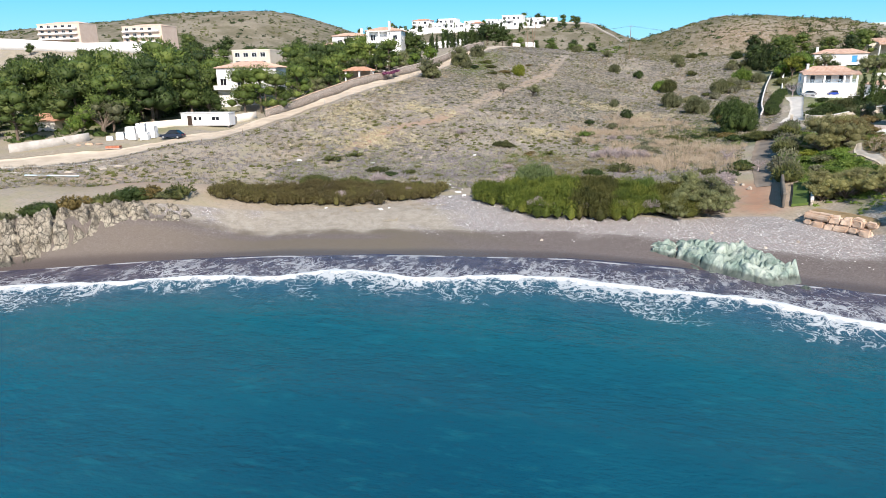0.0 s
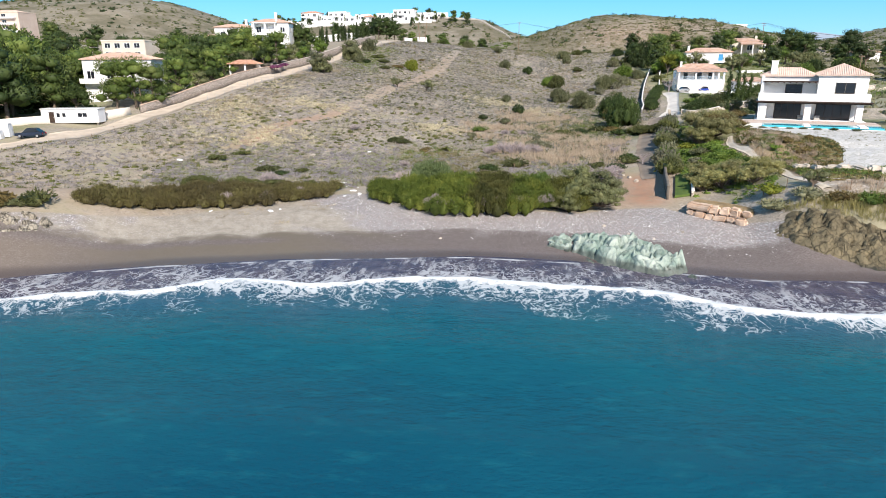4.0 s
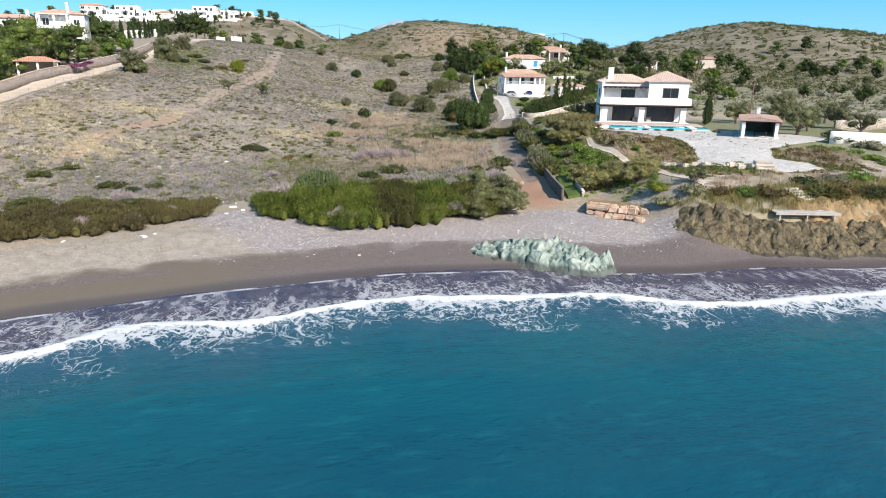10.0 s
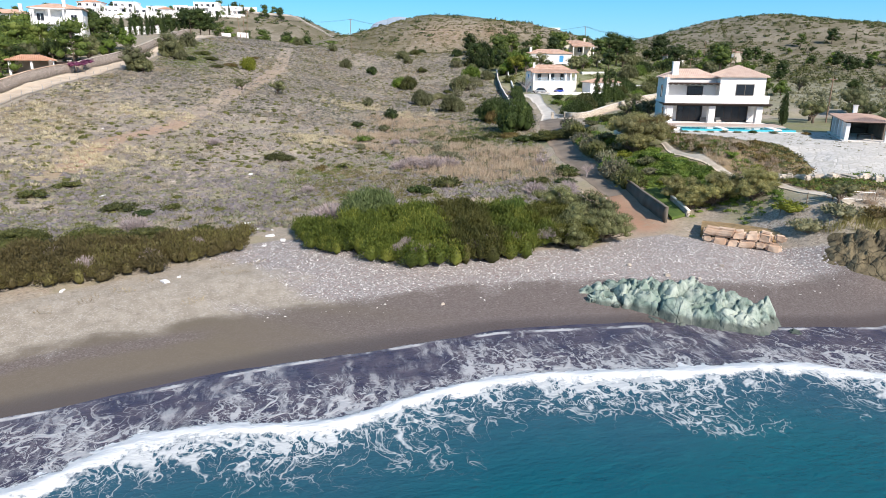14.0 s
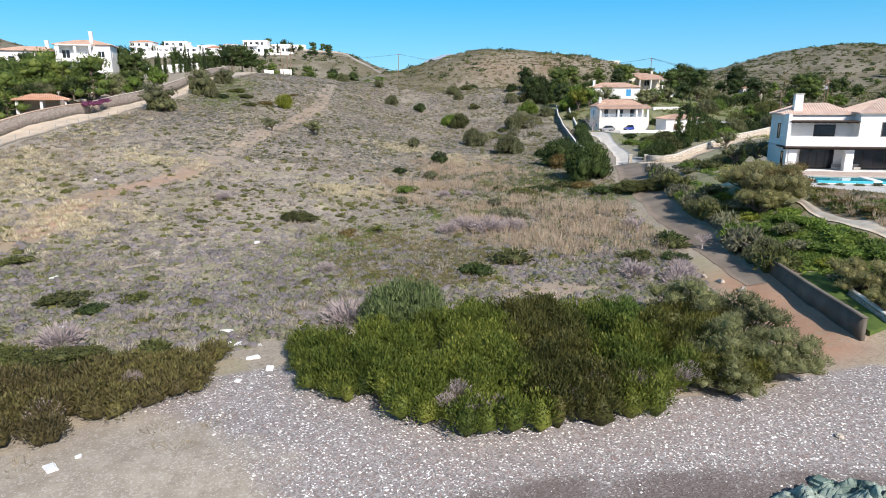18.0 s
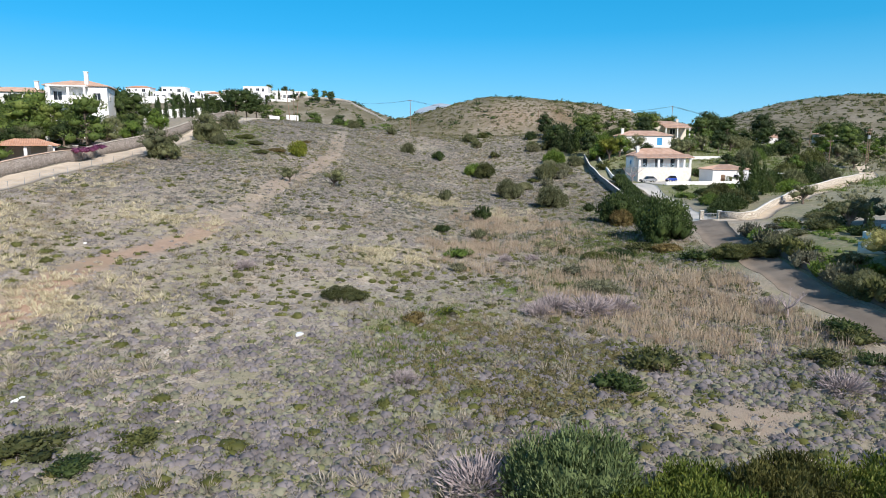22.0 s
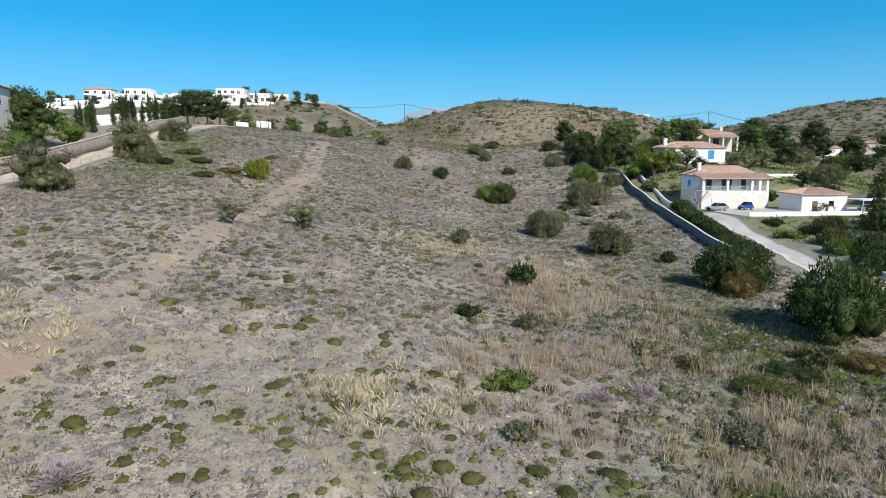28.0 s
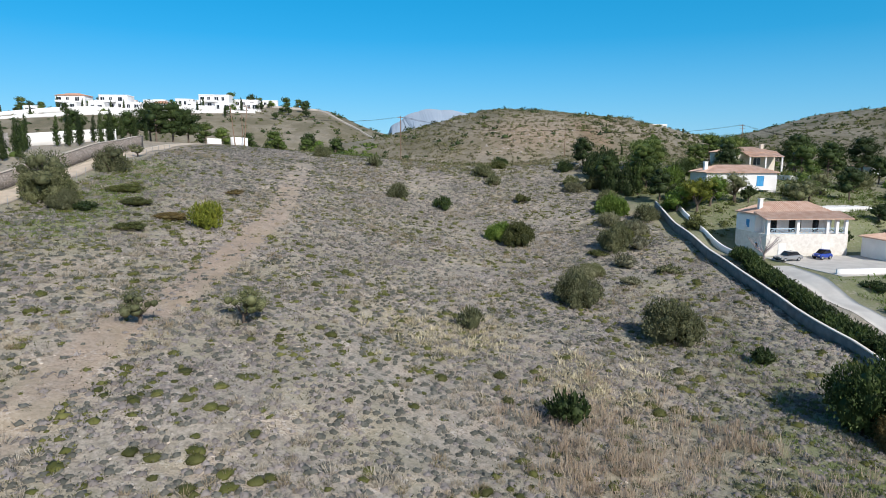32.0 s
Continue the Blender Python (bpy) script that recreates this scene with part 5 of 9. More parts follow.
# ---- the two great scrub belts at the head of the beach ----
def belt(name, centre_line, half_widths, tall, mats, label, seed, per_m2=95, size=0.34, width=0.10):
    """A dense hedge-like thicket: heaps of foliage along a line, one part for each stretch."""
    rng = np.random.default_rng(seed)
    line = np.array(centre_line, float)
    cum = np.concatenate([[0], np.cumsum(np.linalg.norm(np.diff(line, axis=0), axis=1))])
    e = thing(name, Matrix.Identity(4), label, "thicket")
    n = max(2, int(cum[-1] / 4.5))
    for k in range(n):
        blobs = []
        w = float(np.interp((k + 0.5) / n, np.linspace(0, 1, len(half_widths)), half_widths))
        t = float(np.interp((k + 0.5) / n, np.linspace(0, 1, len(tall)), tall))
        for i in range(int(12 + w * 5.5)):
            s = cum[-1] * (k + rng.random()) / n
            x, y = np.interp(s, cum, line[:, 0]), np.interp(s, cum, line[:, 1])
            o = (2 * rng.random() - 1) * w * 0.86
            y += o
            hh = t * (0.66 + 0.34 * math.sqrt(max(0, 1 - (o / w) ** 2))) * (0.80 + 0.34 * rng.random())
            r = 0.6 + 0.6 * rng.random()
            blobs.append(((x, y, top(x, y) + hh * 0.42), (r, r, hh * 0.58)))
        count = int(per_m2 * (cum[-1] / n) * w * 2)
        v, f = leafy(blobs, count, size, width, rng, 0.9, core=0.68, loose=0.26, under=0.3)
        part("foliage", quads_mesh("foliage", v, f, mats[k % len(mats)]), None, e)
    return e


belt("thicket", [(-16.6, 78.6), (-13.4, 76.9), (-6, 76.6), (0, 76.2), (6, 76.1), (11.0, 76.4)], [2.8, 6.2, 8.4, 8.4, 7.0, 4.8], [1.5, 2.2, 2.6, 2.7, 2.6, 2.2],
     [leaf_lentisk, leaf_lentisk, leaf_lentisk, leaf_thicket, leaf_lentisk, leaf_thicket], "broad dense green thicket at the head of the beach", 71, 620, 0.24, 0.07)
belt("thicket", [(-47.0, 62.5), (-43, 67.5), (-38, 72.8), (-33, 73.4), (-27, 75.2), (-22, 78.2)], [2.4, 3.8, 4.8, 4.6, 4.2, 2.4], [1.2, 1.5, 1.7, 1.7, 1.6, 1.3],
     [leaf_belt], "long low browning thicket behind the sand", 72, 460, 0.24, 0.07)
plant("bush", -9.4, 84.0, [("crown", bush_shape(95, leaf_feather, 1.0, 0.85, 20, 15000, 0.075, 0.026, 0.7, 0.62, (0.28, 0.5))), ("stem", STEMS)], "tall bright green bush rising from the thicket", "bush", 3.1, 40, "bushes in the thicket", 1.55, 0.3)
dome(5.2, 80.2, 1.9, "bright", 1.2, "bright green bush rising from the thicket", "bush", "bush", "bushes in the thicket")
rt = np.random.default_rng(92)
for k in range(16):
    x = -9.0 + 18.5 * (k + rt.random()) / 16
    y = 70.6 + 0.9 * math.sin(k * 1.9) + 1.8 * rt.random()
    plant("bare_shrub", x, y, [("branchwork", TWIGS[k % 2])], "leafless grey twigs standing out of the thicket", "shrub", 0.55 + 0.4 * rt.random(), k * 47 % 360, "bare shrubs", 1.3, -1.15)
for x, y, r in [(-34.0, 71.4, 1.2), (-29.4, 73.0, 1.1), (-26.0, 76.0, 0.9), (-37.0, 74.0, 1.0)]:
    plant("bare_shrub", x, y, [("branchwork", TWIGS[int(abs(x)) % 2])], "leafless grey twigs standing out of the thicket", "shrub", r, x * 31 % 360, "bare shrubs", 1.2, -0.55)
for x, y, s in [(11.0, 80.5, 1.05), (13.2, 77.2, 1.05), (10.4, 74.2, 1.0), (12.6, 73.0, 0.9), (8.6, 71.6, 0.7)]:
    tree(x, y, TAMARISK[0], "feathery grey-green tamarisk at the beach", s, "tamarisk", "tamarisk", "tamarisks at the beach")
for x, y, r, k in [(-26.5, 80.5, 1.5, "lentisk"), (-31, 79.5, 2.0, "lentisk"), (-36, 80.5, 2.2, "lentisk"), (-42, 80, 2.2, "lentisk")]:
    dome(x, y, r, k, 0.7)
for k in range(16):
    x = -72 + k * 1.5
    dome(x, float(np.interp(x, [-72, -62, -58, -53, -48], [39, 47, 52.5, 56.5, 60.0])) + 0.9 * math.sin(k * 2.1), 1.35 + 0.5 * math.sin(k * 1.7), ("dark", "rust", "olive", "lentisk")[k % 4], 0.75, "", "shrub", "shrub", "shrubs along the cliff top")

# ---- low cover of the open slope ----


def scatter(n, x0, x1, y0, y1, seed, keep=None):
    rng = np.random.default_rng(seed)
    p = np.column_stack([x0 + (x1 - x0) * rng.random(n), y0 + (y1 - y0) * rng.random(n)])
    d = p[:, 1] - shore(p[:, 0])
    lane = np.interp(p[:, 1], [q[1] for q in LANE], [q[0] for q in LANE])
    dirt = np.interp(p[:, 1], [q[1] for q in DIRT], [q[0] for q in DIRT])
    ok = (d > np.interp(p[:, 0], [-60, -48], [9, 26])) & (p[:, 0] < lane - 3.5) & (p[:, 0] > dirt + 3.6)
    front = np.interp(p[:, 0], [-110, -75, -60, -46, -38, -22, -17, -8, 10, 20], [40, 56, 66, 78, 82, 82, 86, 87, 85, 80])
    ok &= p[:, 1] > front - 2
    off_track = np.abs(p[:, 0] - np.interp(p[:, 1], TRACK_Y, TRACK_X))
    ok &= (off_track > 1.9) | (p[:, 1] < 104) | (p[:, 1] > 275) | (np.random.default_rng(seed + 900).random(n) < 0.22)
    if keep is not None:
        ok &= keep(p)
    return p[ok]


def patchy(p, scale, seed, a, b):
    v = rough_noise(p[:, 0], p[:, 1], scale, seed)
    return smooth(a, b, v) > np.random.default_rng(int(seed) + 5).random(len(p))


CUSHIONS = [cushion_arrays(100 + i, 24, 0.26, 0.15) for i in range(5)]
FINE = [cushion_arrays(110 + i, 150, 0.17, 0.075, 0.5) for i in range(5)]
CLUMPS = [cushion_arrays(130 + i, 15, 0.32, 0.13, 0.40, False) for i in range(5)]
LOW = [cushion_arrays(120 + i, 17, 0.36, 0.11, 0.48) for i in range(4)]
BALLS = [tuft_arrays(145 + i, 42, 0.62, 0.06, 0.3, 0.9) for i in range(3)]
MOSS = [cushion_arrays(185 + i, 22, 0.26, 0.13, 0.34) for i in range(3)]
TUFTS = [tuft_arrays(140 + i, 30, 0.62, 0.035, 0.26, 0.55) for i in range(4)]
REEDS = [tuft_arrays(150 + i, 22, 1.05, 0.04, 0.5, 0.25) for i in range(4)]
GRASS = [tuft_arrays(160 + i, 24, 0.42, 0.05, 0.45, 0.4) for i in range(3)]

pts = scatter(18500, -105, 52, 45, 330, 31, lambda p: patchy(p, 0.05, 2, -0.55, 0.25))
r31 = np.random.default_rng(3)
sizes = 0.30 + 0.52 * r31.random(len(pts)) ** 1.5
near_pick = np.where((pts[:, 1] > 112) & (pts[:, 1] < 172) & (pts[:, 0] > -26) & (pts[:, 0] < 2))[0][:300]
CUSHION_MESH = [quads_mesh("foliage", v, f, leaf_cushion) for v, f in FINE]
for i in near_pick:
    o = new("low_shrub", CUSHION_MESH[i % len(CUSHION_MESH)])
    o.matrix_basis = pose(pts[i, 0], pts[i, 1], top(pts[i, 0], pts[i, 1]), 0, 0, (i * 77) % 360) @ Matrix.Diagonal((sizes[i] * (0.8 + 0.5 * ((i * 37) % 10) / 10), sizes[i], sizes[i] * 0.72, 1))
    tagged(o, "low olive-green cushion shrub on stony soil", "shrub", "cushion shrubs of the slope")
rest = np.setdiff1d(np.arange(len(pts)), near_pick)
strew("cushion_shrubs", CUSHIONS, pts[rest], sizes[rest], leaf_cushion, "low olive-green cushion shrubs dotted over stony slope", "shrubs")
p2 = scatter(86000, -105, 50, 45, 300, 32, lambda p: patchy(p, 0.07, 4, -0.65, 0.15) & (np.random.default_rng(5).random(len(p)) < np.interp(p[:, 1], [60, 84, 105, 200, 300], [0.35, 0.8, 1.0, 1.0, 0.7])))
strew("grey_scrub", LOW, p2, 0.22 + 0.40 * np.random.default_rng(8).random(len(p2)) ** 1.6, leaf_thorn, "grey-violet thorny scrub between the shrubs", "scrub")
pc_ = scatter(19000, -105, 40, 45, 260, 41, lambda p: patchy(p, 0.10, 31, -0.1, 0.45))
strew("cream_tufts", BALLS, pc_, 0.45 + 0.75 * np.random.default_rng(42).random(len(pc_)) ** 2, leaf_cream, "pale cream tufts of dry grass", "grass")
CREAM = [tuft_arrays(148 + i, 22, 0.62, 0.075, 0.36, 0.9) for i in range(3)]
drifts = [(-61, 140, 5), (-49, 113, 6), (-43, 145, 4), (-64, 160, 6), (-14, 137, 3.5), (10, 174, 4), (-57, 128, 5), (-44, 118, 4), (-68, 172, 4), (-1, 186, 4)]
pd_ = np.concatenate([np.column_stack([x + r * RNG.normal(size=330), y + 0.8 * r * RNG.normal(size=330)]) for x, y, r in drifts])
pd_ = pd_[pd_[:, 0] > np.interp(pd_[:, 1], [q[1] for q in DIRT], [q[0] for q in DIRT]) + 4.0]
pd_ = pd_[patchy(pd_, 0.35, 51, -0.45, 0.25)]
strew("cream_tufts", CREAM, pd_, 0.5 + 0.8 * np.random.default_rng(46).random(len(pd_)) ** 2, leaf_cream, "drifts of pale cream dry grass", "grass")
pm_ = scatter(26000, -32, 22, 86, 140, 43, lambda p: np.exp(-(((p[:, 0] + 8) / 12) ** 2 + ((p[:, 1] - 102) / 12) ** 2)) * (1 + 1.2 * rough_noise(p[:, 0], p[:, 1], 0.15, 33)) > 0.42 + 0.9 * np.random.default_rng(44).random(len(p)))
strew("herb_cushions", MOSS, pm_, 0.35 + 0.5 * np.random.default_rng(45).random(len(pm_)), leaf_moss, "yellow-olive mounds of low herbs", "herbs")
pb_ = scatter(64000, -105, 50, 45, 330, 38, lambda p: patchy(p, 0.06, 14, -0.6, 0.3) & ((p[:, 1] < 240) | (np.random.default_rng(6).random(len(p)) < 0.5)))
strew("brown_scrub", CLUMPS, pb_, 0.25 + 0.46 * np.random.default_rng(18).random(len(pb_)) ** 2, leaf_brown, "small brown and olive scrub clumps over the slope", "scrub")
HEATH = [cushion_arrays(190 + i, 8, 0.34, 0.13, 0.5) for i in range(4)]
ph1 = scatter(26000, -62, 48, 150, 312, 47, lambda p: patchy(p, 0.05, 61, -0.75, 0.15))
strew("heath_scrub", HEATH, ph1, 0.28 + 0.36 * np.random.default_rng(48).random(len(ph1)), leaf_heath, "close grey-green heath over the upper slope", "scrub")
pl_ = scatter(15000, -52, 22, 80, 116, 53, lambda p: patchy(p, 0.09, 71, -0.8, 0.1) & (smooth(116, 100, p[:, 1]) > np.random.default_rng(54).random(len(p))) & (np.abs(p[:, 0] - 4) + 2 * np.abs(p[:, 1] - 91) > 5))
strew("grey_scrub", HEATH, pl_[::3], 0.35 + 0.5 * np.random.default_rng(55).random(len(pl_[::3])), leaf_thorn, "grey-violet scrub above the thicket", "scrub")
strew("heath_scrub", HEATH, pl_[1::3], 0.32 + 0.42 * np.random.default_rng(56).random(len(pl_[1::3])), leaf_heath, "close grey-green heath above the thicket", "scrub")
strew("herb_cushions", MOSS, pl_[2::6], 0.35 + 0.4 * np.random.default_rng(57).random(len(pl_[2::6])), leaf_tam, "grey-olive mounds of low herbs above the thicket", "herbs")
p3 = scatter(18000, -105, 50, 45, 330, 33, lambda p: patchy(p, 0.06, 6, 0.0, 0.6))
strew("dry_grass", TUFTS, p3, 0.5 + 0.6 * np.random.default_rng(9).random(len(p3)), leaf_straw, "pale tufts of dry grass", "grass")
rich = lambda p: np.exp(-(((p[:, 0] - 16) / 13) ** 2 + ((p[:, 1] - 136) / 34) ** 2))
ps_ = scatter(10000, -8, 44, 90, 215, 39, lambda p: (rich(p) * (1.1 + 0.8 * rough_noise(p[:, 0], p[:, 1], 0.09, 21)) > 0.12 + 0.8 * np.random.default_rng(22).random(len(p))))
strew("sage_scrub", CLUMPS, ps_[::2], 0.5 + 0.6 * np.random.default_rng(23).random(len(ps_[::2])), leaf_sage, "soft sage-green scrub in the hollow", "scrub")
strew("olive_scrub", MOSS, ps_[1::2], 0.4 + 0.5 * np.random.default_rng(24).random(len(ps_[1::2])), leaf_tam, "grey-olive scrub in the hollow", "scrub")
def tawny(p):
    v = np.exp(-(((p[:, 0] - 14) / 12) ** 2 + ((p[:, 1] - 116) / 19) ** 2)) + 0.75 * np.exp(-(((p[:, 0] - 8) / 11) ** 2 + ((p[:, 1] - 160) / 14) ** 2)) + 0.8 * np.exp(-(((p[:, 0] + 2) / 7) ** 2 + ((p[:, 1] - 140) / 9) ** 2))
    v = v * (1.0 + 1.5 * rough_noise(p[:, 0], p[:, 1], 0.12, 25)) + 0.25 * rough_noise(p[:, 0], p[:, 1], 0.4, 26)
    return v > 0.18 + 0.75 * np.random.default_rng(2).random(len(p))


p4 = scatter(12000, -10, 44, 86, 190, 34, tawny)
strew("tawny_grass", REEDS, p4, 0.5 + 0.6 * np.random.default_rng(10).random(len(p4)), leaf_tawny, "tall tawny dry grass by the lane", "grass")
p5 = scatter(22000, -60, 44, 84, 262, 35, lambda p: cover(p[:, 0], p[:, 1])[1][:, 1] > 0.2 + 0.6 * np.random.default_rng(4).random(len(p)))
strew("green_grass", GRASS, p5, 0.5 + 0.6 * np.random.default_rng(11).random(len(p5)), leaf_grass, "fresh green grass patches", "grass")
p6 = scatter(2600, -62, 48, 84, 260, 36, lambda p: patchy(p, 0.09, 8, -0.2, 0.5))
strew("dark_shrubs", FINE, p6[:420], 0.4 + 0.5 * np.random.default_rng(12).random(420), leaf_cushion, "dark green small shrubs over the slope", "shrubs")
# stones and gravel on the slope
STONES = []
for i in range(4):
    rg = np.random.default_rng(170 + i)
    iv, jf = ICO1
    STONES.append((iv * (0.5, 0.42, 0.3) * (1 + 0.22 * rg.normal(size=(len(iv), 1)).clip(-1.2, 1.2)), np.column_stack([jf, jf[:, 2]])))
p7 = scatter(7000, -60, 44, 84, 260, 37, lambda p: patchy(p, 0.05, 10, -0.3, 0.5))
strew("loose_stones", STONES, p7, 0.10 + 0.28 * np.random.default_rng(13).random(len(p7)) ** 3, rubble_stone, "pale loose stones on the dry slope", "stones", sink=0.1)
# pebbles of the beach
rg = np.random.default_rng(15)
pp = np.column_stack([-26 + 62 * rg.random(6000), 56 + 30 * rg.random(6000)])
dd = pp[:, 1] - shore(pp[:, 0])
za = cover(pp[:, 0], pp[:, 1])[0]
pp = pp[(za[:, 2] > 0.5) & (za[:, 0] > 0.4) & (dd > 4 + 7 * rg.random(len(pp)))]
strew("beach_pebbles", STONES, pp, 0.05 + 0.20 * np.random.default_rng(16).random(len(pp)) ** 5, paving_stone, "white and grey pebbles on the beach", "pebbles", sink=0.08)

# ---- far slopes: scrub on the distant hills ----
FAR = [cushion_arrays(180 + i, 16, 0.45, 0.26, 0.7) for i in range(3)]
rg = np.random.default_rng(17)
far = np.column_stack([-700 + 1300 * rg.random(18000), 300 + 330 * rg.random(18000)])
keepf = (smooth(-0.25, 0.35, rough_noise(far[:, 0], far[:, 1], 0.02, 12)) > rg.random(len(far)))
far = far[keepf]
strew("hill_scrub", FAR, far, 0.6 + 1.2 * rg.random(len(far)) ** 2, leaf_scrub, "dark scrub over the far hills", "scrub")
far2 = np.column_stack([-620 + 1150 * rg.random(2600), 330 + 260 * rg.random(2600)])
far3 = np.column_stack([95 + 330 * rg.random(3000), 225 + 230 * rg.random(3000)])
far3 = far3[~((far3[:, 0] < 120) & (far3[:, 1] < 300))]
strew("hill_bushes", FAR, far3, 0.7 + 1.7 * rg.random(len(far3)) ** 2, leaf_scrub, "olive-green bushes over the eastern hill", "scrub")
far4 = np.column_stack([5 + 115 * rg.random(4200), 286 + 115 * rg.random(4200)])
strew("hill_bushes", FAR, far4, 0.35 + 0.8 * rg.random(len(far4)) ** 2, leaf_brown, "brown low bushes over the rocky central hill", "scrub")
strew("hill_bushes", FAR, far2, 0.9 + 1.6 * rg.random(len(far2)) ** 2, leaf_dark, "scattered dark bushes on the far hills", "scrub")

# ================= building pieces =================
def roof_slope(bm, a, b, c, d, period=0.34, rib=0.09):
    """One slope from the eave a-b up to the ridge d-c, with raised tile rows running up it."""
    a, b, c, d = map(Vector, (a, b, c, d))
    f = bm.faces.new([bm.verts.new(p) for p in ((a, b, c, d) if (c - d).length > 0.02 else (a, b, c))])
    n = (b - a).cross(c - a).normalized()
    if n.z < 0:
        n = -n
    w = (b - a).length
    e = (b - a) / w
    ta, tb = (d - a).dot(e), (b - c).dot(e)
    up_a = (d - a) - e * ta
    k = int(w / period)
    for i in range(k):
        s = (i + 0.5) * w / k
        t = min(1.0, s / max(ta, 1e-6), (w - s) / max(tb, 1e-6))
        if t < 0.05:
            continue
        p, q = a + e * s, a + e * s + up_a * t
        h = e * period * 0.28
        vs = [bm.verts.new(x) for x in (p - h, p + h, q + h, q - h, p + n * rib, q + n * rib)]
        bm.faces.new((vs[0], vs[4], vs[5], vs[3]))
        bm.faces.new((vs[4], vs[1], vs[2], vs[5]))
        bm.faces.new((vs[0], vs[1], vs[4]))


def hip_roof(x0, y0, x1, y1, z, rise, over=0.5, gable=False, thick=0.16):
    bm = bmesh.new()
    x0, y0, x1, y1 = x0 - over, y0 - over, x1 + over, y1 + over
    w, d = x1 - x0, y1 - y0
    t = 0 if gable else min(w, d) / 2
    if w >= d:
        r0, r1 = (x0 + t, (y0 + y1) / 2, z + rise), (x1 - t, (y0 + y1) / 2, z + rise)
    else:
        r0, r1 = ((x0 + x1) / 2, y0 + t, z + rise), ((x0 + x1) / 2, y1 - t, z + rise)
    c = [(x0, y0, z), (x1, y0, z), (x1, y1, z), (x0, y1, z)]
    if w >= d:
        roof_slope(bm, c[0], c[1], r1, r0)
        roof_slope(bm, c[2], c[3], r0, r1)
        roof_slope(bm, c[1], c[2], r1, r1)
        roof_slope(bm, c[3], c[0], r0, r0)
    else:
        roof_slope(bm, c[1], c[2], r1, r0)
        roof_slope(bm, c[3], c[0], r0, r1)
        roof_slope(bm, c[0], c[1], r0, r0)
        roof_slope(bm, c[2], c[3], r1, r1)
    block(x0, y0, z - thick, x1, y1, z - 0.005, 0.03, bm)
    return bm


def lean_roof(x0, y0, x1, y1, z_front, z_back):
    """A single slope rising from y0 to y1."""
    bm = bmesh.new()
    roof_slope(bm, (x0, y0, z_front), (x1, y0, z_front), (x1, y1, z_back), (x0, y1, z_back))
    lo = [bm.verts.new(p) for p in ((x0, y0, z_front - 0.16), (x1, y0, z_front - 0.16), (x1, y1, z_back - 0.16), (x0, y1, z_back - 0.16))]
    hi = [bm.verts.new(p) for p in ((x0, y0, z_front - 0.004), (x1, y0, z_front - 0.004), (x1, y1, z_back - 0.004), (x0, y1, z_back - 0.004))]
    bm.faces.new(lo[::-1])
    for i in range(4):
        j = (i + 1) % 4
        bm.faces.new((lo[i], lo[j], hi[j], hi[i]))
    return bm


def window(parent, x0, z0, x1, z1, y, frame_mat=None, pane_mat=None, out=-1, name="window", axis="x", deep=0.06):
    """A framed window lying on the wall face y (or x), proud of it by a hand's width."""
    def bx(a0, c0, a1, c1, s, t, bm=None):
        lo, hi = sorted((y + out * s, y + out * t))
        return block(a0, lo, c0, a1, hi, c1, 0.01, bm) if axis == "x" else block(lo, a0, c0, hi, a1, c1, 0.01, bm)
    t = 0.09
    bm = bx(x0, z0, x0 + t, z1, -0.05, deep)
    bx(x1 - t, z0, x1, z1, -0.05, deep, bm)
    bx(x0 + t, z1 - t, x1 - t, z1, -0.05, deep, bm)
    bx(x0 + t, z0, x1 - t, z0 + t, -0.05, deep, bm)
    if x1 - x0 > 1.4:
        m = (x0 + x1) / 2
        bx(m - t / 2, z0 + t, m + t / 2, z1 - t, -0.05, deep, bm)
    w = part(name, bm, frame_mat or white_metal, parent)
    part("pane", bx(x0 + t, z0 + t, x1 - t, z1 - t, -0.04, 0.02), pane_mat or dark_glass, w)
    return w


def posts(parent, spots, y, z0, z1, half, mat, name="pillar", deep=None):
    for x in spots:
        part(name, block(x - half, y - (deep or half), z0, x + half, y + (deep or half), z1, 0.03), mat, parent)


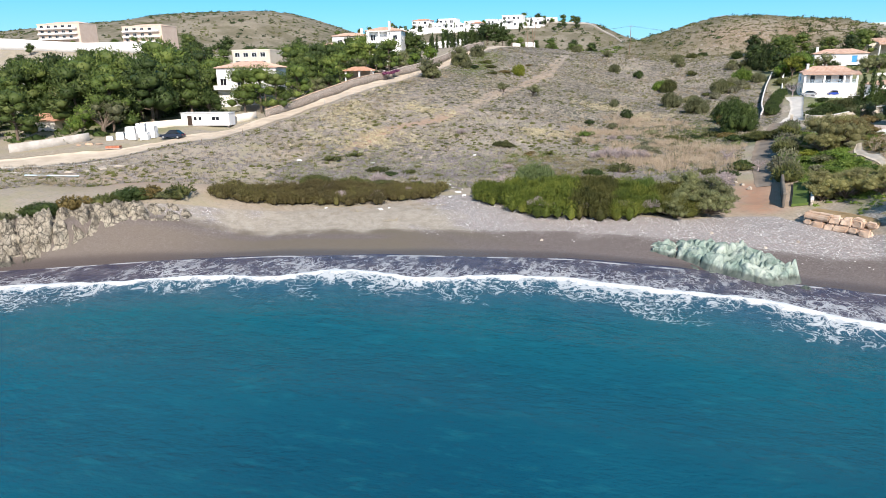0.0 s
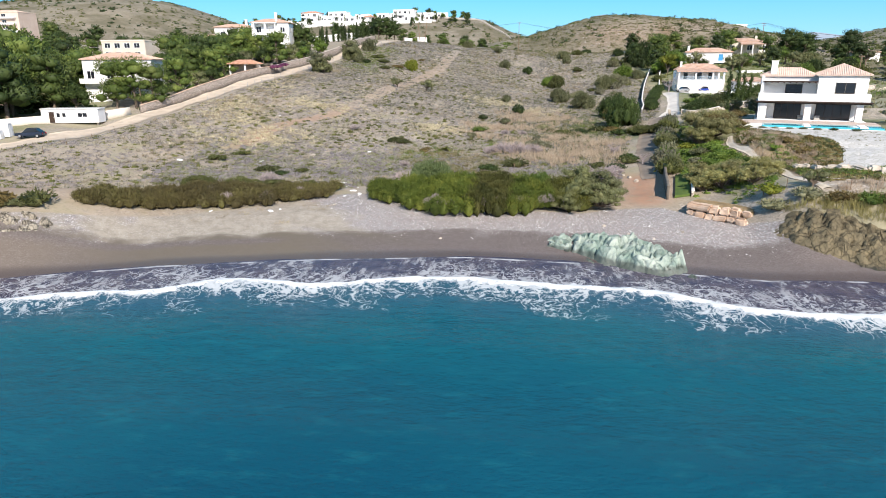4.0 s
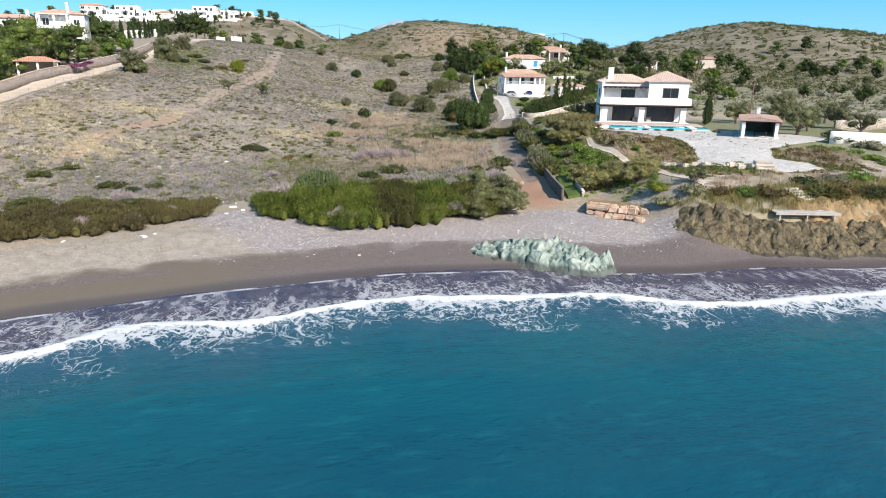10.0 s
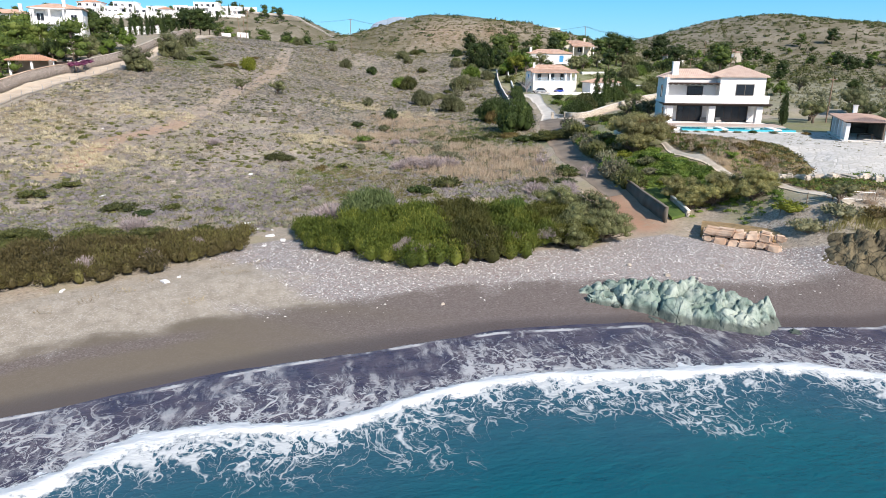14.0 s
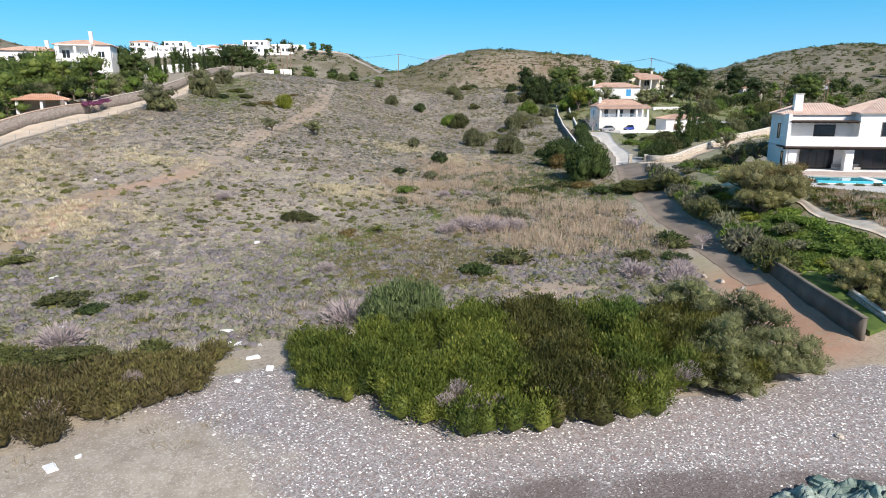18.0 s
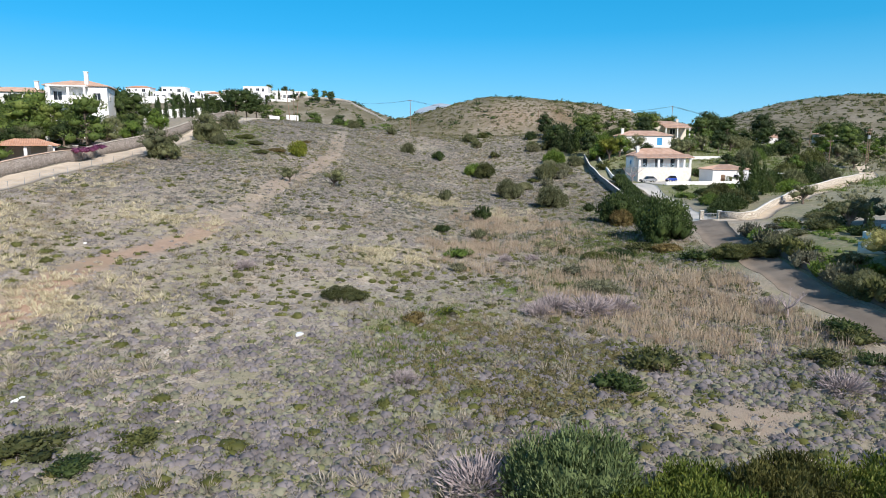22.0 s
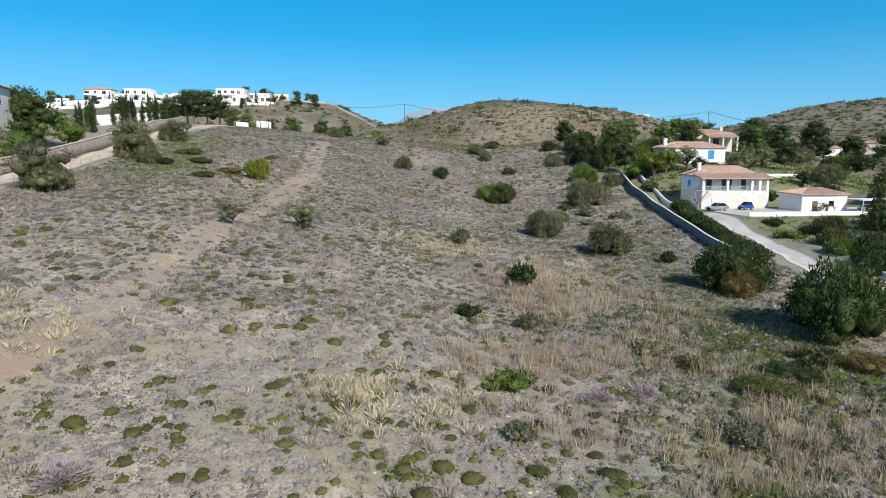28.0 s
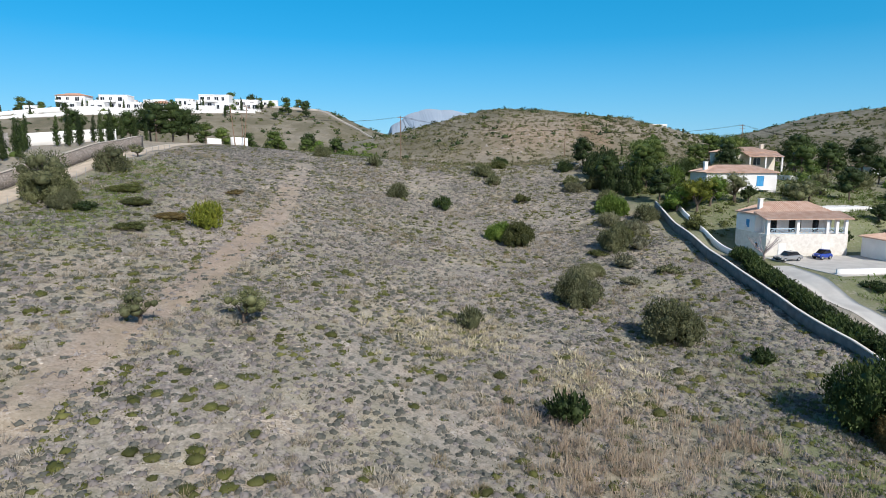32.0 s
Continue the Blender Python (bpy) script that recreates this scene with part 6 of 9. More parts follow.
# ================= the white villa with the pool =================
def villa():
    e = thing("villa", pose(48.5, 122.4, 8.85, 0, 0, -20) @ Matrix.Diagonal((1, 1, 1.1, 1)), "white two-storey villa with dark shutters and pale tile roof", "house")
    part("plinth", block(-0.4, -0.4, -2.2, 17.4, 9.6, 0.0, 0.02), white_wall, e)
    part("wall", block(-0.1, 3.2, 0.003, 17.0, 9, 3.0), white_wall, e, "recessed ground floor wall")
    part("wall", block(-0.1, 0.0, 0.003, 0.25, 3.19, 2.95), white_wall, e)
    posts(e, (0.75, 8.1, 16.2), 0.45, 0.003, 2.72, 0.55, white_wall)
    part("beam", block(-0.5, -0.25, 2.72, 17.9, 0.25, 2.92, 0.02), dark_wood, e, "dark timber veranda beam")
    part("veranda_roof", block(-0.6, -0.9, 2.925, 18.0, 3.2, 3.10, 0.02), dark_wood, e, "dark timber veranda roof")
    part("floor_slab", block(-0.3, -0.1, 3.105, 17.6, 9.1, 3.25, 0.02), white_wall, e)
    part("balcony_parapet", block(-0.3, -0.1, 3.255, 17.6, 0.12, 4.35, 0.03), white_wall, e)
    part("balcony_parapet", block(17.38, 0.125, 3.255, 17.6, 4.0, 4.35, 0.03), white_wall, e)
    part("balcony_parapet", block(-0.3, 0.125, 3.255, -0.08, 3.0, 4.35, 0.03), white_wall, e)
    part("wall", block(-0.05, 3.0, 3.26, 9.2, 9, 7.15), white_wall, e, "recessed upper wall of the left wing")
    part("wall", block(9.205, 0.9, 3.26, 17.0, 9, 7.35), white_wall, e, "upper wall of the right wing")
    part("wing_wall", block(-0.06, 0.7, 3.26, 0.4, 2.995, 7.15), white_wall, e)
    part("pergola", block(0.2, 0.5, 6.15, 9.15, 2.995, 6.32, 0.02), dark_wood, e, "dark timber pergola over the balcony")
    for i in range(9):
        part("rafter", block(0.6 + i * 1.02, 0.3, 6.0, 0.72 + i * 1.02, 2.99, 6.145, 0.01), dark_wood, e)
    part("roof", hip_roof(-0.05, 3.0, 9.2, 9, 7.16, 1.35, 0.35), pale_tile, e)
    part("roof", hip_roof(9.21, 0.9, 17.0, 9, 7.36, 1.75, 0.45), pale_tile, e)
    ch = part("chimney", block(1.3, 3.4, 6.6, 2.4, 4.3, 9.6), white_wall, e)
    part("cap", block(1.2, 3.3, 9.6, 2.5, 4.4, 9.72, 0.02), white_stone, ch)
    for x0, x1 in ((2.7, 7.2), (9.6, 15.2)):
        w = part("glass_door", block(x0, 3.05, 0.05, x1, 3.22, 2.62, 0.01), dark_wood, e, "wide dark sliding glass doors")
        n = 4
        for i in range(n):
            s = (x1 - x0 - 0.2) / n
            part("pane", block(x0 + 0.1 + i * s + 0.04, 3.02, 0.15, x0 + 0.1 + (i + 1) * s - 0.04, 3.06, 2.5, 0.005), dark_glass, w)
    w = part("glass_door", block(4.1, 2.9, 3.3, 6.9, 3.02, 5.75, 0.01), dark_wood, e, "dark balcony door")
    part("pane", block(4.2, 2.87, 3.4, 6.8, 2.905, 5.65, 0.005), dark_glass, w)
    window(e, 12.0, 4.35, 15.1, 6.15, 0.9, grey_wall, dark_glass, name="shutter")
    window(e, 4.0, 3.9, 5.2, 5.9, -0.05, dark_wood, dark_glass, axis="y")
    window(e, 1.2, 0.3, 2.2, 2.4, -0.1, dark_wood, dark_glass, axis="y", name="side_door")
    return e


villa()


def pool():
    m = pose(48.5, 122.4, 8.85, 0, 0, -20) @ pose(-1.7, 0, 0)
    t = thing("terrace", m, "warm paved pool terrace before the villa", "terrace")
    part("paving", block(-4.5, -6.0, -1.6, 20.5, -0.41, -0.02, 0.02), deck_stone, t)
    part("retaining_wall", block(-4.8, -9.5, -2.4, 2.45, -6.005, -0.10, 0.03), deck_stone, t, "warm paved deck corner")
    part("retaining_wall", block(-4.9, -9.8, -2.4, 2.4, -9.505, -0.04, 0.03), white_wall, t)
    part("retaining_wall", block(-5.1, -9.5, -2.4, -4.805, -0.42, 0.15, 0.03), white_wall, t)
    p = thing("swimming_pool", m, "long turquoise infinity pool with a white front wall", "pool")
    part("basin", block(2.5, -10.4, -2.0, 20.4, -6.01, -0.30, 0.02), pool_tile, p)
    part("pool_wall", block(2.45, -11.0, -2.6, 20.6, -10.45, -0.45, 0.03), white_wall, p, "white front wall of the pool")
    for x0, x1 in ((2.5, 8.9), (9.9, 17.0), (18.2, 20.4)):
        part("overflow_edge", block(x0, -10.65, -0.45, x1, -10.405, -0.16, 0.01), pool_tile, p, "blue mosaic overflow edge")
        part("water", block(x0, -10.40, -0.295, x1, -6.02, -0.15, 0.005), pool_water, p, "still turquoise water")
    # white blocks added in place of the pale reflections that break up the water
    for x0, x1 in ((8.905, 9.895), (17.005, 18.195)):
        part("divider", block(x0, -10.65, -0.3, x1, -6.02, -0.08, 0.01), white_wall, p)
    for i, (x, y) in enumerate([(1.8, 2.2), (8.9, 1.9), (9.9, 2.3), (11.6, 2.1)]):
        s = thing("garden_sofa", m @ pose(x, y - 0.2, 0.0, 0, 0, 0), "low pale garden sofa under the veranda", "sofa", "veranda sofas")
        part("seat", block(-0.45, -0.4, 0.0, 0.45, 0.4, 0.42, 0.05), grey_wood, s)
        part("backrest", block(-0.45, 0.405, 0.0, 0.45, 0.55, 0.8, 0.05), grey_wood, s)


pool()


def pavilion():
    e = thing("pavilion", pose(60.7, 94.4, 8.42, 0, 0, -36) @ Matrix.Scale(0.88, 4), "open white garden pavilion with a faded tiled roof", "pavilion")
    part("floor", block(-0.6, -0.6, -1.2, 6.4, 16.4, 0.05, 0.02), paving_stone, e)
    for x, y in ((0, 0), (0, 3.6), (0, 7.2), (0, 10.8), (0, 14.4), (5.6, 0)):
        part("pillar", block(x - 0.3, y - 0.3, 0.052, x + 0.3, y + 0.3, 2.9), white_wall, e)
    # dark grey walls paint in the deep shade under the pavilion roof
    part("wall", block(-0.3, 15.5, 0.052, 5.9, 15.8, 3.0), grey_wall, e)
    part("wall", block(5.6, 3.0, 0.052, 5.9, 15.495, 3.0), grey_wall, e)
    part("beam", block(-0.4, -0.35, 2.905, 6.0, 15.9, 3.08, 0.02), dark_wood, e)
    part("roof", hip_roof(-0.3, -0.3, 5.9, 15.8, 3.25, 0.45, 0.5), brown_tile, e)
    c = part("chimney", block(2.4, 13.0, 3.2, 3.1, 13.7, 5.0), white_wall, e)
    part("cap", block(2.3, 12.9, 5.0, 3.2, 13.8, 5.12, 0.02), white_stone, c)
    part("counter", block(1.0, 14.5, 0.052, 5.0, 15.49, 1.0, 0.03), grey_wall, e)
    t = thing("garden_table", pose(64.6, 95.0, 8.47, 0, 0, -36), "plain dark garden table under the pavilion", "table")
    part("tabletop", block(-1.0, -0.45, 0.70, 1.0, 0.45, 0.76, 0.02), dark_wood, t)
    for x in (-0.9, 0.9):
        for y in (-0.38, 0.38):
            part("leg", block(x - 0.04, y - 0.04, 0.0, x + 0.04, y + 0.04, 0.70, 0.01), dark_wood, t)


pavilion()


# ================= the stone house with the veranda, and the houses behind =================
def stone_house():
    e = thing("house", pose(57.0, 214.2, 10.25, 0, 0, -4), "stone-based house with blue veranda railings and tile roof", "house")
    part("wall", block(0, 0, -0.5, 14.6, 9.0, 3.6, 0.04), plain("whitewashed_stone", (0.60, 0.56, 0.50), (0.78, 0.75, 0.70), 1.6, 0.9, relief=0.5), e, "whitewashed rubble stone ground floor")
    part("wall", block(1.2, 2.6, 3.605, 13.4, 9.0, 6.3), white_wall, e, "white upper wall")
    part("wall", block(0.02, 3.4, 3.605, 1.195, 9.0, 6.3), white_wall, e)
    posts(e, (0.35, 5.6, 10.9, 12.6, 14.25), 0.35, 3.61, 6.0, 0.26, white_wall, "veranda_pillar")
    part("beam", block(0, 0.1, 6.005, 14.6, 0.6, 6.2, 0.02), dark_wood, e)
    part("veranda_roof", lean_roof(-0.5, -0.5, 15.1, 3.2, 6.22, 7.15), tile_roof, e)
    part("roof", hip_roof(0.2, 2.7, 14.0, 9.0, 6.75, 1.9, 0.35), tile_roof, e)
    part("eave_wall", block(0.2, 2.61, 6.31, 14.0, 9.0, 6.58, 0.02), white_wall, e)
    c = part("chimney", block(1.1, 4.2, 6.6, 1.75, 4.85, 9.2), white_wall, e)
    part("cap", block(1.0, 4.1, 9.2, 1.85, 4.95, 9.32, 0.02), white_stone, c)
    spans = [(0.65, 5.3), (5.9, 10.6), (11.2, 12.3), (12.9, 13.95)]
    for x0, x1 in spans:
        r = part("railing", block(x0, 0.28, 4.5, x1, 0.36, 4.6, 0.01), pale_blue, e, "pale blue lattice railing")
        part("rail", block(x0, 0.28, 3.7, x1, 0.36, 3.78, 0.01), pale_blue, r)
        n = max(1, round((x1 - x0) / 0.95))
        for i in range(n):
            a, b = x0 + (x1 - x0) * i / n, x0 + (x1 - x0) * (i + 1) / n
            bm = rod((a + 0.02, 0.32, 3.78), (b - 0.02, 0.32, 4.5), 0.03, sides=5)
            rod((a + 0.02, 0.32, 4.5), (b - 0.02, 0.32, 3.78), 0.03, sides=5, bm=bm)
            rod((b, 0.32, 3.78), (b, 0.32, 4.5), 0.035, sides=5, bm=bm)
            part("lattice", bm, pale_blue, r)
    for x0, x1 in ((2.2, 3.6), (10.0, 11.4)):
        d = part("door", block(x0, -0.08, -0.2, x1, 0.05, 2.1, 0.02), white_metal, e, "plain white garage door")
        part("handle", block(x0 + 0.1, -0.14, 0.9, x0 + 0.16, -0.085, 1.1, 0.01), steel, d)
    for x0, x1 in ((2.2, 3.4), (5.6, 7.8), (9.9, 11.0)):
        window(e, x0, 3.7, x1, 5.8, 2.6, dark_wood, dark_glass, name="veranda_door")
    window(e, 5.0, 4.3, 5.9, 5.6, 0.02, blue_paint, blue_paint, axis="y", name="shutter")
    window(e, 2.0, 0.9, 2.9, 2.0, 0.0, blue_paint, dark_glass, axis="y")
    part("air_conditioner", block(-0.42, 5.6, 3.9, -0.005, 6.5, 4.6, 0.03), white_metal, e)
    return e


stone_house()


def plain_house(x, y, z, yaw, w, d, h, label, wall=None, roof=None, rise=1.5, windows=(), chimney=None, name="house", category="house", base=3.0, group="", over=0.45, blinds=None):
    """A rendered house: walls, hip roof, windows (face, x0, z0, x1, z1), chimney."""
    e = thing(name, pose(x, y, z, 0, 0, yaw), label, category, group)
    wm = wall or white_wall
    part("wall", block(0, 0, -base, w, d, h, 0.04), wm, e)
    if roof:
        part("roof", hip_roof(0, 0, w, d, h + 0.17, rise, over), roof, e)
    else:
        part("parapet", block(-0.12, -0.12, h + 0.003, w + 0.12, d + 0.12, h + 0.5, 0.03), wm, e)
    for face, a, z0, b, z1 in windows:
        if face == "f":
            window(e, a, z0, b, z1, 0, white_metal, blinds or dark_glass)
        elif face == "l":
            window(e, a, z0, b, z1, 0, white_metal, blinds or dark_glass, axis="y")
        else:
            window(e, a, z0, b, z1, w, white_metal, blinds or dark_glass, axis="y", out=1)
    if chimney:
        cx, cy, top_z = chimney
        c = part("chimney", block(cx - 0.4, cy - 0.4, h, cx + 0.4, cy + 0.4, top_z), wm, e)
        part("cap", block(cx - 0.5, cy - 0.5, top_z, cx + 0.5, cy + 0.5, top_z + 0.12, 0.02), white_stone, c)
    return e


h2b = plain_house(68.5, 250.0, 16.6, -8, 16.0, 8.5, 6.2, "tall white house with blue shutters and tile roof", roof=tile_roof, rise=1.6, windows=[("l", 2, 3.4, 3.2, 5.2)], chimney=(1.0, 3.0, 8.6))
window(h2b, 11.4, 3.3, 13.0, 5.6, 0, blue_paint, blue_paint, name="blue_shutter")
window(h2b, 11.4, 0.4, 13.0, 2.4, 0, blue_paint, blue_paint, name="blue_shutter")
part("balcony", block(10.2, -1.6, 2.5, 14.4, -0.005, 2.7, 0.03), white_wall, h2b)
h3 = plain_house(92.0, 279.0, 23.2, -10, 14, 9, 4.2, "low cream house with tile roof and wooden veranda", cream_wall, tile_roof, 1.4, [("f", 8, 0.8, 10, 2.9), ("f", 2, 1.2, 3.4, 2.8)], (11.5, 3.0, 6.4))
part("veranda_roof", lean_roof(5, -4, 14.4, 0, 3.2, 4.3), tile_roof, h3)
posts(h3, (5.4, 9.6, 14), -3.6, -1, 3.05, 0.2, white_wall, "veranda_pillar")
part("beam", block(5, -3.9, 3.05, 14.3, -3.6, 3.2, 0.02), brown_wood, h3)
annex = plain_house(72.6, 205.0, 10.2, -4, 9.5, 7, 3.3, "low white annex with a tile roof", roof=tile_roof, rise=1.1, windows=[("f", 5.5, 1.0, 6.8, 2.2)], base=1)
part("door", block(2.2, -0.08, 0.0, 3.3, -0.005, 2.1, 0.02), brown_wood, annex)
low = plain_house(82, 232, 13, 0, 12, 6, 3.0, "long low white outbuilding", windows=[("f", 3, 1, 4.2, 2)], base=3)
plain_house(99, 262, 18.6, 5, 6, 5, 2.6, "small white outbuilding among trees", roof=None, base=3)
plain_house(128, 395, 36, 0, 12, 8, 4, "white flat-roofed house on the far ridge", base=8)
plain_house(150, 290, 20, 10, 10, 7, 3.2, "small pale house behind the olive trees", roof=tile_roof, rise=1.2, base=4)
plain_house(205, 330, 22, -20, 12, 8, 3.6, "cream house at the foot of the hill", cream_wall, tile_roof, 1.3, base=4)


def carport():
    e = thing("carport", pose(82.0, 200.5, 10.2, 0, 0, -4), "flat white carport on thin posts", "carport")
    part("roof", block(0, 0, 2.4, 7.5, 4.5, 2.58, 0.03), white_metal, e)
    for x in (0.15, 3.75, 7.35):
        for y in (0.15, 4.35):
            part("post", rod((x, y, 0), (x, y, 2.4), 0.07), white_metal, e)


carport()

# ---- houses among the pines on the western side ----
plain_house(-85.0, 213.5, 27.0, 8, 12.5, 9, 5.6, "white hilltop house with a tiled roof", roof=tile_roof, rise=1.4, windows=[("f", 1.6, 2.4, 3.4, 4.4), ("f", 9.6, 2.6, 11.2, 4.2), ("r", 2, 2.6, 3.6, 4.2)], chimney=(8.3, 1.0, 8.8), base=8)
plain_house(-98.5, 214.5, 26.6, 8, 13.0, 8, 4.6, "low white wing with a tiled roof beside the hilltop house", roof=tile_roof, rise=1.2, windows=[("f", 2, 1.6, 3.6, 3.4), ("f", 7, 1.6, 8.6, 3.4)], chimney=(10.5, 2.0, 7.2), base=8)
rh = thing("balcony", pose(-85.0, 213.5, 27.0, 0, 0, 8), "white covered balcony of the hilltop house", "balcony")
part("floor", block(1.0, -2.2, 1.5, 8.6, -0.005, 1.8, 0.03), white_wall, rh)
for x in (1.3, 5.0, 8.3):
    part("pillar", block(x - 0.25, -2.15, 1.805, x + 0.25, -1.7, 5.3), white_wall, rh)
part("roof", block(0.8, -2.3, 5.305, 8.8, -0.005, 5.6, 0.03), white_wall, rh)
plain_house(-106, 222, 23, 5, 12, 8, 5.5, "pale house with tiled roof among pines", cream_wall, tile_roof, 1.3, [("f", 2, 2, 3.4, 3.8), ("f", 8, 2, 9.4, 3.8)], base=6)
ph = plain_house(-95.5, 137, 10.6, 14, 15, 10, 9.6, "tall white house with balconies behind pine trees", roof=tile_roof, rise=1.5, windows=[("f", 0.8, 5.4, 2.4, 7.2), ("f", 5, 5.4, 6.6, 7.2), ("f", 9, 1, 10.6, 3), ("r", 3, 5, 4.4, 7)], base=3)
part("balcony", block(-0.4, -1.8, 4.4, 5.4, -0.005, 4.7, 0.03), white_wall, ph)
part("balcony_parapet", block(-0.4, -1.8, 4.705, 5.4, -1.6, 5.5, 0.03), white_wall, ph)
plain_house(-133, 168, 13.6, 6, 12, 8, 6.5, "white house with tile roof half hidden by trees", roof=tile_roof, rise=1.3, windows=[("f", 2, 3.2, 3.4, 5), ("f", 7, 3.2, 8.4, 5)], base=3)
plain_house(-119.5, 101.0, 7.2, 12, 7.5, 6, 2.6, "low house with an orange tiled hip roof", cream_wall, red_tile, 1.3, base=2)
plain_house(-132, 202, 21.0, 0, 15, 9, 5.5, "cream apartment house on the slope", cream_wall, None, windows=[("f", 1 + 3.4 * i, 0.6 + 2.8 * k, 3 + 3.4 * i, 2.2 + 2.8 * k) for i in range(4) for k in range(2)], base=8)
for (x, y, z, w) in ((-352, 332, 40.2, 32), (-289, 332, 37.0, 28)):
    a = plain_house(x, y, z, 0, w, 14, 9.4, "pale pink three-storey apartment building with balconies", pink_wall, None, windows=[("f", 2 + 5.4 * i, 0.7 + 3.1 * k, 4.6 + 5.4 * i, 2.6 + 3.1 * k) for i in range(int(w / 6)) for k in range(3)], base=14, group="apartment buildings on the western hill", name="apartment_building", category="building")
    for k in range(3):
        part("balcony", block(1.0, -1.8, 0.1 + 3.1 * k, w - 1.5, -0.01, 1.0 + 3.1 * k, 0.05), white_wall, a)
    part("roof", hip_roof(3, 3, w - 3, 12, 9.95, 1.2, 0.6), pale_tile, a)

# ---- gate house with tiled shelter by the dirt road ----
gh = thing("gate_shelter", pose(-76.5, 173.0, 16.2, 0, 0, 18), "tiled roof shelter on white pillars inside the gate", "shelter")
part("roof", hip_roof(0, 0, 8.6, 5.5, 3.1, 1.1, 0.5), red_tile, gh)
for x in (0.3, 4.3, 8.3):
    for y in (0.3, 5.2):
        part("pillar", block(x - 0.25, y - 0.25, -2.5, x + 0.25, y + 0.25, 2.93), white_wall, gh)
part("wall", block(0.6, 5.0, -2.5, 8.0, 5.2, 2.9), cream_wall, gh)

# ---- the white settlement on the hill ----
rg = np.random.default_rng(40)


def settlement_house(x, y, w, d, storeys, roofed):
    z = min(top(x, y), top(x + w, y)) + 0.3
    h = 3.1 * storeys
    wins = []
    for k in range(storeys):
        n = max(2, int(w / 3.6))
        for i in range(n):
            a = 0.7 + i * (w - 1.0) / n
            wins.append(("f", a, 0.5 + 3.1 * k, a + 1.5 + 0.6 * ((i + k) % 2), 2.5 + 3.1 * k))
    e = plain_house(x, y, z, float(rg.normal() * 5), w, d, h, "white terraced villa of the hilltop settlement", None, red_tile if roofed else None, 1.3, wins, base=6, group="hilltop settlement", name="hill_villa", category="house")
    for k in range(1, storeys):
        part("balcony", block(0.6, -2.0, 3.1 * k - 0.15, w * 0.62, -0.01, 3.1 * k + 0.85, 0.04), white_wall, e)
    part("terrace", block(-1.5, -4.5, -6, w + 1.5, -2.05, -0.1, 0.05), white_wall, e)


for x, y, w, d, s, rf in [(-148, 470, 14, 9, 2, True), (-126, 464, 13.5, 9, 2, False), (-106, 472, 9, 7, 1, False), (-94, 480, 9, 7, 1, False), (-79, 464, 15, 9, 2, False), (-60, 474, 9, 7, 1, False),
                          (-112, 488, 9, 7, 1, False), (-135, 488, 10, 7, 1, False), (-70, 492, 9, 7, 1, False), (-87, 497, 9, 7, 1, False), (-50, 486, 8, 6, 1, False)]:
    settlement_house(x, y, w, d, s, rf)
for k in range(26):
    settlement_house(-156 + 4.1 * k + 2.0 * math.sin(k * 2.7), 454 + 24 * ((k * 5) % 7) / 3.5, 6.0 + 2.5 * ((k * 3) % 4) / 3, 6, 1, k % 6 == 2)

# ================= walls, fences and gates =================
def masonry(name, tone_a, tone_b, scale=2.6, joint=(0.20, 0.17, 0.14)):
    s = Shader(name)
    flat = s.scaled(1, 1, 1.7)
    c = s.split(s.cells(scale, out="Color", where=flat))[0]
    edge = s.cells(scale, "DISTANCE_TO_EDGE", flat)
    col = s.mix(c, tone_a, tone_b)
    col = s.mix(s.math("MULTIPLY", s.step(s.noise(0.6, 4), 0.4, 0.7), 0.3), col, tone_b)
    col = s.mix(s.step(edge, 0.07, 0.01), col, joint)
    return s.finish(col, 0.9, 0, s.bump(s.step(edge, 0.0, 0.12), 0.8, 0.05), 0.25)


field_stone_wall = masonry("brown_field_stone_wall", (0.26, 0.22, 0.19), (0.44, 0.385, 0.34))
pale_stone_wall = masonry("pale_stone_wall", (0.46, 0.40, 0.32), (0.68, 0.62, 0.53))
gabion_stone = masonry("grey_stone_wall", (0.26, 0.25, 0.24), (0.48, 0.47, 0.45))


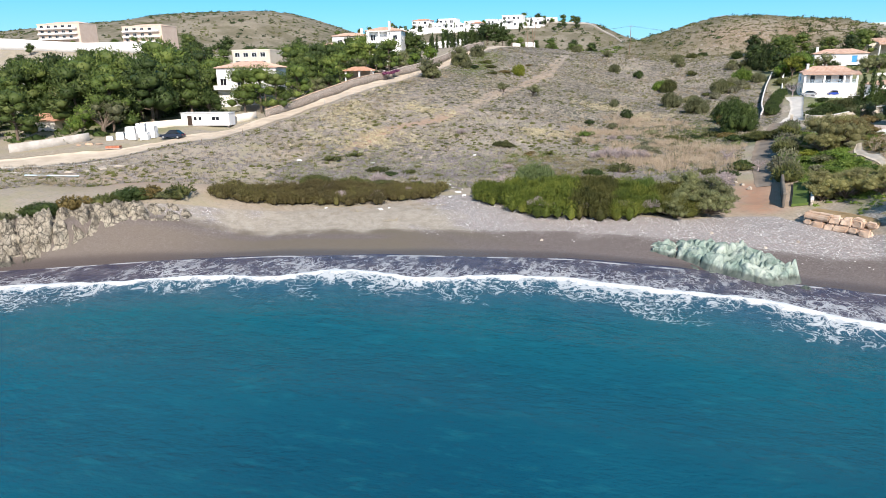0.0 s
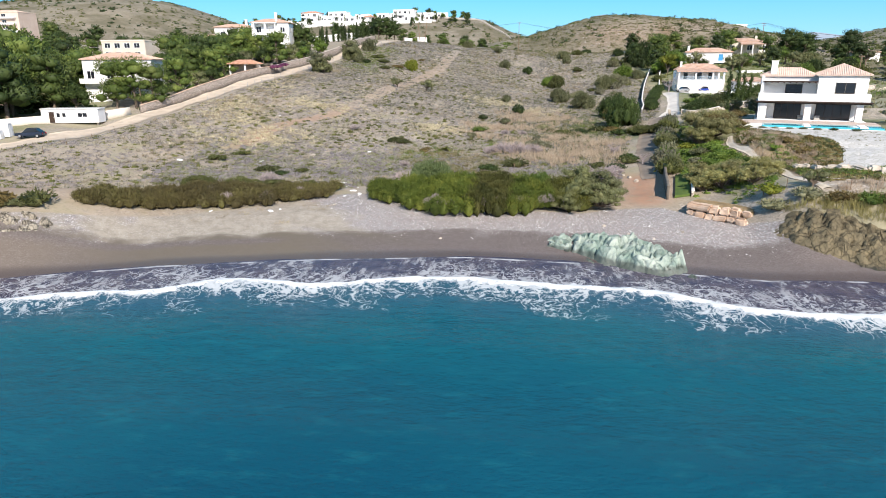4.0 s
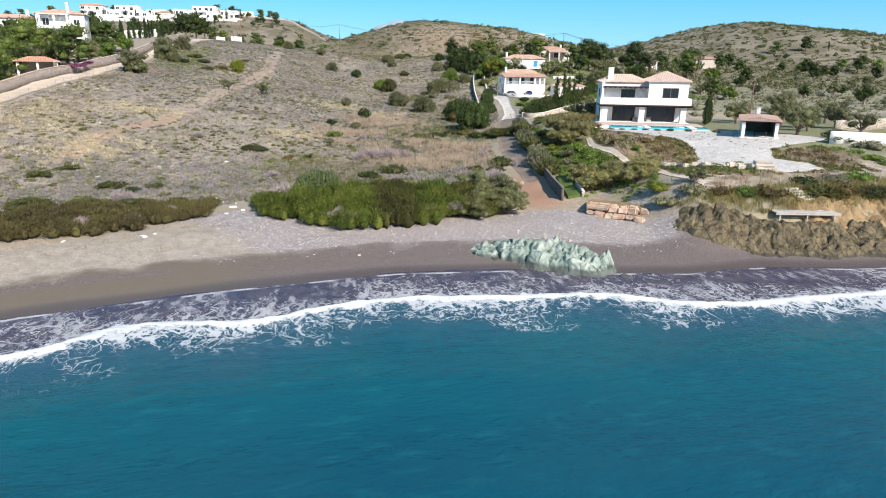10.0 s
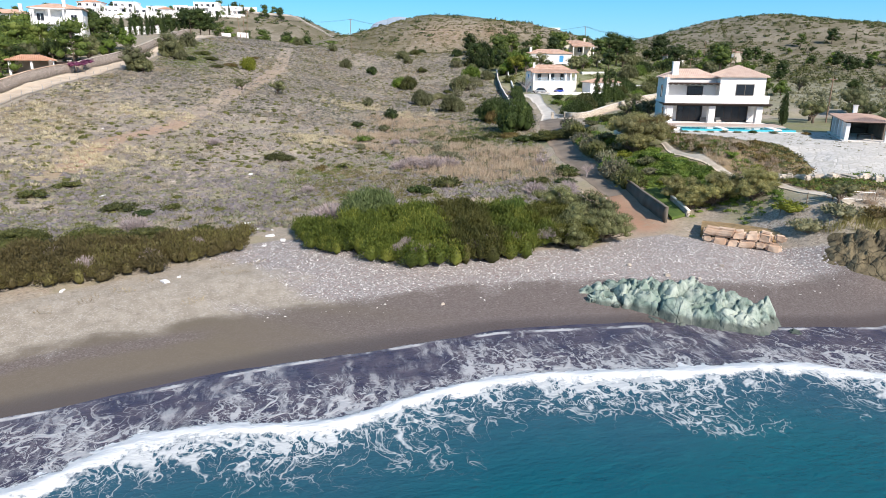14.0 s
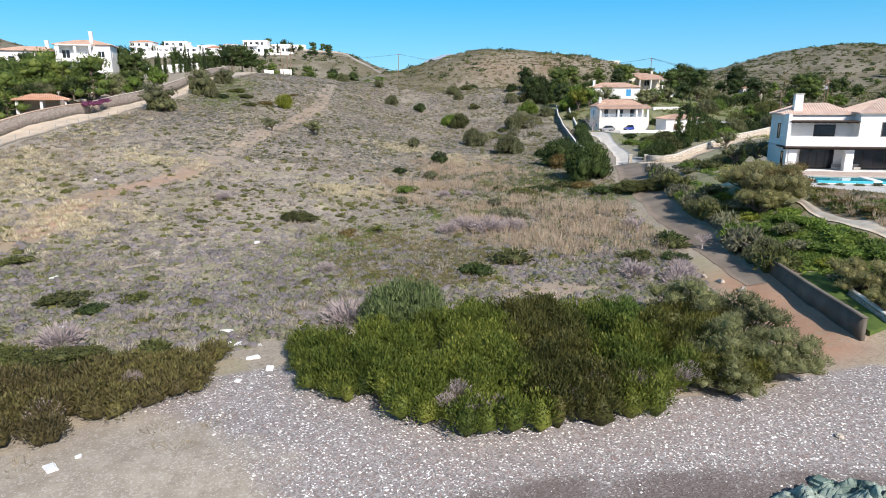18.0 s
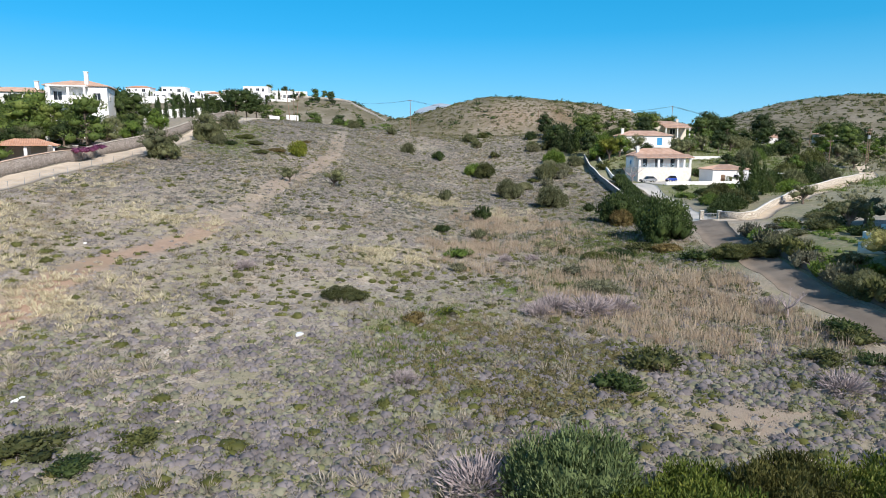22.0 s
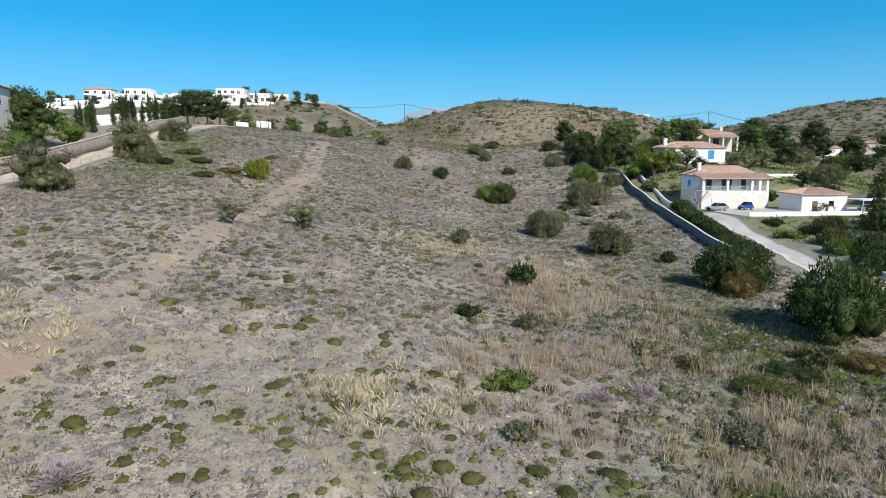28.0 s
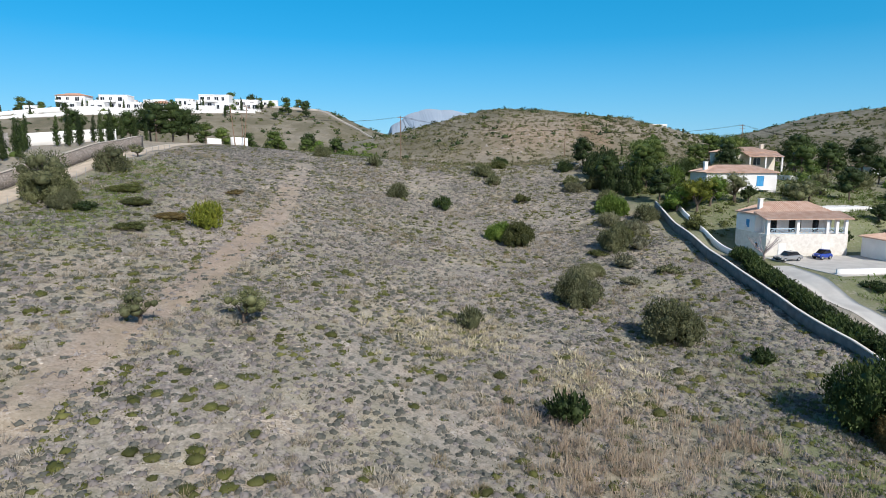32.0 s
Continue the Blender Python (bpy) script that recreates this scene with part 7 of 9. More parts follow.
def wall_run(name, path, tall, thick, mat, label, coping=None, step=1.5, sink=0.6, category="wall", stepped=0.0):
    pts = []
    for (a, b), (c, d) in zip(path, path[1:]):
        n = max(1, int(math.hypot(c - a, d - b) / step))
        pts += [(a + (c - a) * k / n, b + (d - b) * k / n) for k in range(n)]
    pts = np.array(pts + [path[-1]], float)
    tan = np.gradient(pts, axis=0)
    tan /= np.linalg.norm(tan, axis=1)[:, None]
    nor = np.stack([-tan[:, 1], tan[:, 0]], -1) * thick / 2
    z = tops(pts[:, 0], pts[:, 1])
    zs = z.copy()
    for _ in range(14):
        zs[1:-1] = (zs[:-2] + 2 * zs[1:-1] + zs[2:]) / 4
    tl = np.interp(np.linspace(0, 1, len(pts)), np.linspace(0, 1, len(np.atleast_1d(tall))), np.atleast_1d(tall))
    up = zs + tl
    if stepped:
        up = np.round(up / stepped) * stepped
    n = len(pts)

    def prism(lo, hi, widen=1.0):
        a, b = pts + nor * widen, pts - nor * widen
        v = np.concatenate([np.column_stack([a, lo]), np.column_stack([b, lo]), np.column_stack([b, hi]), np.column_stack([a, hi])])
        f = []
        for i in range(n - 1):
            for q, r in ((0, 1), (1, 2), (2, 3), (3, 0)):
                f.append((q * n + i, r * n + i, r * n + i + 1, q * n + i + 1))
        f += [(0, 3 * n, 2 * n, n), (n - 1, 2 * n - 1, 3 * n - 1, 4 * n - 1)]
        return v, f

    e = thing(name, Matrix.Identity(4), label, category)
    part("wall", to_mesh("wall", *prism(z - sink, up), mat), None, e)
    if coping:
        part("coping", to_mesh("coping", *prism(up + 0.002, up + 0.10, 1.25), coping), None, e)
    return e


def offset(path, o):
    p = np.array(path, float)
    t = np.gradient(p, axis=0)
    t /= np.linalg.norm(t, axis=1)[:, None]
    return [tuple(q) for q in p + np.stack([-t[:, 1], t[:, 0]], -1) * o]


west = offset(DIRT, 3.1)
wall_run("garden_wall", west[5:9], [1.6, 2.2, 2.2, 2.0], 0.5, field_stone_wall, "brown field-stone garden wall climbing the slope", ochre_stone)
wall_run("garden_wall", [(-65.4, 179.5)] + west[9:14], [2.1, 2.2, 2.2, 2.4, 2.4], 0.5, field_stone_wall, "long brown stone wall beside the dirt road", rubble_stone)
wall_run("boundary_wall", [(-104, 84), (-101, 89), (-97.5, 96)], 1.5, 0.3, dirty_wall, "low weathered white boundary wall")
wall_run("boundary_wall", [(-96, 108.5), (-88, 114), (-80, 119.0), (-77.5, 124)], [1.4, 1.6, 1.6], 0.3, cream_wall, "pale rendered boundary wall behind the cabin")
wall_run("white_wall", [(-86, 287), (-76, 289), (-65.5, 291)], 3.0, 0.4, white_wall, "tall white rendered wall behind cypresses")
wall_run("stone_wall", [(-100, 276), (-86.5, 284)], 3.4, 0.4, gabion_stone, "tall grey stone wall behind cypresses")
for a, b, lab in (((-46.5, 303.5), (-43.0, 304.5), 1.9), ((-40.5, 304.5), (-36.0, 304.0), 2.6)):
    wall_run("gate_wall", [a, b], lab, 0.5, white_wall, "white gate wall at the head of the road")
wall_run("terrace_wall", [(-58, 466), (-45, 474), (-20, 470), (-2, 448), (10, 425)], [1.7, 1.2, 1.1, 0.9, 0.8], 0.4, dirty_wall, "long pale retaining wall down the hill")
wall_run("terrace_wall", [(-170, 452), (-130, 450), (-90, 452), (-55, 458)], [1.6, 2.6, 2.0, 2.8, 1.4], 0.5, white_wall, "white retaining wall below the settlement")
wall_run("terrace_wall", [(-162, 444), (-128, 441), (-88, 443), (-50, 450)], [1.2, 1.8, 1.4, 1.0], 0.5, white_wall, "lower white retaining wall of the settlement")
wall_run("terrace_wall", [(-440, 312), (-347, 300), (-295, 300), (-262, 300), (-236, 298)], [6.0, 6.0, 6.0, 5.0, 6.0], 0.5, white_wall, "long white retaining wall on the western hill")
wall_run("terrace_wall", [(-290, 286), (-262, 284), (-236, 284)], 3.0, 0.5, white_wall, "white retaining wall on the western slope")

wall_run("lane_wall", list(zip(WALL_X, WALL_Y)), [1.6, 1.3, 0.9, 0.75, 0.6, 0.5], 0.3, grey_wall, "grey rendered garden wall along the lane", grey_wall, 1.0)
wall_run("garden_wall", [(24.6, 77.0), (26.2, 83.0)], 0.7, 0.3, pale_stone_wall, "pale stone inner garden wall beside a strip of grass", white_stone, 1.0)
yard("lawn", [(22.3, 76.5), (24.3, 77.2), (26.4, 85.0), (27.0, 88.0), (25.2, 88), (24.0, 83.0)], lawn_mat, "narrow strip of bright green lawn", "lawn", 0.35, 1.5)
wall_run("drive_wall", [(36.6, 168), (38.8, 176.5), (40.4, 187), (43.2, 200), (46.6, 215), (50.5, 231), (54.9, 247)], [1.0, 1.4, 1.5, 1.5, 1.4], 0.3, shaded_stained_wall, "stained grey rendered wall along the drive, darkened for shade, with a pale coping", white_stone, 1.2)
wall_run("drive_wall", [(51.0, 212), (53.5, 224), (56.5, 238), (60.5, 252)], [0.9, 1.0, 1.1], 0.3, white_wall, "white garden wall beside the stone house", None, 1.2)
wall_run("garden_wall", [(44.0, 156.5), (45.4, 152.6), (48.5, 153.8), (57.8, 162.2), (70, 171.5), (93.5, 187.5), (110, 199)], [1.2, 1.3, 1.4, 1.5, 1.6, 1.6], 0.4, pale_stone_wall, "pale stone garden wall along the side lane", white_stone)
wall_run("forecourt_wall", [(56.5, 198.5), (70, 197.6), (96, 197.5)], 0.8, 0.3, white_wall, "low white wall before the forecourt")
wall_run("terrace_wall", [(37.4, 119.8), (38.6, 116.4), (42.5, 116.8)], [1.2, 1.2, 1.0], 0.35, white_stone, "angular pale stone planter wall in the garden", None, 0.8)
wall_run("terrace_wall", [(70, 86), (78, 82.5), (86, 77)], 2.0, 0.3, white_wall, "white boundary wall in the eastern garden")
wall_run("terrace_wall", [(88, 104), (100, 101), (112, 99)], 2.0, 0.3, pale_stone_wall, "pale stone boundary wall beyond the pavilion")


def gate(x, y, yaw, w, tall, mat, label, leaf=None, bars=9):
    z = top(x, y)
    e = thing("gate", pose(x, y, z - 0.1, 0, 0, yaw), label, "gate")
    for s in (0, w):
        p = part("gate_post", block(s - 0.3, -0.3, 0, s + 0.3, 0.3, tall + 0.3), mat, e)
        part("cap", block(s - 0.36, -0.36, tall + 0.3, s + 0.36, 0.36, tall + 0.42, 0.02), white_stone, p)
    if leaf:
        part("gate_leaf", block(0.31, -0.06, 0.15, w - 0.31, 0.06, tall, 0.02), leaf, e)
    else:
        part("rail", block(0.31, -0.04, 0.2, w - 0.31, 0.04, 0.28, 0.01), steel, e)
        part("rail", block(0.31, -0.04, tall - 0.2, w - 0.31, 0.04, tall - 0.1, 0.01), steel, e)
        for i in range(bars):
            part("bar", rod((0.5 + i * (w - 1) / (bars - 1), 0, 0.28), (0.5 + i * (w - 1) / (bars - 1), 0, tall - 0.2), 0.03, sides=5), steel, e)


gate(-68.9, 175.2, 62, 5.0, 2.4, field_stone_wall, "wide dark brown sliding gate in the stone wall", dark_wood)
gate(41.0, 157.3, -12, 3.0, 1.3, pale_stone_wall, "small metal bar gate between stone posts")


def fence(path, gap, tall, label, mat=None, wires=3, name="fence"):
    pts = []
    for (a, b), (c, d) in zip(path, path[1:]):
        n = max(1, int(math.hypot(c - a, d - b) / gap))
        pts += [(a + (c - a) * k / n, b + (d - b) * k / n) for k in range(n)]
    pts.append(path[-1])
    e = thing(name, Matrix.Identity(4), label, "fence")
    ps = [(x, y, top(x, y)) for x, y in pts]
    for x, y, z in ps:
        part("post", rod((x, y, z - 0.3), (x, y, z + tall), 0.035, sides=5), mat or steel, e)
    for k in range(wires):
        bm = bmesh.new()
        for p, q in zip(ps, ps[1:]):
            zz = tall * (0.3 + 0.66 * k / max(1, wires - 1))
            rod((p[0], p[1], p[2] + zz), (q[0], q[1], q[2] + zz), 0.012, sides=3, bm=bm)
        part("wire", bm, steel, e)


east = offset(DIRT, -2.9)
fence(east[6:14], 3.0, 1.3, "thin wire fence on metal posts along the dirt road")
fence([(-92, 66), (-84, 70), (-76, 78.5), (-73.5, 86), (-72.4, 96), (-71.3, 108)], 4.5, 1.2, "rusty wire fence on leaning posts", brown_wood, 2)
fence([(30.5, 70.5), (34.5, 68.5), (38, 67)], 2.0, 1.1, "light mesh fence above the beach wall", brown_wood, 2)


# ---- boulder wall above the beach, and stones of the garden ----
def boulder(seed, sx, sy, sz):
    """A roughly squared block with knocked-off edges and uneven faces."""
    rg = np.random.default_rng(seed)
    bm = bmesh.new()
    bmesh.ops.create_cube(bm, size=1)
    for v in bm.verts:
        v.co = Vector((v.co.x * sx, v.co.y * sy, v.co.z * sz)) * (1 + 0.14 * rg.normal())
    bmesh.ops.bevel(bm, geom=bm.edges[:], offset=0.24 * min(sx, sy, sz), segments=2, affect="EDGES")
    bmesh.ops.subdivide_edges(bm, edges=bm.edges[:], cuts=1, use_grid_fill=True)
    for v in bm.verts:
        v.co += Vector(rg.normal(size=3) * 0.03 * min(sx, sy, sz))
    bmesh.ops.triangulate(bm, faces=bm.faces[:])
    return bm


BOULDERS = [(1.25, 0.9, 0.9), (1.0, 0.9, 0.8), (1.5, 1.0, 0.75), (0.8, 0.8, 0.6), (1.1, 0.8, 1.0)]
BOULDER_MESH = [bm_mesh("stone", boulder(200 + i, *s), ochre_stone) for i, s in enumerate(BOULDERS)]
garden_rock = plain("lichened_limestone", (0.40, 0.345, 0.285), (0.62, 0.565, 0.49), 1.1, 0.9, relief=0.5)
PALE_MESH = [bm_mesh("stone", boulder(210 + i, *s), garden_rock) for i, s in enumerate(BOULDERS)]
bw = thing("boulder_wall", Matrix.Identity(4), "retaining wall of stacked ochre boulders above the beach", "wall")
rg = np.random.default_rng(44)
WALL_FOOT = top(25.0, 68.2) - 0.1
for row in range(2):
    for i in range(6):
        t = (i + 0.5 + 0.35 * row) / 6.4
        x, y = 22.3 + 5.6 * t, 71.2 - 5.2 * t
        o = part("stone", BOULDER_MESH[int(rg.integers(5))], None, bw)
        o.matrix_basis = pose(x + 0.06 * row, y + 0.06 * row, WALL_FOOT + 0.45 + 0.86 * row, rg.normal() * 3, rg.normal() * 3, -43 + rg.normal() * 5) @ Matrix.Diagonal((1.02 + 0.2 * rg.random(), 0.9, 1.02 + 0.1 * rg.random(), 1))
ledge = bmesh.new()
rim = [(22.7, 71.9), (27.3, 67.4), (28.6, 67.6), (29.2, 69.4), (27.0, 72.2), (24.4, 74.2)]
up_ring = [ledge.verts.new((x, y, WALL_FOOT + 1.42)) for x, y in rim]
low_ring = [ledge.verts.new((x, y, WALL_FOOT - 0.8)) for x, y in rim]
ledge.faces.new(up_ring)
for i in range(6):
    ledge.faces.new((low_ring[i], low_ring[(i + 1) % 6], up_ring[(i + 1) % 6], up_ring[i]))
bmesh.ops.recalc_face_normals(ledge, faces=ledge.faces[:])
tagged(new("terrace", bm_mesh("terrace", ledge, earth_cliff)), "flat earthen ledge behind the boulder wall", "terrace", kind="structure")
for i in range(11):
    t = i / 10
    x, y = 38.2 + 7.0 * t, 79.6 - 5.6 * t + 0.4 * math.sin(i * 2.3)
    o = tagged(new("garden_stone", PALE_MESH[i % 5]), "large pale limestone block edging the garden court", "stone", "garden blocks")
    o.matrix_basis = pose(x, y, top(x, y) + 0.25, 5 * math.sin(i), 4, i * 41) @ Matrix.Diagonal((1.15 + 0.5 * ((i * 7) % 5) / 5, 1.1, 0.8 + 0.35 * ((i * 3) % 4) / 4, 1))
o = tagged(new("garden_stone", PALE_MESH[2]), "big smooth white boulder in a round bed", "stone", "garden blocks")
o.matrix_basis = pose(47.9, 73.0, top(47.9, 73.0) + 0.35, 0, 0, -30) @ Matrix.Scale(1.9, 4)


# ---- natural rock: the green outcrop and the low cliffs ----
def blocks(x, y, size, seed):
    """Random tone, tilt and joint distance of irregular blocks of about the given size."""
    u, v = x / size, y / size
    f1, f2 = np.full(u.shape, 9.0), np.full(u.shape, 9.0)
    tone, tilt = np.zeros(u.shape), np.zeros(u.shape)
    for i in (-1, 0, 1):
        for j in (-1, 0, 1):
            a, b = np.floor(u) + i, np.floor(v) + j
            r1, r2, r3 = [np.abs(np.sin(a * p + b * q + seed)) * 4375.85 % 1.0 for p, q in ((127.1, 311.7), (269.5, 183.3), (74.7, 246.1))]
            du, dv = u - a - r1, v - b - r2
            d = np.hypot(du, dv)
            hit = d < f1
            f2 = np.where(hit, f1, np.minimum(f2, d))
            tone, tilt = np.where(hit, r3, tone), np.where(hit, du * (2 * r1 - 1) + dv * (2 * r3 - 1), tilt)
            f1 = np.where(hit, d, f1)
    return tone, tilt, f2 - f1


def crag(name, line, width, tall, mat, label, seed, cell=0.28, crack=0.9, category="rock", depth=0.5, sharp=0.8, lump=1.0, blocky=0.0):
    """A rugged outcrop along a line: a dense height patch with stepped, cracked relief."""
    line = np.array(line, float)
    seg = np.linalg.norm(np.diff(line, axis=0), axis=1)
    cum = np.concatenate([[0], np.cumsum(seg)])
    nu, nv = int(cum[-1] / cell) + 2, int(max(width) * 2 / cell) + 2
    s = np.linspace(0, cum[-1], nu)
    cx, cy = np.interp(s, cum, line[:, 0]), np.interp(s, cum, line[:, 1])
    tx, ty = np.gradient(cx), np.gradient(cy)
    ln = np.hypot(tx, ty)
    nxn, nyn = -ty / ln, tx / ln
    w = np.interp(s, cum, width)
    t = np.interp(s, cum, tall)
    v = np.linspace(-1, 1, nv)
    X = cx[:, None] + nxn[:, None] * w[:, None] * v[None]
    Y = cy[:, None] + nyn[:, None] * w[:, None] * v[None]
    g = tops(X.ravel(), Y.ravel()).reshape(X.shape)
    n1 = rough_noise(X, Y, 0.32, seed)
    n2 = rough_noise(X, Y, 0.9, seed + 3)
    ridg = 1 - np.abs(rough_noise(X * 1.0 + 0.7 * n1, Y, 0.75, seed + 6)) * 2
    S, V = np.meshgrid(s, v * w.mean(), indexing="ij")
    cleft = smooth(0.16, 0.0, np.abs(rough_noise(S + 0.5 * n1, V * 0.35, 0.55, seed + 12))) + 0.6 * smooth(0.12, 0.0, np.abs(rough_noise(S, V, 1.3, seed + 15)))
    ends = smooth(0, 0.14, s / cum[-1]) * smooth(1, 0.86, s / cum[-1])
    rim = smooth(1.0, 0.55, np.abs(v)[None] + 0.28 * n1 + 0.15 * n2) * ends[:, None]
    H = t[:, None] * rim * (0.62 + 0.16 * (1 - lump) + lump * (0.55 * n1 + 0.22 * n2 + 0.30 * (ridg - 0.5) * crack))
    H = H - cleft * rim * depth
    if blocky:
        for size, high in ((2.3, 0.8), (0.95, 0.5)):
            tone, tilt, gap = blocks(X + 0.5 * n1, Y + 0.35 * n2, size, seed)
            H = H + rim * blocky * high * ((tone - 0.5) * 0.8 + tilt * 0.7 - 0.55 * smooth(0.12, 0.0, gap))
    step = 0.34
    H = (1 - sharp) * H + sharp * (np.floor(H / step) + smooth(0.15, 0.75, H / step - np.floor(H / step))) * step
    Z = g - 0.25 + np.maximum(H, -0.1) + 0.05 * n2
    X = X + 0.25 * n2 * rim
    Y = Y + 0.25 * rough_noise(X, Y, 1.1, seed + 9) * rim
    idx = np.arange(X.size).reshape(X.shape)
    f = np.stack([idx[:-1, :-1], idx[1:, :-1], idx[1:, 1:], idx[:-1, 1:]], -1).reshape(-1, 4)
    return tagged(new(name, to_mesh(name, np.stack([X, Y, Z], -1).reshape(-1, 3), f, mat)), label, category)


outcrop = crag("rock_outcrop", [(4.6, 62.6), (9.0, 61.8), (13.0, 59.0), (16.2, 55.4), (17.6, 53.2)], [1.2, 2.6, 3.3, 3.0, 1.6], [0.9, 1.6, 2.6, 2.6, 1.6], green_rock, "pale green cracked rock outcrop at the waterline", 31, 0.13, 0.5, depth=0.35, sharp=0.15, lump=0.4, blocky=0.8)
for i, (x, y, k) in enumerate([(6.2, 61.4, 0.7), (7.6, 60.2, 0.6), (8.8, 63.9, 0.8), (12.2, 62.2, 0.9), (15.6, 58.8, 0.8), (10.2, 59.0, 0.7), (18.4, 53.4, 0.7), (14.6, 60.4, 0.6)]):
    o = part("boulder", bm_mesh("boulder", boulder(260 + i, 1.2, 0.95, 0.8), green_rock), None, outcrop)
    o.matrix_basis = pose(x, y, top(x, y) + 0.12 * k, 7 * math.sin(i * 2.1), 6, i * 53) @ Matrix.Scale(k, 4)
crag("rock_shelf", [(8.5, 58.6), (11.0, 57.2), (13.6, 54.8)], [0.8, 1.6, 1.0], [0.35, 0.6, 0.4], green_rock, "low wave-washed green rock shelf", 37, 0.2)
crag("cliff", [(29.0, 64.8), (32.5, 60.8), (37, 58.0), (43, 56.4), (50, 55.6), (58, 55)], [1.8, 2.8, 3.0, 3.0, 3.0, 3.0], [1.5, 1.8, 1.6, 1.5, 1.5, 1.5], brown_cliff, "rugged brown rock cliff beside the beach", 41, 0.17, 0.5, depth=0.3, sharp=0.2, lump=0.4, blocky=0.75)
crag("cliff", [(40, 60.8), (47, 60.0), (55, 59), (64, 58)], [2.4, 3.2, 3.4, 3.4], [1.0, 1.3, 1.3, 1.3], earth_cliff, "ochre earth bank above the brown rocks", 47, 0.3, 0.5, sharp=0.25)
crag("cliff", [(-74, 34), (-66, 39), (-60.5, 43.5), (-56.5, 48), (-52.5, 52), (-48, 55), (-44, 58)], [3.0, 3.0, 3.0, 2.9, 2.6, 2.2, 1.0], [1.7, 1.7, 1.7, 1.6, 1.5, 1.0, 0.5], pale_cliff, "pale craggy rock cliff with dark clefts", 53, 0.17, 1.5, depth=1.0)

# ================= garden of the villa =================
court_paving = masonry("irregular_pale_paving", (0.49, 0.48, 0.455), (0.60, 0.585, 0.56), 1.3, (0.42, 0.41, 0.36))
COURT = [(42.5, 107), (46, 102.5), (48.2, 96), (47.5, 88.5), (44.5, 82), (41, 79.6), (44.5, 75), (50, 71.2), (56, 71), (56.5, 75), (54.5, 79), (58, 84), (63, 86.5), (70, 88), (76, 92), (73, 100), (67, 106), (64, 106.2), (55, 109.2), (47, 112.0), (42, 113.4)]
yard("court", COURT, court_paving, "court of pale irregular paving with grassy joints", "court", 0.07, 1.6)
ribbon("footpath", [(38.0, 105), (35.8, 98.5), (36.6, 91), (37.0, 84), (35.6, 78), (34.3, 73), (35.9, 67.4)], [0.9, 1.0, 1.0, 1.1], path_stone, "winding pale stone footpath through the garden", "path", 0.22)
for i in range(5):
    o = tagged(new("stone_step", bm_mesh("stone_step", block(-0.9, -0.25, -0.1, 0.9, 0.25, 0.1, 0.03), white_stone)), "flat white stone step down to the shore", "step", "garden steps", kind="")
    o.matrix_basis = pose(45.0 + 0.03 * i, 64.2 - 0.62 * i, top(45, 64.2 - 0.62 * i) + 0.28, 0, 0, 2)
dk = thing("jetty_deck", pose(39.5, 59.6, 3.75, 0, 0, -13), "weathered grey plank deck on the bank", "deck")
for i in range(9):
    part("plank", block(0, 0.2 * i, 0.30, 7.0, 0.2 * i + 0.18, 0.36, 0.01), grey_wood, dk)
for x in (0.5, 3.5, 6.5):
    part("bearer", block(x - 0.08, 0, 0.12, x + 0.08, 1.8, 0.295, 0.01), grey_wood, dk)
    part("leg", block(x - 0.08, 0.05, -0.9, x + 0.08, 0.21, 0.118, 0.01), grey_wood, dk)
part("fascia", block(-0.05, -0.06, 0.10, 7.05, -0.005, 0.295, 0.01), grey_wood, dk)

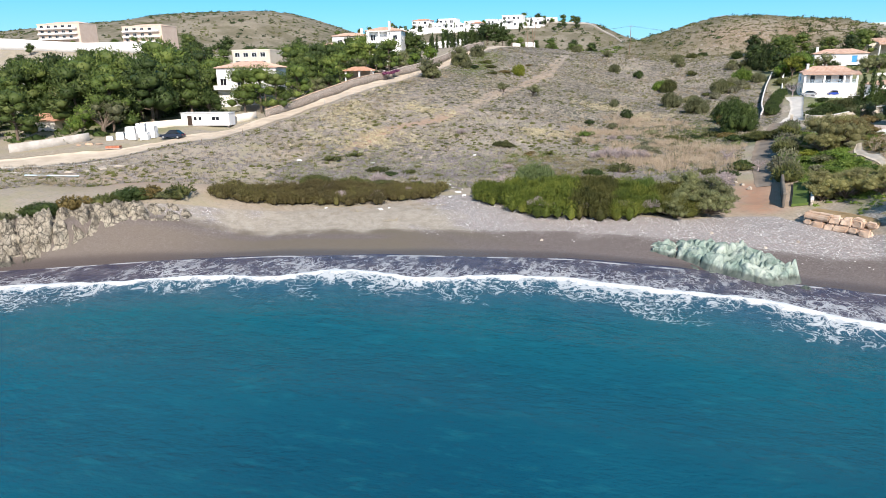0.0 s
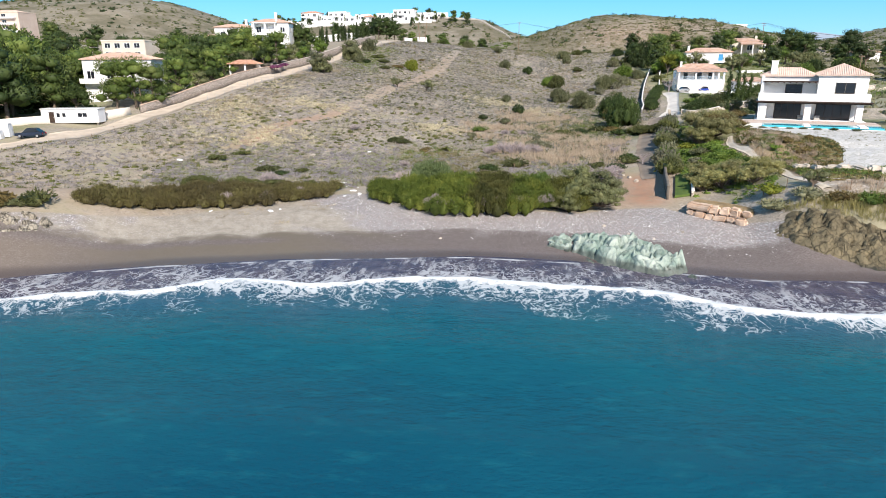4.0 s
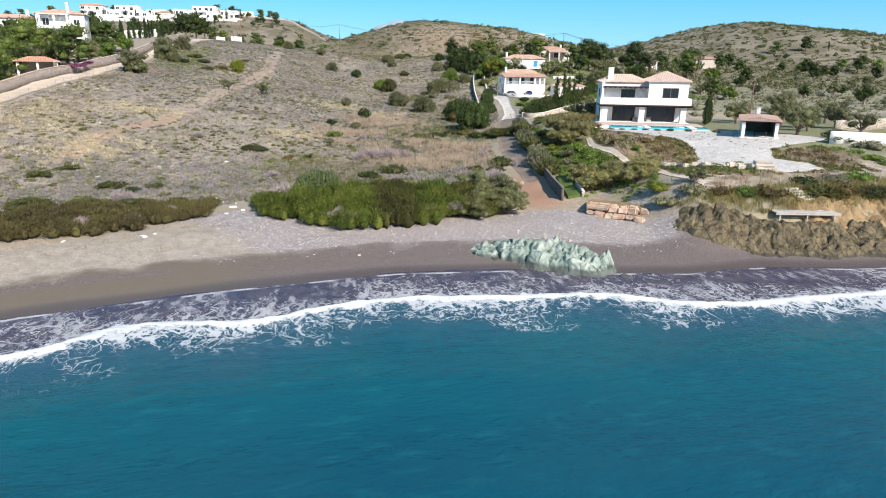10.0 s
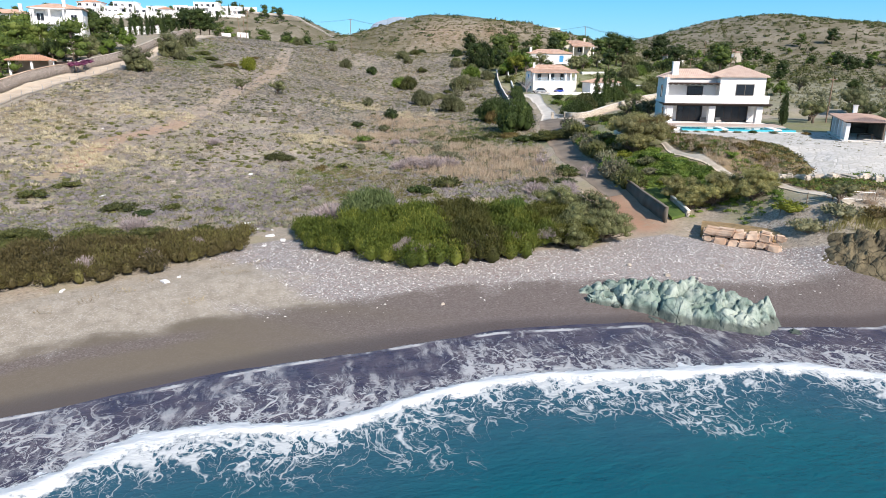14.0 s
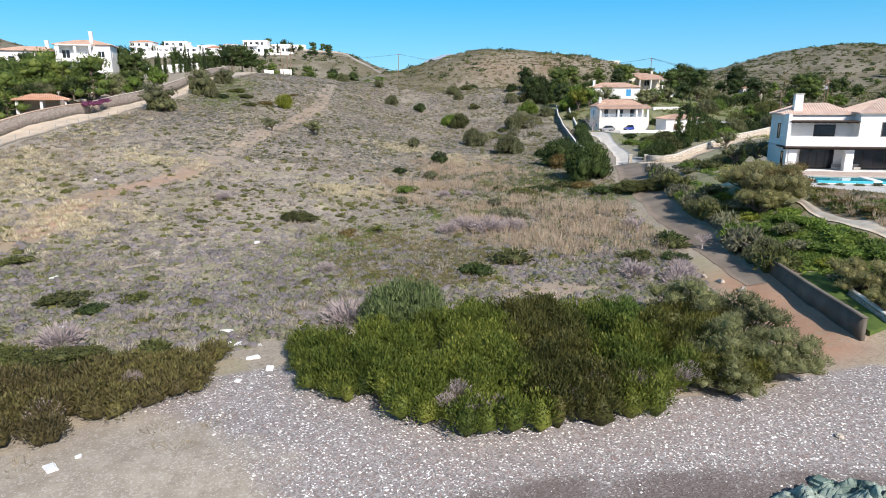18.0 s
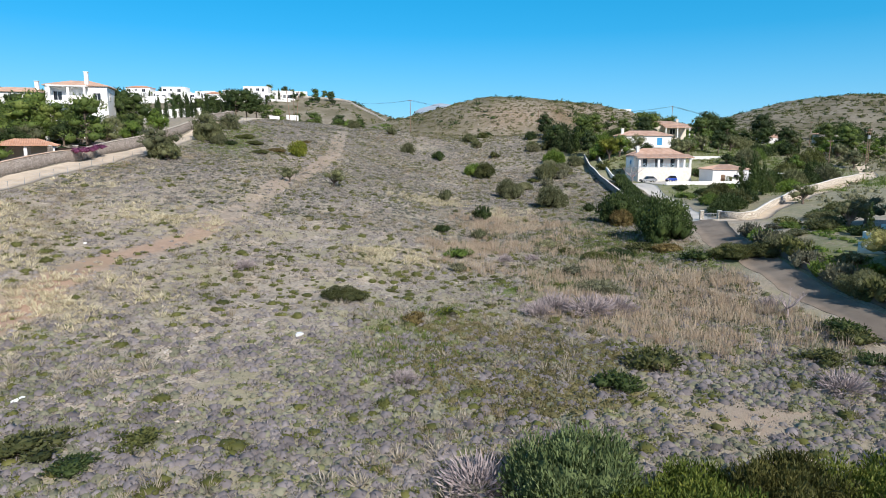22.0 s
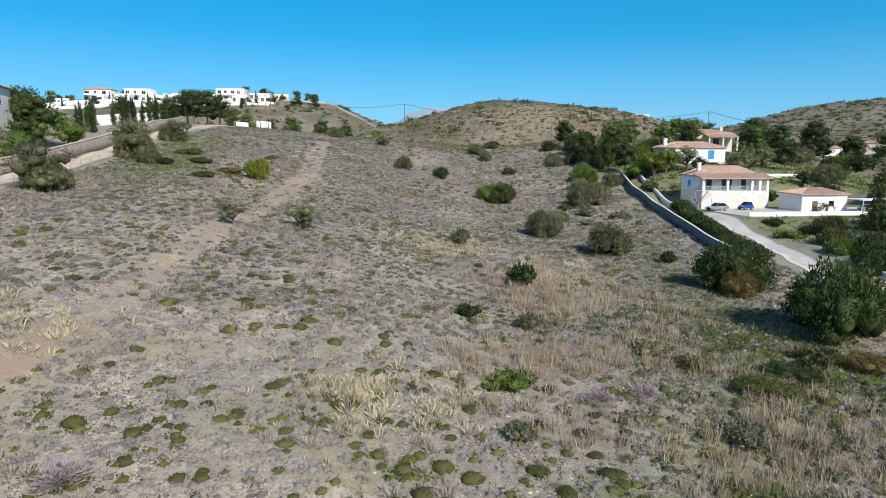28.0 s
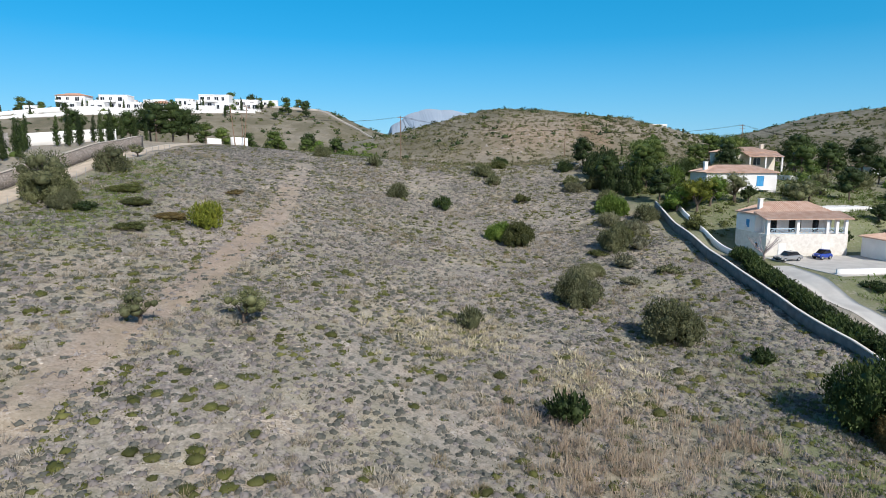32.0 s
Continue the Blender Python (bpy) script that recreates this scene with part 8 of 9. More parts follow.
GARDEN = [(33.2, 122, 1.4, "lentisk"), (35.0, 117, 1.8, "olive"), (38.5, 113.5, 1.7, "dark"), (31.6, 112, 1.5, "dark"), (33.4, 109, 1.7, "dark"), (30.6, 104, 1.5, "dark"), (29.6, 100, 1.5, "dark"), (31.6, 97, 1.7, "olive"),
          (34.2, 97.5, 1.6, "bright"), (33.5, 93.5, 1.7, "bright"), (35.0, 89.5, 1.6, "bright"), (32.8, 88.5, 1.8, "bright"), (31.0, 91.5, 1.5, "lentisk"), (33.6, 84.5, 1.6, "lentisk"), (31.2, 85, 1.4, "dark"), (33.6, 79.5, 1.4, "grey"), (31.4, 78.5, 1.3, "grey"), (33.2, 76, 1.0, "grey"),
          (30.2, 82.5, 1.6, "rust"), (27.6, 80.5, 1.5, "yellow"), (36.4, 102.5, 1.2, "lentisk"), (39.2, 99.5, 0.9, "rust"), (40.8, 96.5, 0.9, "lentisk"), (38.2, 95, 0.9, "rust"), (41.6, 92, 0.9, "rust"), (39.4, 90.5, 0.8, "lentisk"), (42.6, 88.8, 0.8, "rust"), (40.2, 86.6, 0.8, "lentisk"), (38.4, 84.4, 0.8, "rust"), (43.6, 98, 0.8, "grey"), (42.5, 101.5, 0.8, "grey"), (45.4, 94.5, 0.8, "rust"),
          (31.2, 70.2, 1.5, "lentisk"), (30.2, 66.8, 1.6, "dark"), (33.0, 66.0, 1.7, "lentisk"), (36.0, 64.8, 1.6, "rust"), (38.8, 64.2, 1.6, "lentisk"), (41.5, 63.6, 1.5, "rust"), (47.5, 62.8, 1.7, "lentisk"), (50.5, 62.4, 1.7, "rust"), (54, 62, 1.8, "lentisk"), (58, 61.5, 1.8, "rust"), (48, 65.5, 1.3, "dark"), (52.6, 66.0, 1.3, "grey"), (56, 66, 1.5, "bright"),
          (60.5, 82, 0.9, "rust"), (62.5, 79, 1.0, "rust"), (58.5, 79, 0.9, "rust"), (60, 75.5, 0.9, "rust"), (64.5, 82.5, 1.1, "bright"), (65.6, 80, 1.1, "bright"), (66.4, 77.5, 1.1, "bright"), (67, 75, 1.1, "bright"), (67.4, 72.5, 1.1, "bright"), (67.6, 70, 1.1, "bright"), (72, 86, 1.6, "lentisk"), (75, 88.5, 1.8, "lentisk"), (78, 92, 2.0, "dark"), (74, 82, 1.7, "grey"),
          (47.2, 110.9, 0.7, "grey"), (49.2, 110.2, 0.7, "grey"), (51.1, 109.5, 0.8, "olive"), (53.0, 108.8, 0.8, "grey"), (55.4, 108.0, 0.9, "dark"), (58.2, 107.0, 0.9, "olive"), (45.3, 111.5, 0.7, "grey"), (62.4, 105.0, 1.0, "rust"), (43.4, 112.2, 0.9, "olive"), (41.5, 114.5, 1.2, "lentisk"), (39.6, 121.0, 0.8, "yellow"), (40.6, 119.0, 0.7, "bright"),
          (44.0, 126, 1.6, "dark"), (42.0, 130.5, 1.6, "lentisk"), (45.5, 134, 1.8, "olive"), (40.5, 135, 1.3, "bright"), (49.5, 138.5, 1.8, "dark"), (46, 143, 1.6, "lentisk"), (52.5, 143, 1.8, "olive"), (42.6, 140.5, 1.2, "grey"), (56.5, 147.5, 1.7, "dark"), (61, 150, 1.9, "lentisk"), (66, 154, 1.9, "dark"), (36.8, 127.5, 1.1, "grey"), (38.6, 131, 1.2, "olive")]
path_x = lambda y: float(np.interp(y, [67.4, 73, 78, 84, 91, 98.5, 105], [35.9, 34.3, 35.6, 37.0, 36.6, 35.8, 38.0]))
for k in range(15):
    y = 89.5 + 3.4 * k
    x = float(np.interp(y, WALL_Y, WALL_X))
    GARDEN.append((x + 0.6 + 0.3 * math.sin(k * 2.0), y, 1.7 + 0.35 * math.sin(k * 1.3), ("lentisk", "olive", "sage", "bright", "grey")[k % 5]))
GARDEN += [(30.0, 94.0, 1.3, "sage"), (29.0, 88.5, 1.2, "lentisk"), (27.8, 85.5, 1.1, "sage"), (33.0, 100.5, 1.4, "bright"), (36.0, 110.0, 1.5, "sage"), (34.0, 113.5, 1.4, "lentisk")]
for x, y, r, k in GARDEN:
    if 43 < x < 63 and 104.5 < y < 112.4:   # low row along the foot of the pool wall
        x, y, r = x - 0.4, y - 1.3, r * 0.65
    if 69 < y < 103.5 and -r - 0.5 < x - path_x(y) < r * 0.8 + 0.7:
        x = path_x(y) - r - 0.7
    if x < 41 and k in ("dark", "lentisk") and x > np.interp(y, WALL_Y, WALL_X) + 1.6:
        k = ("bright", "sage", "bright", "yellow")[int(x * 3 + y) % 4]
    dome(x, y, r * (0.85 if x < 41 else 1.0), k, 1.0 if x < np.interp(y, WALL_Y, WALL_X) + 1.6 else 0.66, "", "shrub", "shrub", "garden shrubs by the villa")
for x, y, s, i in [(35.6, 107.5, 1.5, 2), (38.6, 109.0, 1.1, 1), (33.0, 105.0, 0.95, 2), (36.8, 113.0, 1.2, 2), (27.6, 83.6, 0.8, 2), (31.2, 75.4, 0.7, 2), (28.6, 78.6, 0.85, 2), (30.8, 79.6, 0.8, 2), (33.2, 77.4, 0.7, 2), (26.2, 79.2, 0.6, 2)]:
    tree(x, y, TAMARISK[i], "feathery tamarisk in the villa garden", s, "tamarisk", "tamarisk", "garden tamarisks")
tree(74.6, 98.2, OLIVES[0], "old olive tree with a pale gnarled trunk by the pavilion", 1.15, "olive_tree", "olive tree")
tree(34.4, 67.6, OLIVES[1], "small wind-bent olive tree above the rocks", 0.55, "olive_tree", "olive tree")
for x, y, s in [(46.5, 131.5, 0.95), (53.5, 136.5, 1.0), (79.6, 121.5, 1.0), (83, 126, 1.1), (88, 118, 1.1), (91, 124, 1.0), (82, 104, 1.0), (86, 110, 1.1), (92, 108, 1.1), (86, 96, 1.0), (96, 115, 1.1), (98, 132, 1.2), (106, 138, 1.2), (64, 162, 0.9)]:
    tree(x, y, OLIVES[int(x * 3) % 2], "round grey-green olive tree in the garden", s, "olive_tree", "olive tree", "garden olives")
for x, y, s in [(69.4, 117.4, 0.62), (70.6, 119.0, 0.72), (71.8, 120.2, 0.66), (73.2, 121.8, 0.6), (60.6, 175.6, 0.95), (62.2, 174.2, 1.05), (64.4, 176.2, 0.9), (66.6, 177.2, 0.8), (43.8, 125.4, 0.45)]:
    tree(x, y, CYPRESS[int(x * 7) % 2], "tall dark slender cypress", s, "cypress", "cypress", "cypresses")

# ================= around the stone house =================
for x, y, r, k, h in [(47.5, 161, 2.0, "dark", 0.9), (50.5, 164.5, 2.2, "dark", 0.9), (54, 168, 2.3, "lentisk", 0.9), (58, 171.5, 2.2, "dark", 0.9), (51.5, 171.5, 1.9, "bright", 0.8), (55.5, 177, 2.0, "lentisk", 0.8), (53.5, 184, 1.6, "bright", 0.7), (58.5, 184, 1.8, "dark", 0.7), (63, 187, 1.8, "lentisk", 0.8),
                      (69, 182, 2.2, "dark", 1.0), (73, 186, 2.4, "lentisk", 1.0), (78, 190, 2.5, "dark", 1.0), (84, 191, 2.4, "olive", 1.0), (90, 194, 2.4, "dark", 1.0), (75, 179.5, 2.0, "bright", 0.9), (68, 191, 1.6, "bright", 0.7), (56.4, 192, 1.4, "dark", 0.7),
                      (100, 200, 2.6, "olive", 1.0), (104, 207, 2.6, "dark", 1.0), (98, 212, 2.6, "lentisk", 1.0), (92, 222, 2.6, "dark", 1.0), (98, 228, 2.8, "olive", 1.0), (104, 234, 2.8, "bright", 0.9), (110, 222, 2.8, "lentisk", 1.0), (112, 242, 2.8, "dark", 1.0), (86, 244, 2.4, "lentisk", 1.0), (78, 222, 1.4, "dark", 1.0),
                      (54.6, 231, 1.6, "lentisk", 0.9), (57.6, 244, 1.9, "bright", 0.9), (62, 250, 2.2, "dark", 1.0), (66, 262, 2.8, "bright", 1.0), (74, 268, 2.6, "dark", 1.0), (80, 262, 2.6, "olive", 1.0), (118, 262, 3.0, "olive", 1.0), (126, 250, 3.0, "dark", 1.0), (120, 230, 2.8, "lentisk", 1.0), (132, 262, 3.0, "bright", 0.8)]:
    dome(x, y, r, k, h, "", "shrub", "shrub", "garden shrubs by the stone house")
for k in range(22):
    t = k / 21
    x = np.interp(t, [0, 0.25, 0.6, 1], [39.8, 42.5, 46.4, 50.6])
    y = np.interp(t, [0, 0.25, 0.6, 1], [173, 185, 199, 212])
    dome(float(x) + 0.2, float(y), 1.4, "dark", 0.9, "clipped dark green hedge bush along the drive", "hedge", "hedge", "hedge along the drive")
tree(59.4, 238.4, ROUNDS[2], "round yellow-green tree before the white house", 1.35)
tree(56.8, 241.5, ROUNDS[0], "leafy green tree beside the drive", 1.1)
tree(59.9, 263.1, PINES[0], "tall bright pine at the head of the drive", 1.15, "pine_tree", "pine tree")
tree(57.0, 259.0, CYPRESS[0], "dark cypress at the head of the drive", 0.95, "cypress", "cypress", "cypresses")
tree(63.6, 240.5, ROUNDS[0], "bright green round tree before the white house", 1.25)
for x, y, s in [(69.6, 241.4, 1.5), (81, 236, 1.25), (85, 238.5, 1.2), (94, 246, 1.2), (108, 252, 1.3), (136, 238, 1.4), (128, 222, 1.3), (142, 268, 1.5)]:
    tree(x, y, OLIVES[int(x) % 2], "spreading grey-green olive tree beside the houses", s, "olive_tree", "olive tree", "olives by the houses")
for x, y, s, lab, i in [(60.5, 262, 0.85, "tall dark pine on the slope", 2), (63.5, 270, 0.95, "tall bright-topped pine on the slope", 0), (71, 279, 0.9, "tall pine on the slope", 1), (79, 272, 0.8, "pine behind the white house", 1), (118, 284, 1.2, "broad dark pine beside the cream house", 2), (124, 288, 1.1, "broad dark pine beside the cream house", 2), (112, 300, 0.9, "pine behind the cream house", 1),
                        (92, 276, 1.0, "bright green pine before the cream house", 0), (150, 250, 1.2, "pine at the valley edge", 1), (160, 262, 1.3, "pine at the valley edge", 2), (146, 290, 1.3, "pine at the valley edge", 2), (172, 286, 1.2, "pine at the valley edge", 1), (52, 266, 0.9, "dark pine on the slope", 2), (56, 290, 0.9, "dark pine on the slope", 2)]:
    tree(x, y, PINES[i], lab, s, "pine_tree", "pine tree")
plant("palm_tree", 106, 254, [("trunk", trunk_shape([(0, 0, -0.4), (0.1, 0, 1.5), (0, 0, 3.0)], [0.32, 0.26, 0.24])), ("crown", palm_shape(62, leaf_palm, 3.0, 2.8, 34))], "palm tree with drooping fronds in the yard", "palm")
plant("palm_tree", 76.5, 203, [("trunk", trunk_shape([(0, 0, -0.3), (0, 0, 1.2)], [0.25, 0.22])), ("crown", palm_shape(63, leaf_palm, 1.2, 2.0, 26))], "short palm before the annex", "palm")

rv = np.random.default_rng(91)
vspots = []
for _ in range(5000):
    x, y = 78 + 230 * rv.random(), 138 + 220 * rv.random()
    if y < 200 and x < 96 and y > 150 and x < 60 + (y - 140):
        continue
    if any((x - a) ** 2 + (y - b) ** 2 < 30 for a, b in vspots) or (62 < x < 118 and 190 < y < 292) or (abs(x - np.interp(y, [153, 186, 205, 232], [50, 93, 118, 140])) < 6 and y < 236):
        continue
    vspots.append((x, y))
    if len(vspots) >= 115:
        break
for x, y in vspots:
    k = int(rv.choice(6, p=[0.34, 0.2, 0.14, 0.14, 0.12, 0.06]))
    sh, lab, nm, cat = [(OLIVES[0], "round olive tree in the valley", "olive_tree", "olive tree"), (OLIVES[1], "round olive tree in the valley", "olive_tree", "olive tree"), (ROUNDS[1], "dark leafy tree in the valley", "tree", "tree"),
                        (ROUNDS[0], "green leafy tree in the valley", "tree", "tree"), (PINES[1], "pine tree in the valley", "pine_tree", "pine tree"), (CYPRESS[0], "dark cypress in the valley", "cypress", "cypress")][k]
    if y > 235 and k != 5:
        sh = FAR_TREES[(1, 3, 2, 3, 0)[k]]
    tree(x, y, sh, lab, (0.6 + 0.5 * rv.random()) * (0.75 if k > 3 else 1.0), nm, cat, "valley trees")
vp = np.column_stack([64 + 240 * rv.random(2600), 136 + 200 * rv.random(2600)])
vp = vp[~((vp[:, 0] < 118) & (vp[:, 1] > 190) & (vp[:, 1] < 262))]
strew("valley_scrub", FAR, vp, 0.6 + 1.3 * rv.random(len(vp)) ** 2, leaf_sage, "green scrub over the valley floor", "scrub")
gp = np.column_stack([28 + 20 * rv.random(2600), 72 + 62 * rv.random(2600)])
lane_w = np.interp(gp[:, 1], WALL_Y, WALL_X)
gp = gp[(gp[:, 0] > lane_w + 1.0) & (np.abs(gp[:, 0] - np.interp(gp[:, 1], [67.4, 73, 78, 84, 91, 98.5, 105], [35.9, 34.3, 35.6, 37.0, 36.6, 35.8, 38.0])) > 1.4) & ~((gp[:, 0] > 41) & (gp[:, 1] > 78) & (gp[:, 1] < 128))]
strew("garden_plants", CUSHIONS, gp[:900], 0.3 + 0.5 * rv.random(len(gp[:900])), leaf_bright, "low green garden plants between the shrubs", "plants")
lime = np.column_stack([31.6 + 2.6 * rv.normal(size=1500), 90 + 5.0 * rv.normal(size=1500)])
lime = lime[(lime[:, 0] > np.interp(lime[:, 1], WALL_Y, WALL_X) + 2.2) & (lime[:, 0] < 35.6)]
strew("ground_cover", MOSS, lime, 0.5 + 0.4 * rv.random(len(lime)), leaf_grass, "bright lime-green ground cover on the garden slope", "plants")
strew("garden_grass", GRASS, gp[900:], 0.7 + 0.6 * rv.random(len(gp[900:])), leaf_grass, "rough green grass of the garden slope", "grass")
heath = np.column_stack([33 + 30 * rv.random(7000), 70 + 42 * rv.random(7000)])
inside = np.zeros(len(heath), bool)
for (xa, ya), (xb, yb) in zip(COURT, COURT[1:] + COURT[:1]):
    inside ^= ((ya > heath[:, 1]) != (yb > heath[:, 1])) & (heath[:, 0] < xa + (xb - xa) * (heath[:, 1] - ya) / (yb - ya))
heath = heath[~inside & (np.abs(heath[:, 0] - np.interp(heath[:, 1], [67.4, 73, 78, 84, 91, 98.5, 105], [35.9, 34.3, 35.6, 37.0, 36.6, 35.8, 38.0])) > 1.2) & (heath[:, 0] > np.interp(heath[:, 1], [70, 80, 106, 112], [36, 36, 36.5, 40]))]
heath = heath[patchy(heath, 0.16, 81, -0.7, 0.25)]
strew("garden_heath", MOSS, heath[::3], 0.4 + 0.5 * rv.random(len(heath[::3])), leaf_rust, "rust-brown heath planted in the garden beds", "plants")
strew("garden_heath", MOSS, heath[1::3], 0.4 + 0.5 * rv.random(len(heath[1::3])), leaf_scrub, "olive-green heath planted in the garden beds", "plants")
strew("garden_heath", MOSS, heath[2::3], 0.35 + 0.4 * rv.random(len(heath[2::3])), leaf_moss, "yellow-olive herbs planted in the garden beds", "plants")
joints = np.column_stack([44 + 28 * rv.random(420), 82 + 24 * rv.random(420)])
joints = joints[(np.abs(joints[:, 0] - 57) / 13 + np.abs(joints[:, 1] - 97) / 12 < 1.15)]
strew("paving_tufts", CUSHIONS, joints, 0.16 + 0.22 * rv.random(len(joints)), leaf_brown, "small dark tufts between the paving stones", "plants")
bed = np.column_stack([37 + 33 * rv.random(1500), 64 + 42 * rv.random(1500)])
bed = bed[((bed[:, 0] - 40.5) ** 2 / 14 + (bed[:, 1] - 93) ** 2 / 130 < 1) | ((bed[:, 0] - 61) ** 2 / 20 + (bed[:, 1] - 78) ** 2 / 36 < 1) | ((bed[:, 0] - 47) ** 2 / 120 + (bed[:, 1] - 67) ** 2 / 8 < 1)]
bank = np.column_stack([30 + 32 * rv.random(900), 59.5 + 6.0 * rv.random(900)])
bank = bank[bank[:, 1] > np.interp(bank[:, 0], [30, 34, 40, 62], [65.5, 62.5, 60.5, 59.5])]
strew("bank_grass", REEDS, bank, 0.5 + 0.5 * rv.random(len(bank)), leaf_moss, "rough olive grass on top of the bank", "grass")
strew("ornamental_grass", TUFTS, bed, 0.8 + 0.5 * rv.random(len(bed)), leaf_tawny, "tawny ornamental grasses in the beds", "grass")


def bare_tree(x, y, s, label):
    rng = np.random.default_rng(int(x * 10))
    bm = tube([(0, 0, -0.3), (0.1, 0, 0.8), (0, 0.1, 1.4)], [0.2, 0.16, 0.13], 7)
    for i in range(11):
        a, e = i * 0.57 + rng.random(), 1.0 + 1.6 * rng.random()
        p = [(0, 0, 1.0 + 0.4 * rng.random()), (e * 0.5 * math.cos(a), e * 0.5 * math.sin(a), 1.9 + rng.random() * 0.6), (e * math.cos(a), e * math.sin(a), 2.3 + 1.6 * rng.random())]
        tube(p, [0.09, 0.05, 0.025], 5, bm)
        for k in range(4):
            q = Vector(p[1]).lerp(Vector(p[2]), 0.3 + 0.2 * k)
            rod(q, q + Vector((rng.normal() * 0.5, rng.normal() * 0.5, 0.4 + 0.5 * rng.random())), 0.025, 0.008, 4, bm)
    plant("bare_tree", x, y, [("trunk", bm_mesh("trunk", bm, twig_grey))], label, "tree", s)


bare_tree(53.2, 209.5, 1.1, "leafless grey fig tree beside the drive")
bare_tree(19.8, 108.0, 0.7, "small leafless tree in tall dry grass")
bare_tree(23.0, 99.5, 0.55, "small leafless tree beside the lane")


# ---- parked cars ----
def car(x, y, z, yaw, length, width, tall, paint, label, kind="saloon"):
    e = thing("car", pose(x, y, z, 0, 0, yaw), label, "car", "")
    L, W = length / 2, width / 2
    if kind == "saloon":
        side = [(-L, 0.32), (-L + 0.05, 0.72), (-L * 0.62, 0.86), (-L * 0.2, 0.92), (L * 0.55, 0.95), (L * 0.93, 0.92), (L, 0.7), (L, 0.34)]
        cabin = [(-L * 0.45, 0.9), (-L * 0.12, tall), (L * 0.52, tall - 0.02), (L * 0.88, 0.93)]
    else:
        side = [(-L, 0.32), (-L + 0.04, 0.78), (-L * 0.6, 0.95), (L * 0.7, 0.98), (L, 0.8), (L, 0.34)]
        cabin = [(-L * 0.62, 0.94), (-L * 0.1, tall), (L * 0.7, tall - 0.04), (L * 0.94, 0.96)]

    def hull(profile, w0, w1, base=None):
        bm = bmesh.new()
        n = len(profile)
        a = [bm.verts.new((px, -(w0 if pz < 0.9 else w1), pz)) for px, pz in profile]
        b = [bm.verts.new((px, (w0 if pz < 0.9 else w1), pz)) for px, pz in profile]
        bm.faces.new(a)
        bm.faces.new(b[::-1])
        for i in range(n):
            j = (i + 1) % n
            bm.faces.new((a[i], b[i], b[j], a[j]))
        bmesh.ops.recalc_face_normals(bm, faces=bm.faces[:])
        bmesh.ops.bevel(bm, geom=bm.edges[:], offset=0.06, segments=2, affect="EDGES")
        return bm

    part("body", hull(side, W, W * 0.97), paint, e)
    part("roof", hull([(cabin[1][0] - 0.02, tall - 0.06), (cabin[1][0] + 0.05, tall + 0.02), (cabin[2][0], tall + 0.01), (cabin[2][0] + 0.04, tall - 0.07)], W * 0.8, W * 0.8), paint, e)
    part("cabin_glass", hull([(p, q - 0.02) for p, q in cabin], W * 0.9, W * 0.82), dark_glass, e, "dark glazed cabin")
    for sx in (-L * 0.62, L * 0.62):
        for sy in (-1, 1):
            w = part("wheel", rod((sx, sy * (W - 0.2), 0.31), (sx, sy * (W + 0.015), 0.31), 0.31, sides=16), tyre_rubber, e)
            part("rim", rod((sx, sy * (W + 0.016), 0.31), (sx, sy * (W + 0.035), 0.31), 0.2, sides=12), steel, w)
    for sy in (-0.65, 0.65):
        part("headlight", block(-L - 0.015, sy * W - 0.16, 0.6, -L + 0.06, sy * W + 0.16, 0.74, 0.02), lamp_glass, e)
        part("tail_light", block(L - 0.06, sy * W - 0.14, 0.66, L + 0.015, sy * W + 0.14, 0.84, 0.02), red_glass, e)
    part("bumper", block(-L - 0.05, -W * 0.9, 0.34, -L + 0.1, W * 0.9, 0.5, 0.04), tyre_rubber, e)


car(57.6, 209.6, top(57.6, 209.6) + 0.08, 6, 4.3, 1.75, 1.5, silver_paint, "silver estate car parked before the stone house")
car(64.3, 210.2, top(64.3, 210.2) + 0.08, 10, 2.75, 1.55, 1.55, royal_paint, "small royal blue two-seater car by the stone house", "compact")
car(85.5, 202.8, 10.22, 80, 4.1, 1.7, 1.45, white_metal, "white car under the carport")
car(-82.2, 100.6, top(-82.2, 100.6) + 0.12, 12, 4.6, 1.8, 1.6, navy_paint, "dark blue estate car on the dirt yard")


# ---- site cabin, bags and bricks by the dirt road ----
def cabin():
    e = thing("site_cabin", pose(-89.6, 113.6, top(-86, 114) + 0.15, 0, 0, 7), "white prefabricated site cabin on blocks", "cabin")
    part("body", block(0, 0, 0, 11.0, 2.9, 2.6, 0.04), white_metal, e)
    part("roof", block(-0.12, -0.12, 2.603, 11.12, 3.02, 2.75, 0.03), white_metal, e)
    d = part("door", block(1.5, -0.06, 0.05, 2.5, -0.003, 2.1, 0.02), dark_wood, e, "dark open doorway")
    part("handle", block(2.3, -0.1, 1.0, 2.4, -0.062, 1.1, 0.01), steel, d)
    for a, b in ((2.9, 3.7), (4.0, 4.8), (7.0, 8.9)):
        window(e, a, 1.05, b, 1.95, 0)
    for i in range(14):
        part("rib", block(0.35 + i * 0.78, -0.03, 0.05, 0.39 + i * 0.78, -0.002, 2.55, 0.005), white_metal, e) if not (1.2 < 0.35 + i * 0.78 < 5.0 or 6.8 < 0.35 + i * 0.78 < 9.1) else None
    for x in (0.4, 5.5, 10.6):
        for y in (0.4, 2.5):
            part("block", block(x - 0.2, y - 0.2, -0.5, x + 0.2, y + 0.2, -0.003, 0.02), grey_wall, e)


